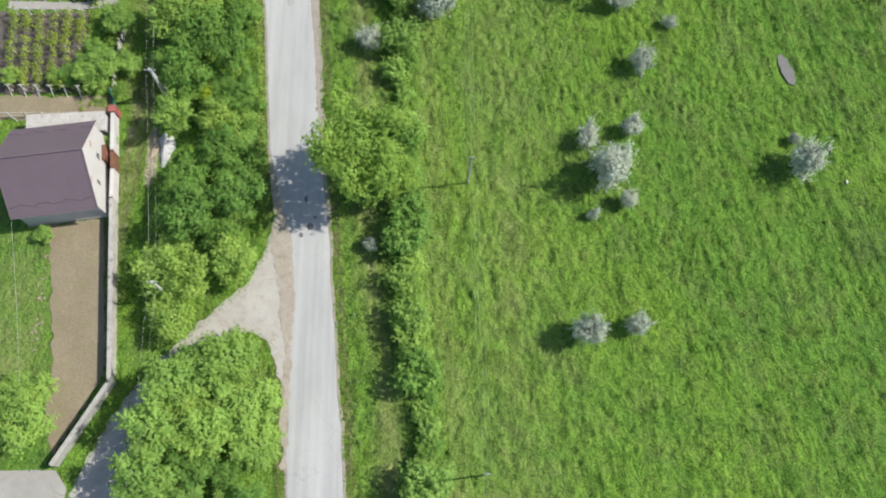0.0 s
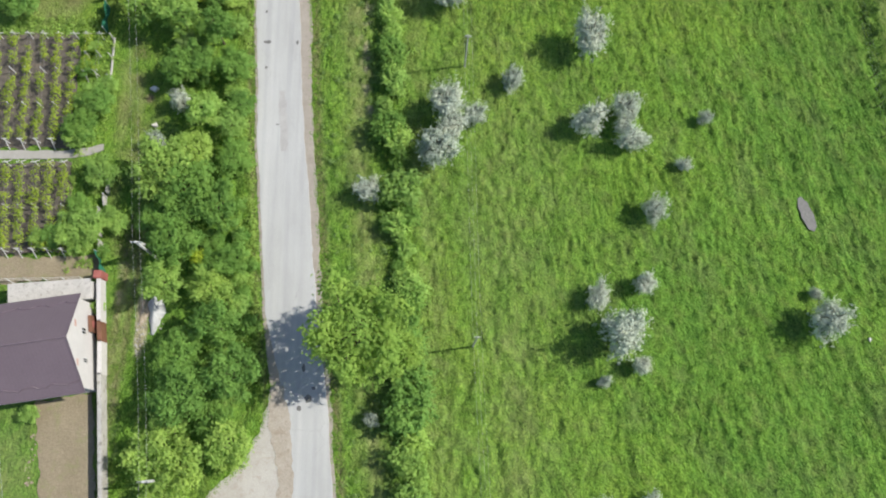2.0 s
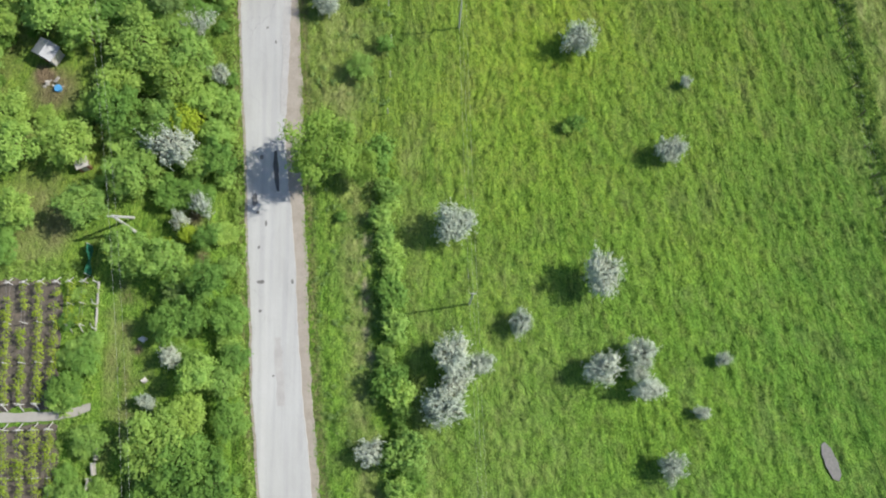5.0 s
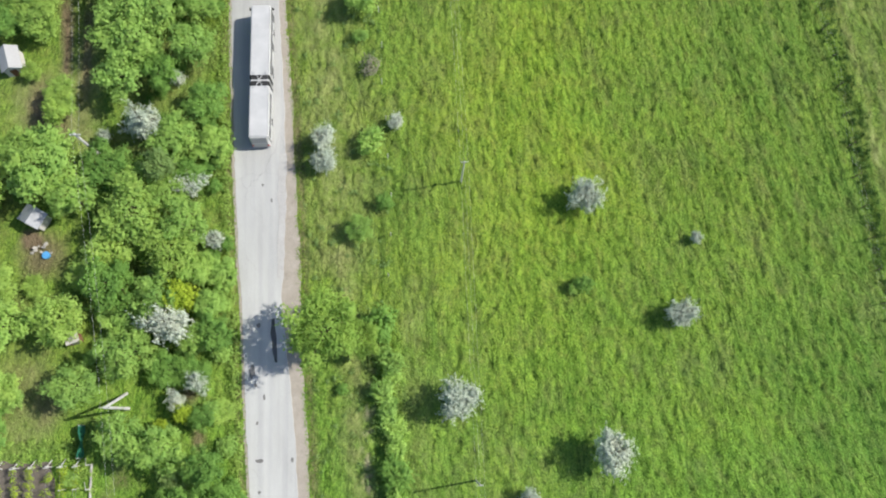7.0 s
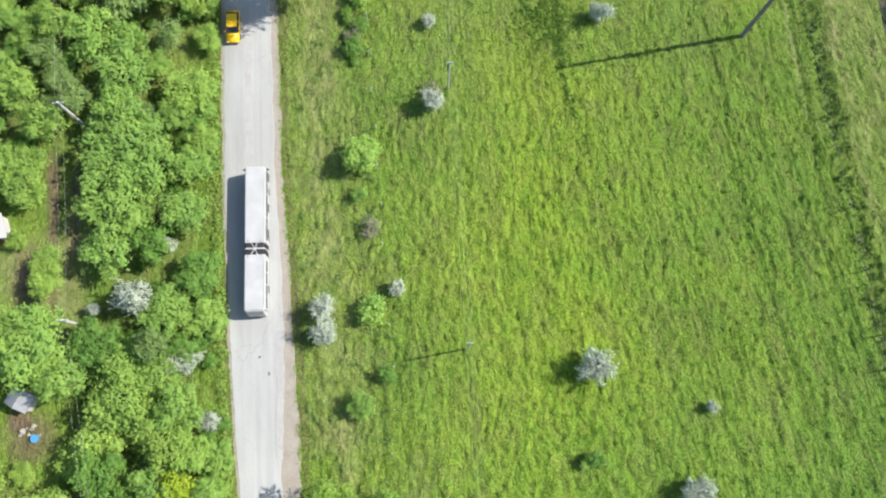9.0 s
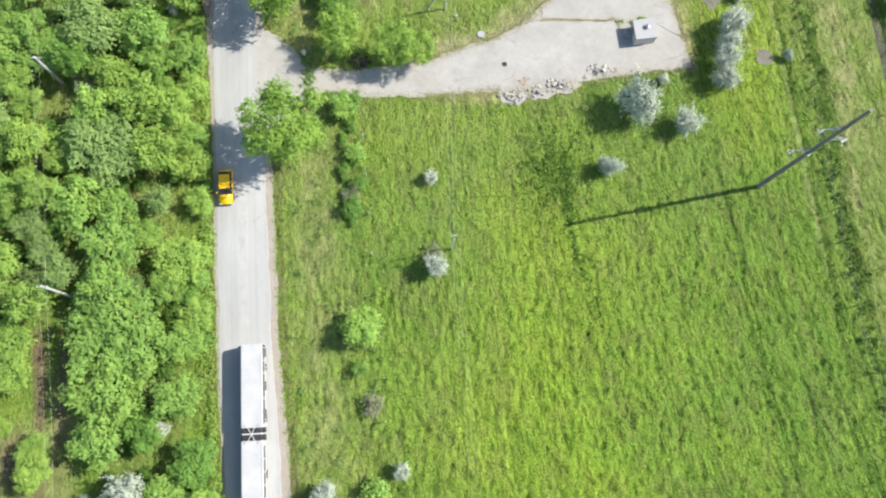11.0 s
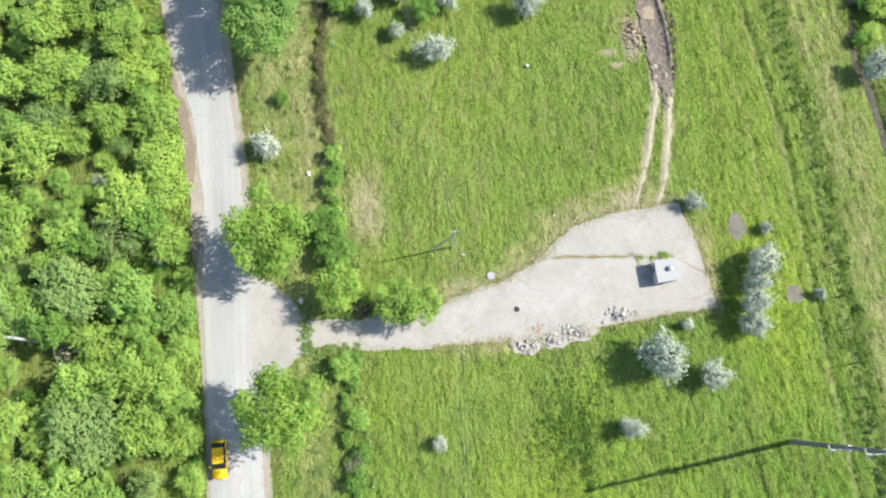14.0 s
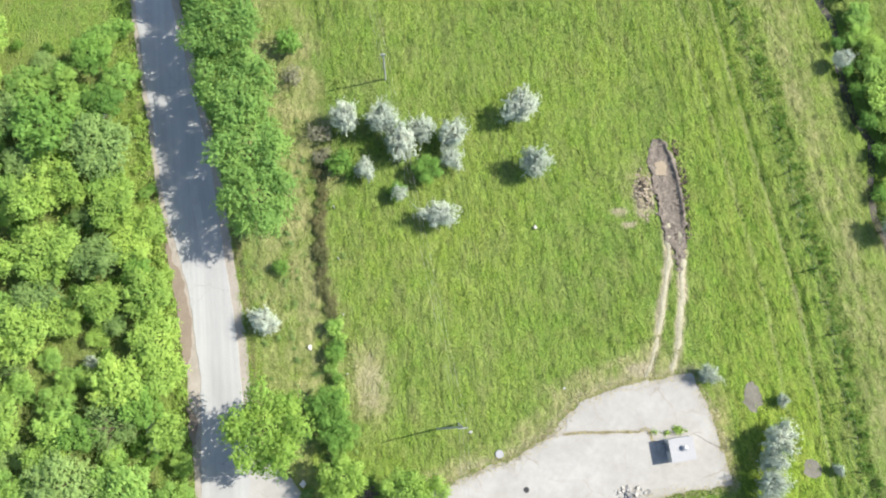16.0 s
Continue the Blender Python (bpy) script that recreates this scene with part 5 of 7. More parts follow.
# ---- homestead ----
def house():
    """Single-storey house, whitewashed gable to the lane, brown tiled roof."""
    top = thing("house", (-42.2, 35.4, 0.0), radians(8.0))
    L, Wd, he, hr = 4.6, 5.0, 4.6, 8.6
    wall = Geo()
    wall.add([(-L, -Wd, -0.2), (L, -Wd, -0.2), (L, Wd, -0.2), (-L, Wd, -0.2), (-L, -Wd, he), (L, -Wd, he), (L, Wd, he), (-L, Wd, he), (-L, 0, hr), (L, 0, hr)],
             [(3, 2, 1, 0), (0, 1, 5, 4), (2, 3, 7, 6), (1, 2, 6, 9, 5), (3, 0, 4, 8, 7)])
    part("wall", wall, WHITEWASH, top, "whitewashed gable wall")
    slope = math.hypot(Wd + 0.5, (hr - he) * (Wd + 0.5) / Wd)
    for s in (-1, 1):
        g = Geo()
        rows = 15
        down = Vector((0, s * Wd, he - hr)).normalized()
        up = Vector((0, -down.z * s, abs(down.y))).normalized()
        if up.z < 0:
            up = -up
        cols = 24
        for i in range(rows):
            a = down * (slope * i / rows)
            b = down * (slope * (i + 1) / rows + 0.05)
            o = Vector((0, 0, hr + 0.06))
            for j in range(cols):
                x0, x1 = -L - 0.25 + (2 * L + 0.45) * j / cols, -L - 0.25 + (2 * L + 0.45) * (j + 1) / cols
                xm = (x0 + x1) / 2
                p = [o + a + Vector((x0, 0, 0)), o + a + up * 0.003 + Vector((xm, 0, 0)), o + a + Vector((x1, 0, 0)),
                     o + b + up * 0.012 + Vector((x0, 0, 0)), o + b + up * 0.016 + Vector((xm, 0, 0)), o + b + up * 0.012 + Vector((x1, 0, 0))]
                f = [(0, 1, 4, 3), (1, 2, 5, 4)]
                g.add(p, f if s < 0 else [q[::-1] for q in f])
        ob = part("roof", g, ROOF_BROWN, top, "brown pressed-tile roof slope")
        guard = Geo()
        for j in range(46):
            x0 = -L - 0.2 + (2 * L + 0.35) * j / 46
            x1 = -L - 0.2 + (2 * L + 0.35) * (j + 1) / 46
            w0, w1 = (0.16 * math.sin(2.4 * x) + 0.07 * math.sin(6.1 * x) for x in (x0, x1))
            lift = Vector((0, 0, hr + 0.06)) + up * 0.03
            guard.rod(lift + down * (0.8 * slope + w0) + Vector((x0, 0, 0)), lift + down * (0.8 * slope + w1) + Vector((x1, 0, 0)), 0.085, 0.085, 5, False)
        part("snow_guard", guard, ROOF_BROWN, ob, "wavy dark snow guard")
        edge = Geo()
        edge.rod((-L - 0.25, s * (Wd + 0.5), he - 0.42), (L + 0.2, s * (Wd + 0.5), he - 0.42), 0.07, 0.07, 8)
        part("gutter", edge, METAL_GREY, ob)
        for x in (-L - 0.25, L + 0.2):
            g = Geo()
            e = Vector((x, 0, hr + 0.1))
            g.rod(e, e + down * slope, 0.06, 0.06, 6)
            part("verge_board", g, ROOF_BROWN, ob)
    part("ridge", Geo().rod((-L - 0.25, 0, hr + 0.1), (L + 0.2, 0, hr + 0.1), 0.13, 0.13, 10), ROOF_BROWN, top)
    for y, z, w, h in ((1.4, 2.9, 0.7, 0.9), (-1.9, 2.9, 0.5, 0.8)):
        win = thing("window")
        win.parent = top
        part("pane", Geo().box((L + 0.01, y, z), (0.04, w, h)), GLASS_DARK, win)
        for dy in (-w / 2, 0, w / 2):
            part("frame", Geo().box((L + 0.035, y + dy, z), (0.05, 0.07, h)), WHITE_ENAMEL, win)
        part("sill", Geo().box((L + 0.06, y, z - 0.06), (0.14, w + 0.15, 0.06)), PALE_SHEET, win)
    for y, z, h in ((2.0, 5.3, 0.55), (-2.3, 5.2, 0.5)):
        part("bare_brick", Geo().box((L + 0.012, y, z), (0.03, 0.75, h)), BRICK_PALE, top, "patch of bare pinkish brick")
    porch = part("porch_door", Geo().box((L + 0.25, 2.4, 0.6), (0.4, 1.9, 1.6)), BROWN_WOOD, top, "brown wooden porch box", 0.03)
    part("board", Geo().box((L + 0.46, 2.4, 0.8), (0.04, 0.8, 1.2)), BRICK_RED, porch)
    part("plinth", Geo().box((0, 0, -0.2), (2 * L + 0.12, 2 * Wd + 0.12, 0.55)), WALL_CONCRETE, top)
    tagged(top, "whitewashed house with a brown tiled gable roof", "house")


house()


def annex():
    top = thing("shed", (-42.5, 42.1, 0.0), radians(4))
    part("wall", Geo().box((0, 0, -0.1), (9.0, 2.0, 2.3)), WHITEWASH, top)
    g = Geo()
    n = 40
    for i in range(n):
        x0, x1 = -4.7 + 9.4 * i / n, -4.7 + 9.4 * (i + 1) / n
        xm = (x0 + x1) / 2
        g.v += [(x0, -1.15, 2.25), (x0, 1.2, 2.55), (xm, -1.15, 2.264), (xm, 1.2, 2.564)]
    g.f = [(2 * i, 2 * i + 2, 2 * i + 3, 2 * i + 1) for i in range(2 * n - 1)]
    part("roof", g, PALE_SHEET, top, "pale corrugated sheet roof")
    tagged(top, "low shed with a pale corrugated roof behind the house", "shed")


annex()


def yard_wall():
    """Concrete panel wall along the lane with posts, a red brick pier and a brown gate."""
    runs = [("wall", (-37.4, 44.0), (-36.9, 38.9), WHITEWASH), ("gate", (-36.9, 38.8), (-36.6, 36.6), BROWN_WOOD), ("wall", (-36.6, 36.5), (-36.3, 32.9), WHITEWASH),
            ("wall", (-36.3, 32.8), (-34.15, 11.4), WALL_CONCRETE), ("wall", (-34.2, 11.3), (-39.2, 2.6), WALL_CONCRETE)]
    top = thing("yard_wall")
    for kind, a, b, mat in runs:
        a, b = Vector((*a, 0)), Vector((*b, 0))
        length = (b - a).length
        n = max(1, round(length / 2.4))
        turn = math.atan2(b.y - a.y, b.x - a.x)
        for i in range(n):
            c = a.lerp(b, (i + 0.5) / n)
            part("gate_leaf" if kind == "gate" else "panel", Geo().box((c.x, c.y, -0.15), (length / n - 0.12, 0.34, 1.95), turn), mat, top, "brown wooden gate leaf" if kind == "gate" else "", 0.015)
            part("coping", Geo().box((c.x, c.y, 1.8), (length / n - 0.02, 0.48, 0.09), turn), mat, top, "", 0.02)
        for i in range(n + 1):
            c = a.lerp(b, i / n)
            part("pier", Geo().box((c.x, c.y, -0.15), (0.3, 0.42, 2.08), turn), mat, top, "", 0.02)
    part("pier", Geo().box((-37.45, 44.2, -0.15), (0.9, 0.9, 2.35)), BRICK_RED, top, "red brick corner pier", 0.03)
    tagged(top, "long pale concrete yard wall with a brown gate", "wall")


yard_wall()
sheet("soil_plot", [(-43.9, 29.8), (-37.6, 30.9), (-37.0, 27), (-35.4, 12.3), (-39.9, 3.6), (-41.3, 8), (-41.4, 10.7), (-41.2, 13.8)], 0.10, SOIL, "freshly raked brown garden plot", 0.1, "soil", 0.25)
sheet("vineyard_soil", [(-55.5, 75.8), (-43.4, 75.4), (-43.0, 69), (-42.9, 60.6), (-54.6, 60.2)], 0.10, VINE_SOIL, "hoed soil between the vine rows, darkened for their shadows", 0.1, "soil", 0.3)
sheet("vineyard_soil", [(-54.0, 58.5), (-42.6, 58.5), (-42.2, 47.4), (-53.8, 46.8)], 0.095, VINE_SOIL, "hoed soil between the vine rows, darkened for their shadows", 0.1, "soil", 0.3)
sheet("bare_strip", [(-54.0, 46.6), (-38.4, 46.9), (-38.2, 43.9), (-53.8, 43.4)], 0.10, SOIL, "brown bare strip of garden soil", 0.1, "soil", 0.25)
sheet("garden_path", [(-53, 60.1), (-43.8, 60.0), (-40.8, 60.4), (-39.0, 60.9), (-39.0, 60.1), (-40.8, 59.4), (-43.8, 59.0), (-53, 58.9)], 0.12, CONCRETE, "pale concrete garden path between the vine plots", 0.1, "path", 0.06)
sheet("forecourt", [(-48, 2.0), (-39.4, 2.0), (-38.0, 0.0), (-38.8, -6), (-48, -6)], 0.08, CONCRETE, "pale concrete forecourt behind the wall", 0.1, "pavement", 0.06)


def trellis_row(x0, y0, x1, y1, seed, height=1.55, vigour=1.35):
    """Vine row: posts, wires and leafy canes."""
    r = np.random.default_rng(seed)
    a, b = Vector((x0, y0, 0.05)), Vector((x1, y1, 0.05))
    top = thing("vine_row", a)
    d = b - a
    n = 3 if d.length > 12 else 2
    for i in range(n + 1):
        p = d * (i / n)
        out = 0.55 * (1 if i == n else -1 if i == 0 else 0)
        lean = d.normalized() * out
        part("post", Geo().rod(p - Vector((0, 0, 0.3)), p + Vector((0, 0, height + 0.25)) + lean * 0.3, 0.07, 0.055, 6), POLE_PALE, top)
        if out:
            part("stay", Geo().rod(p + lean * 1.5, p + Vector((0, 0, height)), 0.065, 0.055, 6), POLE_PALE, top)
        if out:
            part("crosspiece", Geo().box((p.x, p.y, height), (0.7, 0.08, 0.07)), POLE_PALE, top)
    for z in (0.7, height):
        part("wire", Geo().rod(Vector((0, 0, z)), d + Vector((0, 0, z)), 0.012, 0.012, 4, False), METAL_GREY, top)
    lobes = []
    steps = int(d.length / 0.75)
    for i in range(steps):
        if r.random() < 0.1 + 0.2 * (smooth_noise(np.array(x0 * 3.0), np.array(i * 0.75), 3.0, seed) > 0.4):
            continue
        p = d * ((i + 0.5) / steps)
        k = r.uniform(0.28, 0.5) * vigour
        lobes.append((p.x + r.normal(0, 0.1), p.y, r.uniform(0.75, height - 0.05), k, k * 1.0))
    ob = new("canopy", leafy("canopy", LEAF_VINE, seed, lobes, 120 * len(lobes), 0.095, 0.5, 0.3))
    ob.parent = top
    tagged(top, "trellised vine row with pale concrete posts on bare soil", "vine row", "vine rows")


for i in range(6):
    trellis_row(-52.1 + 1.83 * i, 61.0, -52.8 + 1.87 * i, 75.0, 100 + i)
for i in range(2):
    trellis_row(-41.7 + 1.3 * i, 70.0, -41.9 + 1.65 * i, 75.0, 114 + i, vigour=1.7)
for i in range(6):
    trellis_row(-50.6 + 1.68 * i, 47.4, -51.5 + 1.68 * i, 58.0, 120 + i, vigour=1.55)


def screen(x0, y0, x1, y1, h, n=9):
    """Sagging green shade netting on two stakes."""
    top = thing("green_netting", (x0, y0, 0))
    dx, dy = x1 - x0, y1 - y0
    g = Geo()
    for i in range(n + 1):
        s = i / n
        w = 0.12 * math.sin(9 * s)
        g.v += [(dx * s + w, dy * s, 0.05), (dx * s - w, dy * s, h - 0.25 * math.sin(math.pi * s)), (dx * s + w + 0.02, dy * s, 0.05), (dx * s - w + 0.02, dy * s, h - 0.25 * math.sin(math.pi * s))]
    for i in range(n):
        k = 4 * i
        g.f += [(k, k + 4, k + 5, k + 1), (k + 3, k + 7, k + 6, k + 2)]
    part("net", g, NETTING, top)
    for p in ((0, 0), (dx, dy)):
        part("stake", Geo().rod((*p, -0.2), (*p, h + 0.15), 0.045, 0.04, 6), POLE_CONCRETE, top)
    tagged(top, "sagging green shade netting between two stakes", "netting")


bare_fence = thing("garden_fence", (-45.5, 43.9, 0))
for i in range(7):
    x = -7.0 + 2.1 * i
    part("post", Geo().rod((x, 0.02 * x, -0.2), (x + 0.1, 0.02 * x, 1.5), 0.06, 0.05, 6), POLE_PALE, bare_fence)
    part("stay", Geo().rod((x + 0.9, 0.02 * x - 0.5, 0), (x + 0.1, 0.02 * x, 1.4), 0.05, 0.04, 6), POLE_PALE, bare_fence)
for z in (0.6, 1.35):
    part("rail", Geo().rod((-7.0, -0.14, z), (5.7, 0.11, z), 0.025, 0.025, 5), POLE_PALE, bare_fence)
tagged(bare_fence, "low pale fence of stayed posts behind the shed", "fence", "garden fences")
wire((-46.8, 30.2, 3.4), (-42.2, 4.0, 2.6), 0.4, "thin pale wire over the garden lawn", 0.014)
heap("garden_debris", -43.6, 21.0, 0.6, 6.5, 46, SOIL_PALE, "strewn pale clods and stones along the garden plot", (0.06, 0.2), 21, 0.05)
screen(-40.0, 79.6, -40.0, 75.9, 1.7)
screen(-38.3, 47.2, -37.4, 44.7, 1.6)
top = thing("garden_fence", (-38.95, 72.4, 0))
for i, y in enumerate((-2.9, 0.0, 2.7)):
    part("post", Geo().rod((0.1 - 0.12 * i, y, -0.2), (0.1 - 0.12 * i, y, 1.5), 0.07, 0.06, 6), POLE_PALE, top)
    part("stay", Geo().rod((0.1 - 0.12 * i, y, 1.35), (-0.75, y + 0.75, 0.05), 0.05, 0.045, 6), POLE_PALE, top)
part("kerb", Geo().box((0.05, -0.2, -0.05), (0.16, 6.0, 0.4)), WALL_CONCRETE, top, "", 0.02)
tagged(top, "pale stayed concrete posts on a low kerb", "fence", "garden fences")
top = thing("broken_wall", (-38.4, 51.0, 0))
for i, (dx, y, length, turn) in enumerate(((0.5, 4.3, 1.7, 0.06), (0.35, 2.4, 1.2, 0.2), (-0.1, 0.8, 1.1, -0.1), (0.1, -1.2, 1.4, 0.12), (0.3, -3.4, 1.5, -0.05))):
    part("panel", Geo().box((dx, y, -0.1), (0.2, length, 1.0 + 0.12 * (i % 3)), turn), WALL_CONCRETE, top, "", 0.02)
    part("post", Geo().rod((dx, y + length / 2 + 0.12, -0.2), (dx + 0.05, y + length / 2 + 0.12, 1.45), 0.08, 0.07, 6), POLE_PALE, top)
tagged(top, "broken low wall of pale concrete panels beside the vines", "wall")


def cabin(x, y, sx, sy, h, rise, mat, label, turn=0.0):
    """Small garden building with a pitched roof."""
    top = thing("garden_cabin", (x, y, 0), turn)
    g = Geo().add([(-sx, -sy, -0.1), (sx, -sy, -0.1), (sx, sy, -0.1), (-sx, sy, -0.1), (-sx, -sy, h), (sx, -sy, h), (sx, sy, h), (-sx, sy, h), (0, -sy, h + rise), (0, sy, h + rise)],
                  [(3, 2, 1, 0), (0, 1, 5, 8, 4), (2, 3, 7, 9, 6), (1, 2, 6, 5), (3, 0, 4, 7)])
    part("wall", g, WHITEWASH, top)
    for s in (-1, 1):
        part("roof", Geo().add([(0, -sy - 0.2, h + rise + 0.03), (0, sy + 0.2, h + rise + 0.03), (s * (sx + 0.25), sy + 0.2, h - 0.08), (s * (sx + 0.25), -sy - 0.2, h - 0.08),
                                (0, -sy - 0.2, h + rise + 0.1), (0, sy + 0.2, h + rise + 0.1), (s * (sx + 0.25), sy + 0.2, h - 0.01), (s * (sx + 0.25), -sy - 0.2, h - 0.01)],
                               [(0, 1, 2, 3), (7, 6, 5, 4), (0, 3, 7, 4), (1, 5, 6, 2), (2, 6, 7, 3)]), mat, top)
    part("door", Geo().box((0, -sy - 0.02, 0), (0.8, 0.06, 1.8)), BROWN_WOOD, top)
    tagged(top, label, "cabin")


cabin(-50.7, 124.8, 1.05, 1.4, 2.0, 0.8, ROOF_PALE, "small garden cabin with a pale pitched roof", radians(15))
cabin(-46.6, 104.4, 1.2, 0.9, 2.0, 0.5, METAL_GREY, "small grey-roofed cabin under the trees", radians(-30))
heap("junk_heap", -46.0, 100.6, 1.3, 1.0, 18, RUBBLE, "litter of pale junk beside the cabin", (0.12, 0.35), 12, 0.2)
def tool_shed():
    top = thing("tool_shed", (-41.4, 89.6, 0), radians(20))
    part("wall", Geo().box((0, 0, -0.1), (1.3, 1.0, 1.6)), BROWN_WOOD, top)
    part("roof", Geo().box((0, 0, 1.5), (1.6, 1.25, 0.09), 0.0, 1.0, (0.0, 0.12)), PALE_SHEET, top, "pale sheet roof", 0.015)
    part("door", Geo().box((0, -0.52, 0.0), (0.6, 0.05, 1.4)), METAL_GREY, top)
    tagged(top, "small brown tool shed with a pale sheet roof", "shed")


tool_shed()
barrel = part("blue_tub", Geo().rod((0, 0, 0), (0, 0, 0.55), 0.42, 0.48, 16), BLUE_SHEET, None, "", 0.02)
barrel.location = (-45.4, 99.9, 0)
tagged(barrel, "round blue plastic tub on bare ground", "tub")
for x, y, k, mat in [(-33.3, 68.2, 0.62, WHITE_ENAMEL), (-32.9, 63.3, 0.55, PALE_SHEET)]:
    g = Geo()
    chunk(g, (0, 0, 0), k, random.Random(int(40 * y)))
    ob = part("crumpled_sheet", g, mat, None, "", 0.03)
    ob.location = (x, y, 0.02)
    tagged(ob, "crumpled pale sheet lying in the lane grass", "sheet")


# ---- plants ----
def lobed(seed, radius, height, base, count, spread=0.62, lobe=0.5):
    """A crown's lobes: one core and satellites round and above it."""
    r = np.random.default_rng(seed)
    mid = (base + height) / 2
    half = (height - base) / 2
    out = [(0, 0, mid, radius * 0.66, half * 0.8)]
    for i in range(count):
        q = math.tau * (i / count) + r.uniform(-0.4, 0.4)
        d = radius * spread * r.uniform(0.7, 1.15)
        up = r.uniform(-0.45, 0.62)
        k = radius * lobe * r.uniform(0.65, 1.15)
        out.append((d * math.cos(q), d * math.sin(q), mid + up * half, k, k * r.uniform(0.7, 0.95)))
    return out


def branchy(seed, radius, height, boughs):
    """Lobes strung along boughs that fan out from the foot: an open, pointed crown."""
    r = np.random.default_rng(seed)
    out = [(0, 0, height * 0.36, radius * 0.62, height * 0.34)]
    for i in range(boughs):
        q = math.tau * i / boughs + r.uniform(-0.5, 0.5)
        rise = r.uniform(0.15, 1.05)
        reach = r.uniform(0.75, 1.2)
        way = Vector((math.cos(q) * math.cos(rise) * radius, math.sin(q) * math.cos(rise) * radius, math.sin(rise) * height * 0.72)) * reach
        for s, k in ((0.42, 0.42), (0.72, 0.32), (1.0, 0.2)):
            p = way * s + Vector((r.uniform(-0.1, 0.1) * radius, r.uniform(-0.1, 0.1) * radius, height * 0.14))
            w = radius * k * r.uniform(0.75, 1.2)
            out.append((p.x, p.y, p.z, w, w * 0.9))
    return out


def stem(seed, height, radius, lobes, thick):
    """Tapered trunk with limbs that reach into the lobes."""
    g = Geo()
    r = np.random.default_rng(seed)
    bend = Vector((r.uniform(-0.2, 0.2), r.uniform(-0.2, 0.2), 0)) * radius * 0.5
    fork = bend + Vector((0, 0, height * 0.45))
    g.rod((0, 0, -0.15), fork * 0.5, thick, thick * 0.8, 7)
    g.rod(fork * 0.5, fork, thick * 0.8, thick * 0.62, 7)
    g.rod(fork, bend + Vector((0, 0, height * 0.82)), thick * 0.6, thick * 0.15, 6)
    for i, (x, y, z, k, _) in enumerate(lobes[1:]):
        start = fork * (0.6 + 0.4 * (i % 3) / 3)
        tip = Vector((x, y, z))
        knee = start.lerp(tip, 0.55) + Vector((0, 0, 0.12 * height))
        g.rod(start, knee, thick * 0.42, thick * 0.26, 5, False)
        g.rod(knee, tip, thick * 0.26, thick * 0.08, 5, False)
    return g


def plant(name, seed, radius, height, mat, leaves, size, base=0.25, count=8, label="", category="tree", thick=None, spread=0.62, lobe=0.5, spray=(4.6, 1.2, 0.36), open_crown=False):
    """A plant of unit kind at the origin: stem with a crown under it."""
    lobes = branchy(seed, radius, height, count) if open_crown else lobed(seed, radius, height, base * height, count, spread, lobe)
    stem_name = "trunk" if category == "tree" else "stem"
    top = thing(name)
    part(stem_name, stem(seed, height, radius, lobes, thick or 0.045 * radius + 0.05), BARK, top)
    crown = new("crown", leafy("crown", mat, seed, lobes, leaves, size, long=spray[0], fat=spray[1], filler=spray[2]))
    crown.parent = top
    return tagged(top, label, category)


def scale_to(top, x, y, k, turn, tall=1.0, wide=1.0):
    m = pose(x, y, -0.03, 0, 0, turn)
    ob = copy_thing(top, m)
    ob.matrix_basis = m @ Matrix.Diagonal((k * wide, k / wide, k * tall, 1))
    return ob


def clear_away(kinds):
    """The patterns themselves stand nowhere."""
    for top in kinds:
        for o in (*top.children_recursive, top):
            bpy.data.objects.remove(o)


# trees of 2.5 m crown radius and 6 m height
TREE_LABELS = {"leaf": "leafy green tree with an uneven lobed crown", "leaf_light": "light yellow-green tree with a bushy crown", "leaf_dark": "dark green tree with a dense crown", "leaf_pale": "grey-green tree with long feathery boughs"}
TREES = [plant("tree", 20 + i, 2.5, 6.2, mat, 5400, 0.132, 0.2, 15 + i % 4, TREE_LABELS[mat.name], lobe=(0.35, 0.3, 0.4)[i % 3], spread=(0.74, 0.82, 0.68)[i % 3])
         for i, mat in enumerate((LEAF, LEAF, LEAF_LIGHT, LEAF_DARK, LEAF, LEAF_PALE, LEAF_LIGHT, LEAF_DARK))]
TREES.append(plant("tree", 31, 2.7, 6.6, LEAF_PALE, 6200, 0.11, 0.2, 13, TREE_LABELS["leaf_pale"], spray=(7.5, 1.5, 0.3), open_crown=True))
HEDGE = [plant("hedge_plant", 45 + i, 1.3, 2.4, [LEAF_DARK, LEAF][i], 1600, 0.115, 0.04, 8, "green hedge plant growing in a row", "hedge plant") for i in range(2)]
# The fourth shrub has darker leaves that stand in for shade between the trees.
SHRUBS = [plant("shrub", 40 + i, 1.3, 2.2, [LEAF_DARK, LEAF, LEAF_LIGHT, LEAF_RANK][i], 1500, 0.115, 0.05, 7, ["dark green dense leafy shrub", "green leafy rounded shrub", "light green leafy shrub", "shrub with leaves darkened for the shade under trees"][i], "shrub") for i in range(4)]
SILVERS = [plant("silver_bush", 50 + i, 1.3, 2.6, LEAF_SILVER, 6000, 0.062, 0.06, (9, 7, 11, 8, 10)[i], "silvery grey-leaved oleaster bush in the grass", "bush", spray=(8.0, 1.8, 0.3), open_crown=True) for i in range(5)]
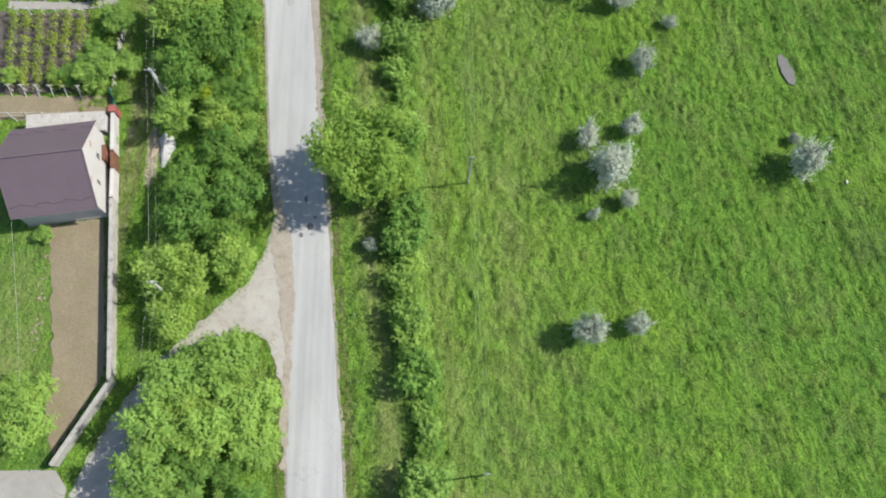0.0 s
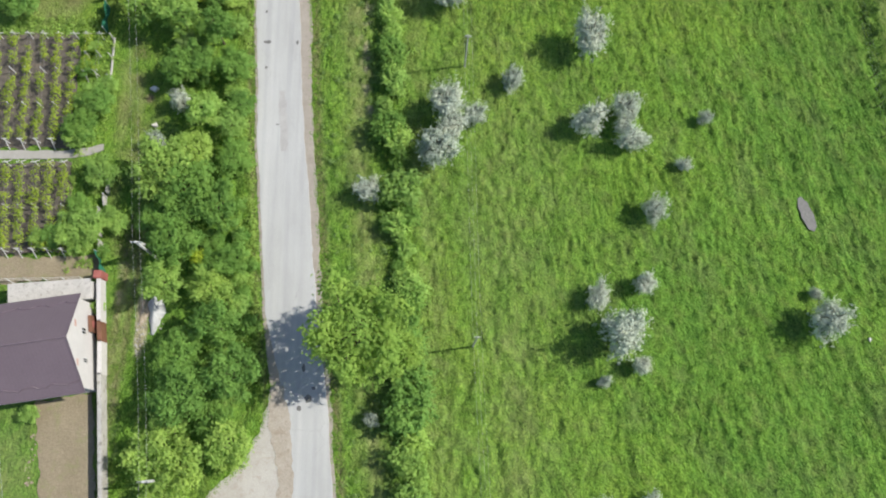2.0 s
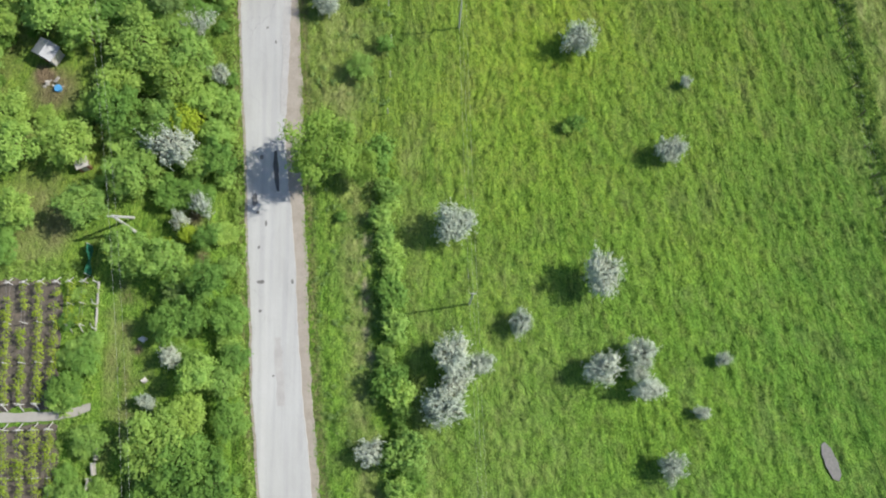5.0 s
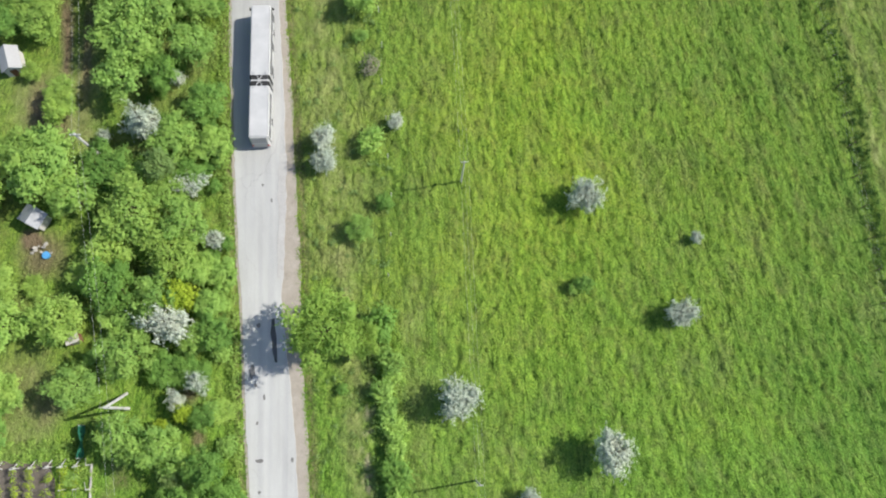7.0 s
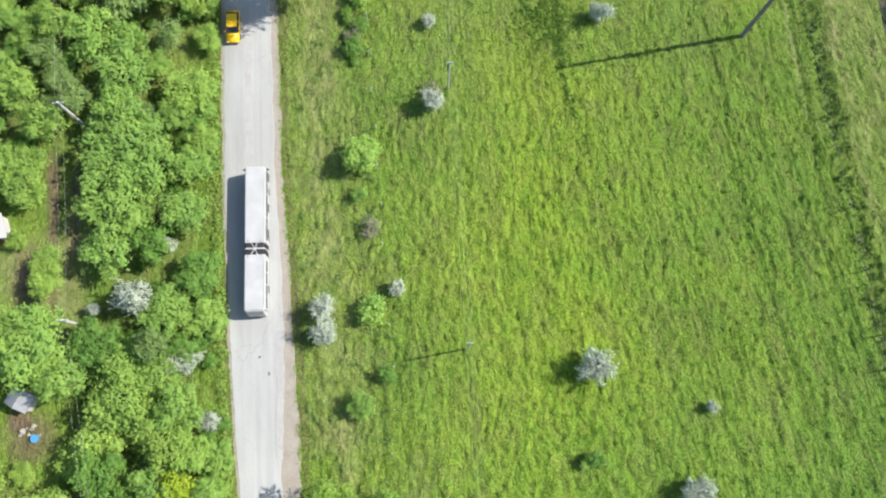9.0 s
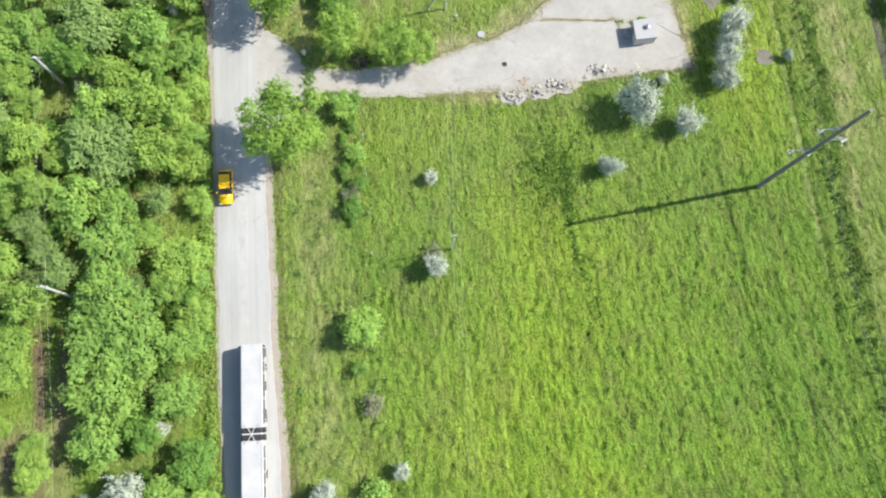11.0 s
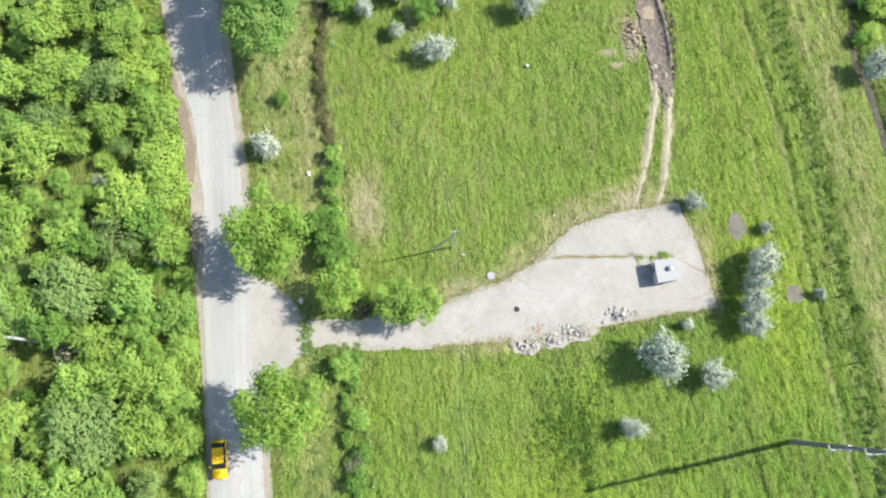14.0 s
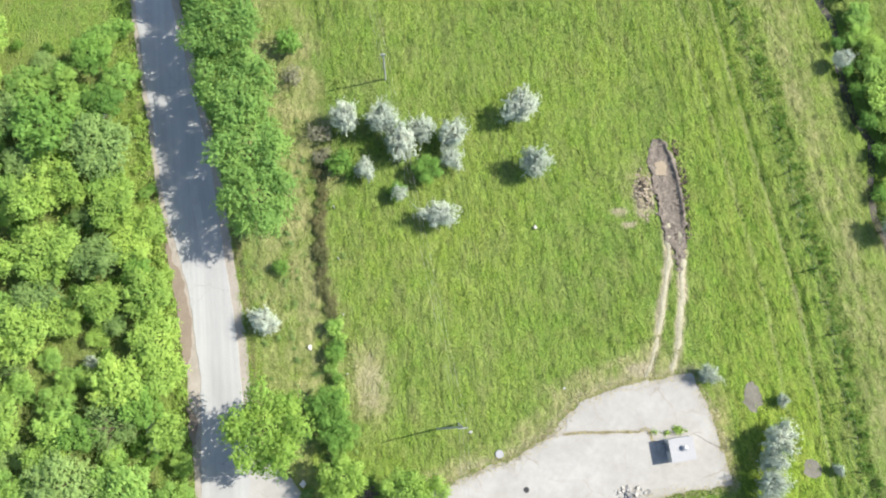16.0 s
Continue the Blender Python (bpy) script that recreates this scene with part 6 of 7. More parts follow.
BIG = [plant("roadside_tree", 60 + i, 4.0, (10.2, 7.0, 10.2)[i], [LEAF_ROAD, LEAF_LIGHT, LEAF_SHADE][i], (10500, 8600, 13000)[i], 0.15, 0.28, 18, ["large spreading green tree beside the road", "bright green broad tree beside the lane", "tall dark green tree shading the road"][i], "tree", spread=0.78, lobe=0.34, spray=(5.2, 1.5, 0.36)) for i in range(3)]
SCRUB = plant("scrub_bush", 72, 1.3, 1.9, SCRUB_LEAF, 1300, 0.10, 0.05, 8, "low dark olive-brown scrub in a row", "bush")
YELLOW = plant("yellow_shrub", 70, 1.6, 3.4, LEAF_YELLOW, 1900, 0.125, 0.1, 8, "yellow-green flowering shrub among the trees", "shrub")
DRY = plant("dry_bush", 71, 1.3, 1.6, TWIG_DRY, 800, 0.1, 0.05, 8, "leafless brownish dry bush in the grass", "bush")

SILVER_SOUTH = [(46.8, 38.3, 5.4), (20.4, 41.4, 3.5), (26.0, 43.0, 3.2), (22.7, 36.9, 6.7), (25.0, 33.4, 2.8), (20.7, 31.7, 1.9), (19.0, 17.4, 4.9), (25.0, 18.2, 3.3), (27.6, 52.0, 3.7), (31.9, 57.9, 2.1), (-6.6, 54.4, 3.6), (-5.9, 27.6, 2.0), (3.6, 80.7, 6.0), (20.9, 74.0, 6.0), (11.2, 68.9, 3.5), (2.9, 65.5, 5.6), (1.8, 59.5, 6.0), (3.4, 62.6, 4.4), (6.3, 64.2, 3.4), (20.3, 63.3, 4.9), (25.0, 64.9, 4.4), (25.5, 60.8, 4.2), (24.6, 62.6, 2.8), (35.1, 64.1, 2.2), (30.5, 89.8, 3.7), (46.4, 41.8, 1.8)]
SILVER_MIDDLE = [(20.2, 104.9, 4.7), (33.8, 99.3, 1.8), (31.3, 89.9, 3.5), (-11.7, 113.3, 3.9), (-11.7, 110.3, 3.9), (-2.8, 115.2, 2.5), (-33.4, 115.3, 5.0), (-27.7, 107.5, 3.5), (-24.9, 100.8, 2.8), (-29.4, 90.7, 5.6), (2.7, 150.1, 2.2), (25.1, 150.1, 3.4), (2.7, 138.9, 3.6), (-30.1, 121.9, 2.4), (-38.7, 114.4, 2.0), (29.2, 157.7, 6.3), (35.2, 155.1, 4.0)]
SILVER_NORTH = [(44.5, 172.3, 1.8), (33.3, 161.4, 1.8), (42.8, 168.2, 4.6), (42.0, 165.8, 3.8), (41.3, 163.4, 4.4), (40.9, 160.8, 4.0), (6.1, 197.9, 4.3), (-15.5, 186.9, 4.0), (35.9, 176.1, 2.8), (61.2, 191.6, 4.4), (49.9, 163.8, 1.7), (-4.5, 210.4, 4.6), (-2.4, 204.2, 3.2), (0.3, 210.0, 4.9), (2.2, 207.0, 5.0), (4.9, 208.6, 3.8), (8.4, 207.6, 4.4), (8.0, 204.8, 3.4), (17.0, 210.1, 5.0), (18.0, 203.2, 4.6), (58.2, 213.5, 2.9), (-29.5, 65.8, 3.0), (-31.9, 60.8, 2.4), (-26.5, 84.0, 3.2), (-29.0, 82.0, 2.6), (1.4, 201.0, 2.4), (-28.6, 174.1, 1.9), (-35.5, 183.9, 1.9), (-29.0, 175.9, 1.6), (-33.8, 213.6, 2.0)]
for i, (x, y, d) in enumerate(SILVER_SOUTH + SILVER_MIDDLE + SILVER_NORTH):
    tagged(scale_to(SILVERS[(2 * i + i // 5) % 5], x, y, d / 3.0, 77 * i, 1.55 if x > -20 else 2.0, (1.0, 1.16, 0.92, 1.08)[i % 4]), group="silver bushes")

GREEN_SHRUBS = [(19.5, 93.9, 2.4), (-6.0, 112.9, 3.6), (-7.6, 101.8, 4.2), (-4.4, 105.1, 2.4), (18.4, 93.5, 1.6), (-10.0, 82.5, 1.6), (-6.4, 131.9, 6.0), (-7.0, 127.3, 2.1), (-7.1, 146.7, 2.6), (-5.9, 149.9, 2.2), (-7.7, 159.8, 4.2), (-8.8, 176.5, 5.5), (-7.0, 147.8, 2.0), (-6.3, 153.7, 2.6), (-13.3, 193.2, 2.1), (-7.6, 173.2, 5.0), (1.3, 201.3, 2.4), (-10.7, 221.2, 3.5), (5.0, 203.6, 4.2), (-5.5, 205.2, 3.5)]
for i, (x, y, d) in enumerate(GREEN_SHRUBS):
    if d > 3.9:
        tagged(scale_to(TREES[3 if y > 170 else 0], x, y, d / 6.2, 51 * i, 0.75), "dense green rounded shrub on the verge", "shrub", group="shrubs of the verge")
    else:
        tagged(scale_to(SHRUBS[0 if y > 170 or x > 30 else (0, 1, 0)[i % 3]], x, y, d / 2.7, 51 * i), group="shrubs of the verge")
for x, y, d in [(-5.8, 122.9, 2.9), (2.4, 140.4, 2.6), (-7.2, 148.6, 2.4), (17.4, 212.0, 2.6), (-10.5, 217.0, 2.6), (-7.6, 209.4, 3.2), (-7.6, 206.4, 2.4), (-38.4, 164.4, 4.6)]:
    scale_to(DRY, x, y, d / 2.6, 40 * x)

# hedge along the verge
y = -12.0
while y < 90:
    x = np.interp(y, HEDGE_Y, HEDGE_X)
    gap = 73 < y < 75
    d = random.choice((1.8, 2.4, 2.8, 3.4, 4.6)) * random.uniform(0.9, 1.15) * (1.1 if y < 56 else 0.85)
    if not gap:
        tagged(scale_to(HEDGE[random.choice((0, 1, 1))], x + random.uniform(-0.9, 0.9), y, d / 2.7, random.uniform(0, 360), random.uniform(0.7, 1.1)), group="hedge of the verge")
    y += random.uniform(1.1, 1.75)
y = 145.0
while y < 207:
    if 160.2 < y < 167.2:
        y = 167.2
    x = np.interp(y, [145, 161, 175, 186, 192, 206], [-7.2, -7.4, -7.6, -7.4, -8.6, -8.0])
    if y < 187:
        tagged(scale_to(HEDGE[0 if y < 162 else random.choice((0, 1))], x + random.uniform(-0.7, 0.7), y, random.uniform(0.28, 0.62) if y < 160 else random.uniform(0.5, 1.0), random.uniform(0, 360)), group="hedge of the verge")
        y += random.uniform(0.8, 1.7)
    else:
        tagged(scale_to(SCRUB, x + random.uniform(-0.45, 0.45), y, random.uniform(0.4, 0.75), random.uniform(0, 360), 0.6), group="scrub of the verge")
        y += random.uniform(0.5, 1.0)

ROADSIDE = [(-7.2, 36.6, 11.2, 0), (-3.4, 34.8, 6.0, 0), (-11.5, 88.8, 8.6, 0), (-7.4, 88.0, 4.6, 0), (-14.0, 155.6, 9.6, 0), (-14.9, 175.0, 9.4, 0), (-7.4, 168.5, 5.2, 1), (-0.8, 166.5, 5.2, 1), (1.8, 165.9, 4.4, 1), (-14.6, 200.3, 8.8, 2), (-15.2, 206.3, 9.0, 2), (-16.3, 213.2, 9.2, 2), (-17.8, 221.2, 9.2, 2), (-19.0, 229.5, 8.8, 2)]
for i, (x, y, d, k) in enumerate(ROADSIDE):
    tagged(scale_to(BIG[k], x, y, d / 8.4, 67 * i, (1.0, 1.6, 1.0)[k]), group="trees along the road")

# garden trees and the bushes by the stream
for i, (x, y, d) in enumerate([(-42.2, 7.0, 7.4), (-45.5, 5.0, 5.5), (-41.6, 10.4, 3.6), (-44.2, 10.2, 4.4), (-46.4, 9.0, 5.0), (-40.3, 48.9, 4.6), (-38.4, 56.8, 4.3), (-43.3, 48.9, 3.2), (-43.9, 28.5, 2.2), (-39.0, 50.0, 5.0), (-39.3, 65.7, 4.1), (-41.5, 61.5, 3.6), (-36.0, 50.4, 3.0), (-50.1, 79.1, 4.9), (-48.5, 83.5, 4.3), (-37.6, 40.6, 1.8), (-41.3, 62.3, 4.4), (-40.2, 66.6, 3.4), (-38.6, 67.9, 3.2), (-41.8, 70.5, 2.4), (-42.0, 66.0, 2.2), (-41.0, 73.5, 2.0), (-40.8, 53.0, 2.6), (-42.0, 51.0, 2.4), (-44.8, 48.6, 2.8), (-50.2, 82.0, 3.6), (-50.5, 48.8, 2.6), (-37.2, 51.8, 2.4), (-37.6, 47.2, 1.8)]):
    tagged(scale_to(TREES[(0, 3, 1)[i % 3]], x, y, d / 5.4, 83 * i, 0.7), "green fruit tree in the garden", group="garden trees")
for i, (x, y, d) in enumerate([(62.6, 208.6, 5.4), (63.0, 214.6, 4.0), (61.6, 219.6, 3.6), (63.4, 200.4, 4.2), (66, 207, 5), (67, 200, 5), (65.2, 170.9, 3.8), (67, 176, 5), (66.5, 149.6, 3.6), (67.5, 158, 4.5), (68, 187, 5), (62.6, 212.0, 4.6), (64.6, 210.6, 5.0), (63.6, 205.0, 4.0), (61.2, 216.8, 3.2), (60.8, 223.4, 3.4), (62.2, 196.8, 2.8), (64.8, 203.0, 4.6)]):
    tagged(scale_to(TREES[(2, 6, 0)[i % 3]], x, y, d / 5.4, 59 * i, 0.5), "green bushy tree beside the stream", group="trees by the stream")

for i, (x, y, d) in enumerate([(60.0, 209.6, 2.2), (59.4, 212.4, 1.8), (60.6, 205.6, 2.6), (61.4, 201.4, 2.4), (60.4, 196.0, 2.2), (58.6, 216.0, 1.8)]):
    tagged(scale_to(SHRUBS[0], x, y, d / 2.7, 70 * i), "dark green shrub on the bank of the stream", group="shrubs by the stream")

# the wood
STRETCH_Y = [-14, 9, 15.5, 17, 23, 30, 60, 74, 80, 100, 240]
STRETCH_L = [-29, -27.5, -24, -26, -29.0, -29.8, -29.8, -31.0, -52, -56, -58]


def wooded(x, y):
    if not np.interp(y, STRETCH_Y, STRETCH_L) < x < road_left(y) - 1.6:
        return False
    if inside(SIDE, np.array(x + 0.0), np.array(y + 0.0)) or (15.4 < y < 29 and x > -24 + (y - 18) * 0.45 - 2):
        return False
    if any((x - px) ** 2 + (y - py) ** 2 < pr * pr for px, py, pr in [(-30.9, 46.8, 3.4), (-35.2, 81.7, 3.5), (-39.3, 113.0, 3.0), (-40.6, 138.4, 2.6), (-30.8, 40.2, 4.0)]):
        return False
    return all(((x - cx) / rx) ** 2 + ((y - cy) / ry) ** 2 > 1 for cx, cy, rx, ry in CLEARINGS)


GREY = [(-33.4, 115.3), (-27.7, 107.5), (-24.9, 100.8), (-29.4, 90.7), (-30.1, 121.9), (-38.7, 114.4), (-29.5, 65.8), (-31.9, 60.8), (-26.5, 84.0), (-29.0, 82.0), (-28.6, 93.6)]
WOOD_GREEN_A = [(-22.7, 6.0, 5.8), (-18.7, 8.9, 6.4), (-24.2, 11.2, 7.1), (-20.8, 13.6, 6.4), (-28.0, 27.3, 4.5), (-29.4, 42.8, 4.5), (-25.9, 63.7, 4.5), (-29.8, 76.5, 5.2), (-34.4, 78.0, 5.2), (-40.1, 83.7, 6.4), (-34.3, 87.2, 5.8), (-48.7, 91.0, 7.1), (-25.2, 92.7, 3.9), (-30.8, 93.6, 5.2), (-23.9, 96.4, 3.9), (-26.5, 97.1, 4.5), (-27.8, 102.3, 5.2), (-41.3, 106.1, 5.8), (-44.7, 110.2, 10.9), (-25.3, 112.6, 5.2), (-36.0, 121.3, 5.8), (-27.5, 125.1, 5.2), (-35.0, 126.6, 8.4), (-34.6, 134.6, 8.8), (-36.4, 130.6, 7.2), (-31.8, 130.4, 6.6), (-36.0, 138.8, 4.4), (-35.3, 143.0, 7.1), (-34.5, 147.6, 4.5), (-39.1, 148.5, 6.4)]
WOOD_GREEN_B = [(-37.3, 160.1, 5.2), (-30.0, 165.3, 3.9), (-26.6, 167.3, 5.2), (-31.4, 169.8, 7.1), (-45.6, 171.3, 5.2), (-38.2, 176.8, 4.5), (-24.7, 178.6, 3.9), (-39.1, 179.7, 3.9), (-30.6, 217.6, 5.8), (-37.8, 218.2, 3.9)]
WOOD_LIGHT_A = [(-26.3, 7.8, 5.8), (-27.9, 18.4, 5.2), (-25.8, 22.8, 5.2), (-29.4, 23.2, 5.8), (-21.0, 24.7, 5.2), (-24.1, 42.2, 4.5), (-30.6, 56.2, 7.1), (-27.0, 59.2, 4.5), (-48.7, 83.8, 5.2), (-42.0, 91.6, 7.1), (-29.5, 99.0, 5.8), (-36.6, 99.5, 5.8), (-33.0, 99.8, 3.9), (-34.2, 103.9, 7.7), (-44.1, 120.6, 4.4), (-44.3, 117.2, 3.6), (-47.0, 129.5, 5.8), (-26.2, 134.4, 4.5), (-44.5, 137.1, 5.8), (-27.7, 141.2, 5.8), (-48.3, 141.9, 7.1), (-25.4, 148.3, 4.5), (-43.6, 150.2, 5.2), (-26.0, 153.1, 5.8), (-30.0, 154.8, 5.8), (-45.1, 156.4, 5.8), (-28.0, 159.5, 5.2), (-32.0, 160.5, 5.8), (-45.9, 162.0, 4.5), (-26.0, 162.9, 3.9)]
WOOD_LIGHT_B = [(-32.2, 181.2, 6.4), (-27.9, 185.9, 5.8), (-28.5, 190.9, 5.8), (-25.7, 171.4, 3.9), (-39.5, 173.9, 4.5), (-26.6, 175.4, 5.8), (-45.1, 178.0, 7.7), (-27.2, 182.0, 5.2), (-42.4, 187.6, 7.7), (-37.8, 189.4, 4.5), (-33.2, 190.5, 4.5), (-26.8, 193.5, 4.5), (-44.6, 196.4, 5.8), (-39.2, 196.7, 7.1), (-30.4, 196.9, 5.2), (-28.5, 199.6, 5.2), (-31.7, 201.2, 5.2), (-40.6, 203.3, 6.4), (-36.7, 204.3, 4.5), (-28.7, 212.6, 5.2)]
WOOD_DARK_A = [(-23.1, 27.9, 4.5), (-26.4, 30.5, 6.4), (-20.9, 32.6, 5.8), (-27.4, 34.5, 5.8), (-23.2, 38.0, 5.2), (-21.8, 45.8, 3.9), (-28.5, 47.9, 5.8), (-30.9, 50.6, 4.5), (-23.5, 51.6, 5.2), (-27.0, 53.8, 7.1), (-22.6, 58.5, 4.5), (-22.2, 65.6, 3.9), (-29.4, 69.7, 4.5), (-23.0, 70.3, 4.5), (-26.9, 70.4, 3.9), (-25.1, 74.4, 4.5), (-26.9, 84.9, 3.9), (-24.3, 89.3, 3.9), (-36.2, 95.3, 5.8), (-27.9, 108.8, 3.9), (-37.6, 109.9, 5.8), (-26.0, 118.1, 5.2), (-31.4, 121.8, 4.5), (-39.4, 166.3, 4.5), (-35.9, 176.0, 3.9), (-29.3, 178.3, 4.5), (-39.2, 212.0, 7.1)]
WOOD_GREY_GREEN_A = [(-31.1, 109.6, 3.9), (-37.9, 137.1, 3.9), (-41.4, 140.9, 5.2), (-44.8, 146.2, 4.5), (-30.0, 148.6, 3.9), (-35.9, 155.1, 9.0), (-37.5, 170.9, 7.7), (-32.7, 176.5, 6.4), (-33.8, 195.6, 5.2), (-32.8, 208.8, 7.7)]
WOOD = [(x, y, d, kind) for kind, spots in (("green", WOOD_GREEN_A + WOOD_GREEN_B), ("light", WOOD_LIGHT_A + WOOD_LIGHT_B), ("dark", WOOD_DARK_A), ("grey", WOOD_GREY_GREEN_A)) for x, y, d in spots]
stand = [(x, y, d / 5.0) for x, y, d, kind in WOOD]
KINDS = {"green": (0, 1, 4), "light": (2, 2, 6), "dark": (3, 3, 7), "grey": (5, 8, 5)}
for i, (x, y, d, kind) in enumerate(WOOD):
    room = float(road_left(y)) - x
    tall = random.uniform(0.7, 1.3 if kind == "light" else 1.65) * min(1.0, 0.5 + 0.12 * room) * (0.62 if x < -27 and y < 32 else 1.0)
    k = min(d / (5.1 if x > -40 else 6.0), 0.4 * (room + 0.5))
    tagged(scale_to(TREES[KINDS[kind][i % 3]], x, y, k, random.uniform(0, 360), min(tall, 1.15 / k), random.uniform(0.9, 1.12)), group="trees of the wood")
tries = 0
while len(stand) < 292 and tries < 40000:
    tries += 1
    x, y = random.uniform(-57, -17), random.uniform(-12, 238)
    k = random.choice((0.5, 0.65, 0.8, 1.0))
    if wooded(x, y) and all((x - a) ** 2 + (y - b) ** 2 > 3.0**2 for a, b in GREY) and all((x - a) ** 2 + (y - b) ** 2 > (1.85 * (k + c)) ** 2 * 0.84 for a, b, c in stand):
        stand.append((x, y, k))
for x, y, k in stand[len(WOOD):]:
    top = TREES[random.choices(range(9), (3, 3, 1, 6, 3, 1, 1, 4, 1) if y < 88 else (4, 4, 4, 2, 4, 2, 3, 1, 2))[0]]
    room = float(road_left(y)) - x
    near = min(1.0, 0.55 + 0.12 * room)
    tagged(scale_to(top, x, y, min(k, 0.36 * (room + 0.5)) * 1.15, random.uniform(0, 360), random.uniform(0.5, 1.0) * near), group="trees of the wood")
under = 0
tries = 0
while under < 296 and tries < 20000:
    tries += 1
    x, y = random.uniform(-56, -17), random.uniform(-12, 238)
    if wooded(x, y) or (road_left(y) - 2.0 < x < road_left(y) - 0.5 and y > 33) or (-31.8 < x < -29.5 and 49 < y < 79 and abs(y - 60.8) > 2 and abs(y - 65.8) > 2):
        if all((x - a) ** 2 + (y - b) ** 2 > (1.6 * c) ** 2 for a, b, c in stand):
            # Kind 3 darkens the gaps of the wood by leaf colour.
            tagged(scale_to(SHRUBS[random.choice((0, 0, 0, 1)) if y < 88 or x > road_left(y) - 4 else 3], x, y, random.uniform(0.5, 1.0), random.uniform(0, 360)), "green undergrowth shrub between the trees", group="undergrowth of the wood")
            under += 1
for x, y, k in [(-26.4, 10.8, 1.2), (-28.0, 6.2, 1.25), (-28.8, 1.4, 1.2), (-24.6, 13.2, 0.9)]:
    tagged(scale_to(TREES[0], x, y, k, 33 * x, 1.15), "leafy green tree beside the side lane", group="trees of the wood")
for x, y, k in [(-44.0, 118.8, 0.8), (-48.1, 123.2, 0.5), (-46.6, 132.5, 0.9), (-49.5, 131.5, 0.8), (-48.5, 112.6, 0.9), (-45.0, 112.2, 0.85)]:
    tagged(scale_to(TREES[2], x, y, k, 40 * x, 0.8), "small bright green tree on the trodden clearing", group="trees of the wood")
for x, y, k in [(-28.2, 93.8, 1.25), (-28.0, 80.5, 0.7), (-30.5, 79, 0.6), (-26.0, 46.0, 0.7)]:
    scale_to(YELLOW, x, y, k, 30 * x, 1.7)
clear_away(TREES + HEDGE + SHRUBS + SILVERS + BIG + [YELLOW, DRY, SCRUB])


def weeds(name, spots, per, size, mat, label):
    """Low leafy weeds, too many to tell apart: one cloud of leaves over many small lobes."""
    lobes = [(x, y, 0.25 * k, k, 0.7 * k) for x, y, k in spots]
    me = leafy(name, mat, len(spots), lobes, per * len(lobes), size, 0.6, 0.3)
    tagged(new(name, me), label, "weeds", kind="stuff")


r = random.Random(77)
bank = []
for _ in range(1500):
    y = r.uniform(62, 226)
    bank.append((float(np.interp(y, FENCE_Y, FENCE_X)) + 1.4 + r.gauss(0, 0.75), y, r.uniform(0.1, 0.36)))
# Dark grass strewn along the groove to strengthen its faint line of shade.
edge = []
for _ in range(620):
    y = r.uniform(128, 226)
    edge.append((float(field_track(y)) + 0.5 + r.gauss(0, 0.1) - (4.2 if r.random() < 0.16 else 0), y, r.uniform(0.05, 0.15)))
weeds("track_weeds", edge, 26, 0.06, LEAF_RANK, "dark grass added as the shaded line of the track groove")
weeds("ditch_weeds", [b for b in bank if b[1] > 150], 36, 0.075, LEAF_RANK, "dark green weeds along the ditch by the fence")
weeds("bank_weeds", [b for b in bank if b[1] <= 150], 36, 0.075, LEAF_DEEP, "deep green rank weeds in the ditch by the fence")
verge = []
for _ in range(620):
    y = r.uniform(-8, 216)
    a, z = float(road_right(y)) + 0.9, float(np.interp(y, [0, 90, 96, 216], [-1.5, -6, -3.5, -6]))
    x = r.uniform(a, max(a + 1.5, z))
    if not hard(np.array(x), np.array(y)):
        verge.append((x, y, r.uniform(0.15, 0.5)))
weeds("verge_weeds", verge, 44, 0.085, LEAF_PALE, "grey-green weeds scattered over the grass verge")
brim = []
for _ in range(700):
    y = r.uniform(33, 234)
    brim.append((float(road_left(y)) - 0.35 - abs(r.gauss(0, 0.7)), y, r.uniform(0.3, 0.75)))
weeds("roadside_weeds", brim, 55, 0.1, LEAF_LIGHT, "rank green weeds at the edge of the road")


low = []
for _ in range(150):
    y = r.uniform(45, 75)
    low.append((r.uniform(-42.6, -38.6), y, r.uniform(0.2, 0.55)))
for _ in range(60):
    low.append((r.uniform(-53, -41), r.uniform(75.6, 78.2), r.uniform(0.2, 0.5)))
rank = [(r.gauss(18.0, 2.1), r.gauss(150.2, 2.8), r.uniform(0.07, 0.17)) for _ in range(700)]
for _ in range(330):
    y = r.triangular(124, 155, 146)
    rank.append((float(np.interp(y, [125, 130, 143, 154], [22.8, 22.5, 19.5, 20.4])) + r.gauss(0, 0.34), y, r.uniform(0.05, 0.17)))
weeds("tall_grass", rank, 30, 0.06, LEAF_RANK, "patch of rank dark green grass in the meadow")
weeds("garden_weeds", low, 60, 0.095, LEAF_LIGHT, "yellow-green weeds and seedlings between the garden bushes")
tuft = [(28.9 + 0.42 * i + r.gauss(0, 0.1), 169.95 + r.gauss(0, 0.14), r.uniform(0.18, 0.34)) for i in range(10)] + [(31.6 + r.gauss(0, 0.25), 170.1 + r.gauss(0, 0.18), 0.4) for _ in range(5)]
sod = [(r.gauss(-12.0, 0.34), r.uniform(162.4, 167.4), r.uniform(0.12, 0.3)) for _ in range(90)] + [(r.uniform(-12.6, -5.4), 161.9 + r.gauss(0, 0.32), r.uniform(0.1, 0.26)) for _ in range(90)]
weeds("approach_weeds", sod, 40, 0.07, LEAF_PALE, "low grey-green grass creeping over the yard approach")
weeds("yard_weeds", tuft, 60, 0.08, LEAF_LIGHT, "bright green weeds growing out of the yard joint")


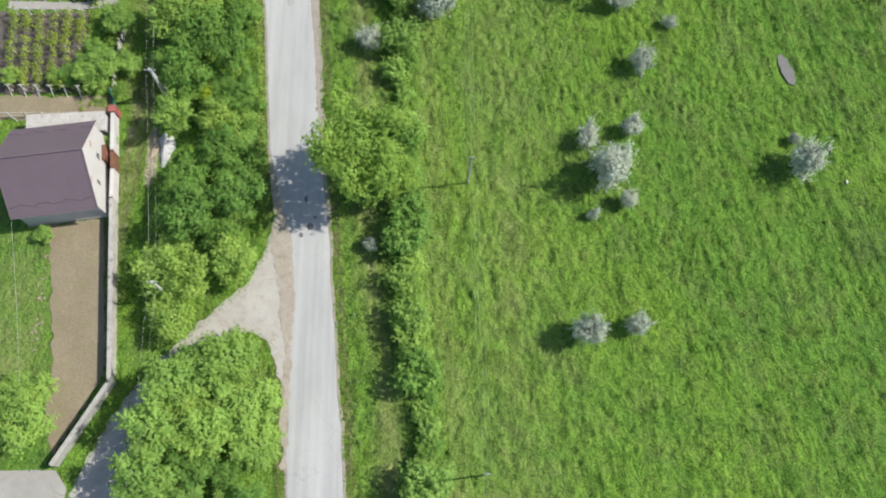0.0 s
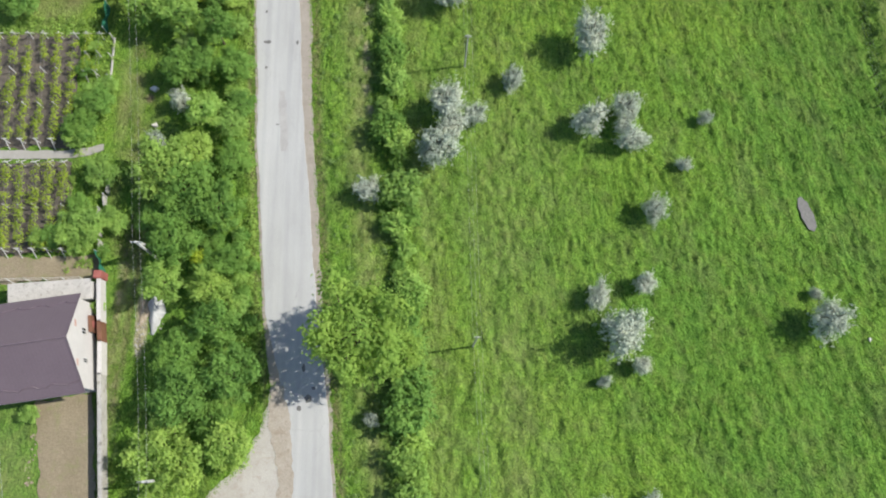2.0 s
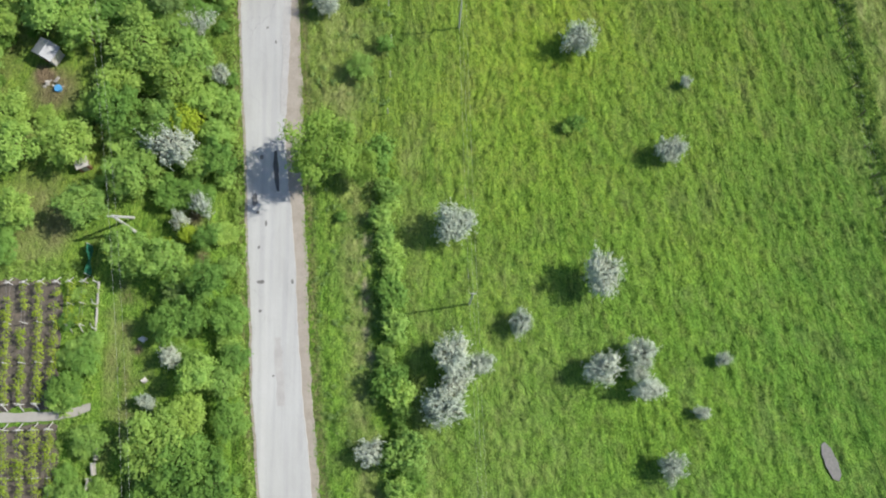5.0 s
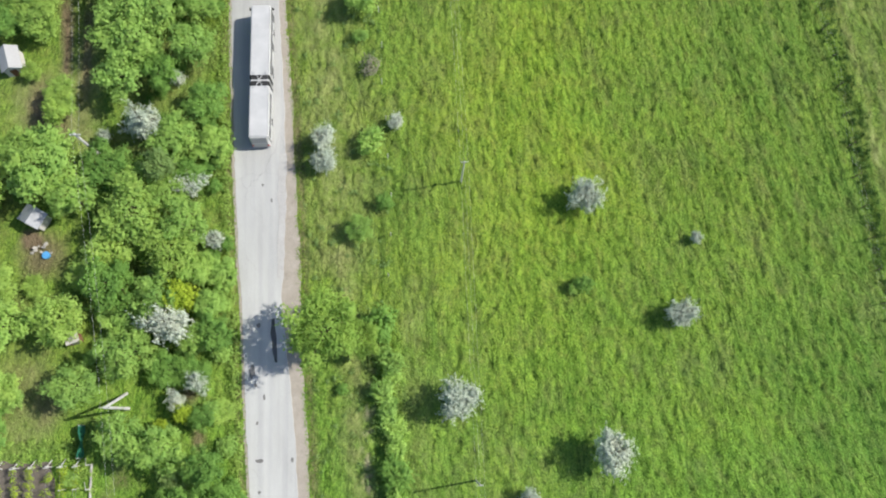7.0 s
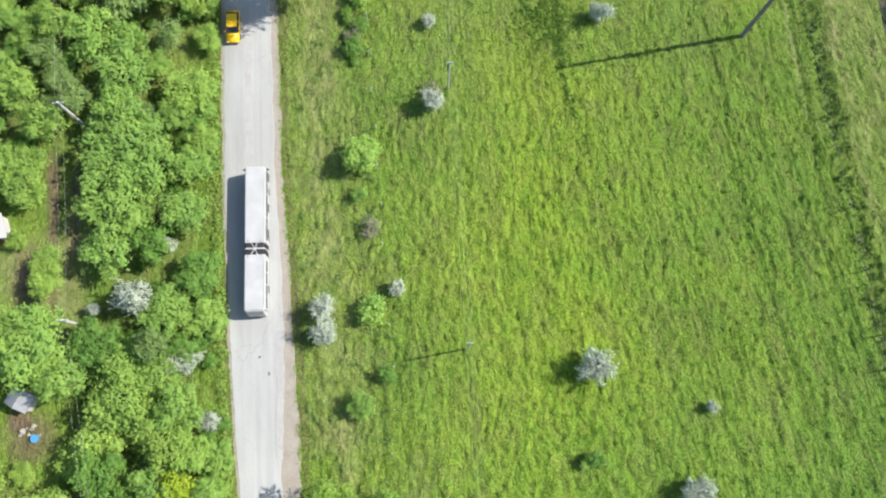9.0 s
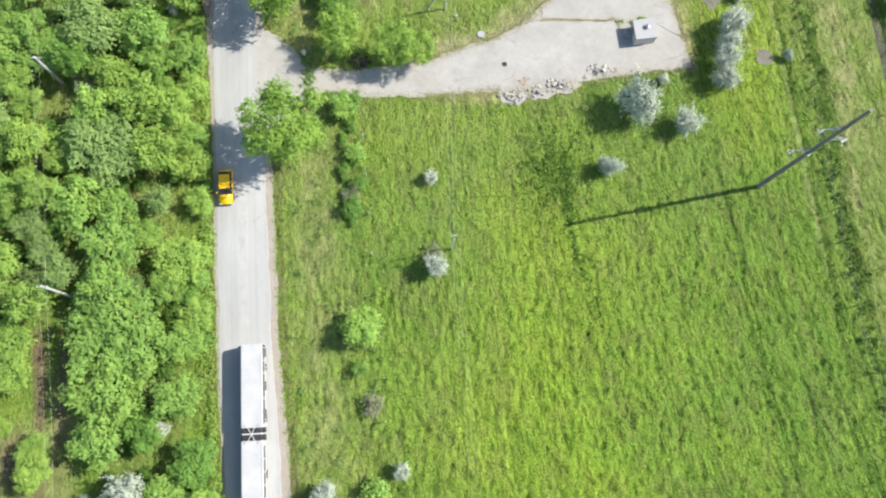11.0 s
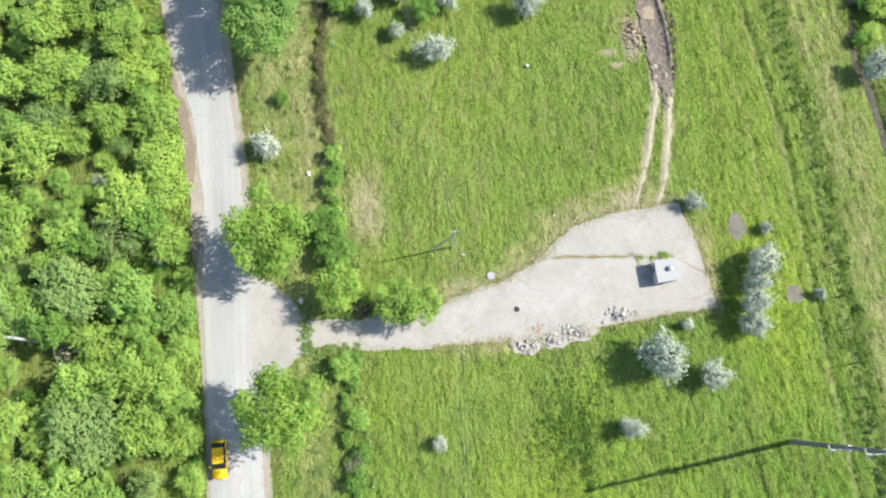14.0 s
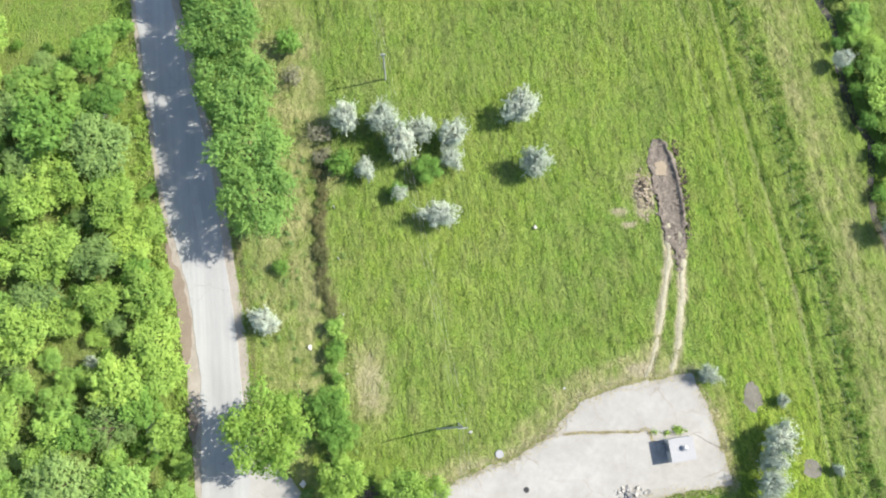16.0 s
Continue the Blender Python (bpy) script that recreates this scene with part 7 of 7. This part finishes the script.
def joint_grass():
    """Dry grass along the open joint of the yard and on its crumbled rim."""
    line = [(18.4, 170.75), (20.5, 170.75), (22.7, 170.55), (25.0, 170.4), (27.2, 170.2), (27.9, 170.55), (28.5, 170.2), (28.5, 169.4), (28.9, 169.0)]
    pts = []
    for (x0, y0), (x1, y1) in zip(line, line[1:]):
        n = int(50 * math.hypot(x1 - x0, y1 - y0))
        s = rng.uniform(0, 1, n)
        pts.append(np.stack([x0 + s * (x1 - x0) + rng.normal(0, 0.09, n), y0 + s * (y1 - y0) + rng.normal(0, 0.07, n)], -1))
    for (x0, y0), (x1, y1) in zip(PAD, PAD[1:] + PAD[:1]):
        if min(x0, x1) > 0 or max(x0, x1) < -17:
            n = int((45 if x0 > 0 else 0) * math.hypot(x1 - x0, y1 - y0))
            s = rng.uniform(0, 1, n)
            pts.append(np.stack([x0 + s * (x1 - x0) + rng.normal(0, 0.45, n), y0 + s * (y1 - y0) + rng.normal(0, 0.45, n)], -1))
    p = np.concatenate(pts)
    n = len(p)
    q = rng.uniform(0, math.tau, n)
    w, h = rng.uniform(0.03, 0.06, n), rng.uniform(0.05, 0.14, n)
    l = rng.uniform(0.12, 0.28, n)
    base = np.full(n, 0.11)
    a = np.stack([p[:, 0] - w * np.cos(q), p[:, 1] - w * np.sin(q), base], -1)
    b = np.stack([p[:, 0] + w * np.cos(q), p[:, 1] + w * np.sin(q), base], -1)
    c = np.stack([p[:, 0] - l * np.sin(q), p[:, 1] + l * np.cos(q), base + h], -1)
    tagged(new("joint_grass", quads("joint_grass", np.stack([a, b, c], 1), STRAW)), "dry straw-coloured grass in the joint and rim of the yard", "grass", kind="stuff")


joint_grass()


def ragged_edge():
    """Grass that creeps over the road's earth shoulders."""
    n = 26000
    y = rng.uniform(-12, 236, n)
    right = rng.random(n) < 0.6
    x = np.where(right, road_right(y) + 0.28 + rng.normal(0, 0.26, n), road_left(y) - 0.1 + rng.normal(0, 0.2, n))
    rim = []
    for outline in (PAD, SIDE):
        for (x0, y0), (x1, y1) in zip(outline, outline[1:] + outline[:1]):
            if min(x0, x1) > -18.0 + (0 if outline is PAD else -30) and not (outline is SIDE and max(x0, x1) > -15.9):
                m = int(60 * math.hypot(x1 - x0, y1 - y0))
                q = rng.uniform(0, 1, m)
                rim.append(np.stack([x0 + q * (x1 - x0) + rng.normal(0, 0.3, m), y0 + q * (y1 - y0) + rng.normal(0, 0.3, m)], -1))
    rim = np.concatenate(rim)
    keep = ~inside(SIDE, x, y) & ~inside(PAD, x, y) & (smooth_noise(x, y, 0.9, 81) + rng.normal(0, 0.4, n) > -0.1)
    x, y = np.concatenate([x[keep], rim[:, 0]]), np.concatenate([y[keep], rim[:, 1]])
    n = len(x)
    q = rng.uniform(0, math.tau, n)
    w, h, l = rng.uniform(0.03, 0.08, n), rng.uniform(0.015, 0.06, n), rng.uniform(0.12, 0.32, n)
    base = np.full(n, 0.04)
    a = np.stack([x - w * np.cos(q), y - w * np.sin(q), base], -1)
    b = np.stack([x + w * np.cos(q), y + w * np.sin(q), base], -1)
    c = np.stack([x - l * np.sin(q), y + l * np.cos(q), base + h], -1)
    tri = np.stack([a, b, c], 1)
    tagged(new("verge_grass", quads("verge_grass", tri, BLADES, zones(tri[:, 0, 0], tri[:, 0, 1]))), "ragged grass creeping over the road shoulder", "grass", kind="stuff")


ragged_edge()


def grass():
    """Loose blades in clumps and streaks over the open ground."""
    n = 230000
    x, y = rng.uniform(-40, 68, n), rng.uniform(-12, 236, n)
    keep = (x > road_right(y) + 0.5) | ((x < -32.5) & (x > -36.4) & (y > 14) & (y < 75)) | ((x < road_left(y) - 0.3) & (x > road_left(y) - 2.0))
    keep &= (hard(x, y) == 0) & ~inside(TRENCH, x, y) & (trodden(x, y) < rng.uniform(0.15, 0.7, n)) & (muddy(x, y) < rng.uniform(0.3, 1.12, n))
    keep &= blob(x, y, 47.1, 51.9, 1.8, 3.1, 0.15) == 0
    u = x + (y - 110) * (0.02 + 0.0035 * x) + 0.55 * smooth_noise(x, y, 1.9, 7)
    crest = smooth_noise(u, y * 0.5, 0.52, 3)
    keep &= crest > rng.uniform(-0.9, 0.7, n)
    x, y, crest = x[keep], y[keep], crest[keep]
    n = len(x)
    tri = []
    for _ in range(4):
        q = np.where(rng.random(n) < 0.5, 0.0, math.pi) + rng.normal(0, 0.55, n)
        h = rng.uniform(0.08, 0.24, n) * (1 + 0.6 * np.clip(crest, 0, 1))
        w = rng.uniform(0.025, 0.055, n)
        bx, by = x + rng.normal(0, 0.1, n), y + rng.normal(0, 0.14, n)
        g = sward(bx, by)
        lean = rng.uniform(0.8, 1.9, n) * h
        p = q + rng.normal(0, 0.4, n)
        a = np.stack([bx - w * np.cos(q), by - w * np.sin(q), g - 0.03], -1)
        b = np.stack([bx + w * np.cos(q), by + w * np.sin(q), g - 0.03], -1)
        c = np.stack([bx - lean * np.sin(p), by + lean * np.cos(p), g + h], -1)
        tri.append(np.stack([a, b, c], 1))
    tri = np.concatenate(tri)
    me = quads("grass", tri, BLADES, zones(tri[:, 0, 0], tri[:, 0, 1]))
    return tagged(new("grass", me), "tufts of green and yellowing meadow grass", "grass", kind="stuff")


grass()
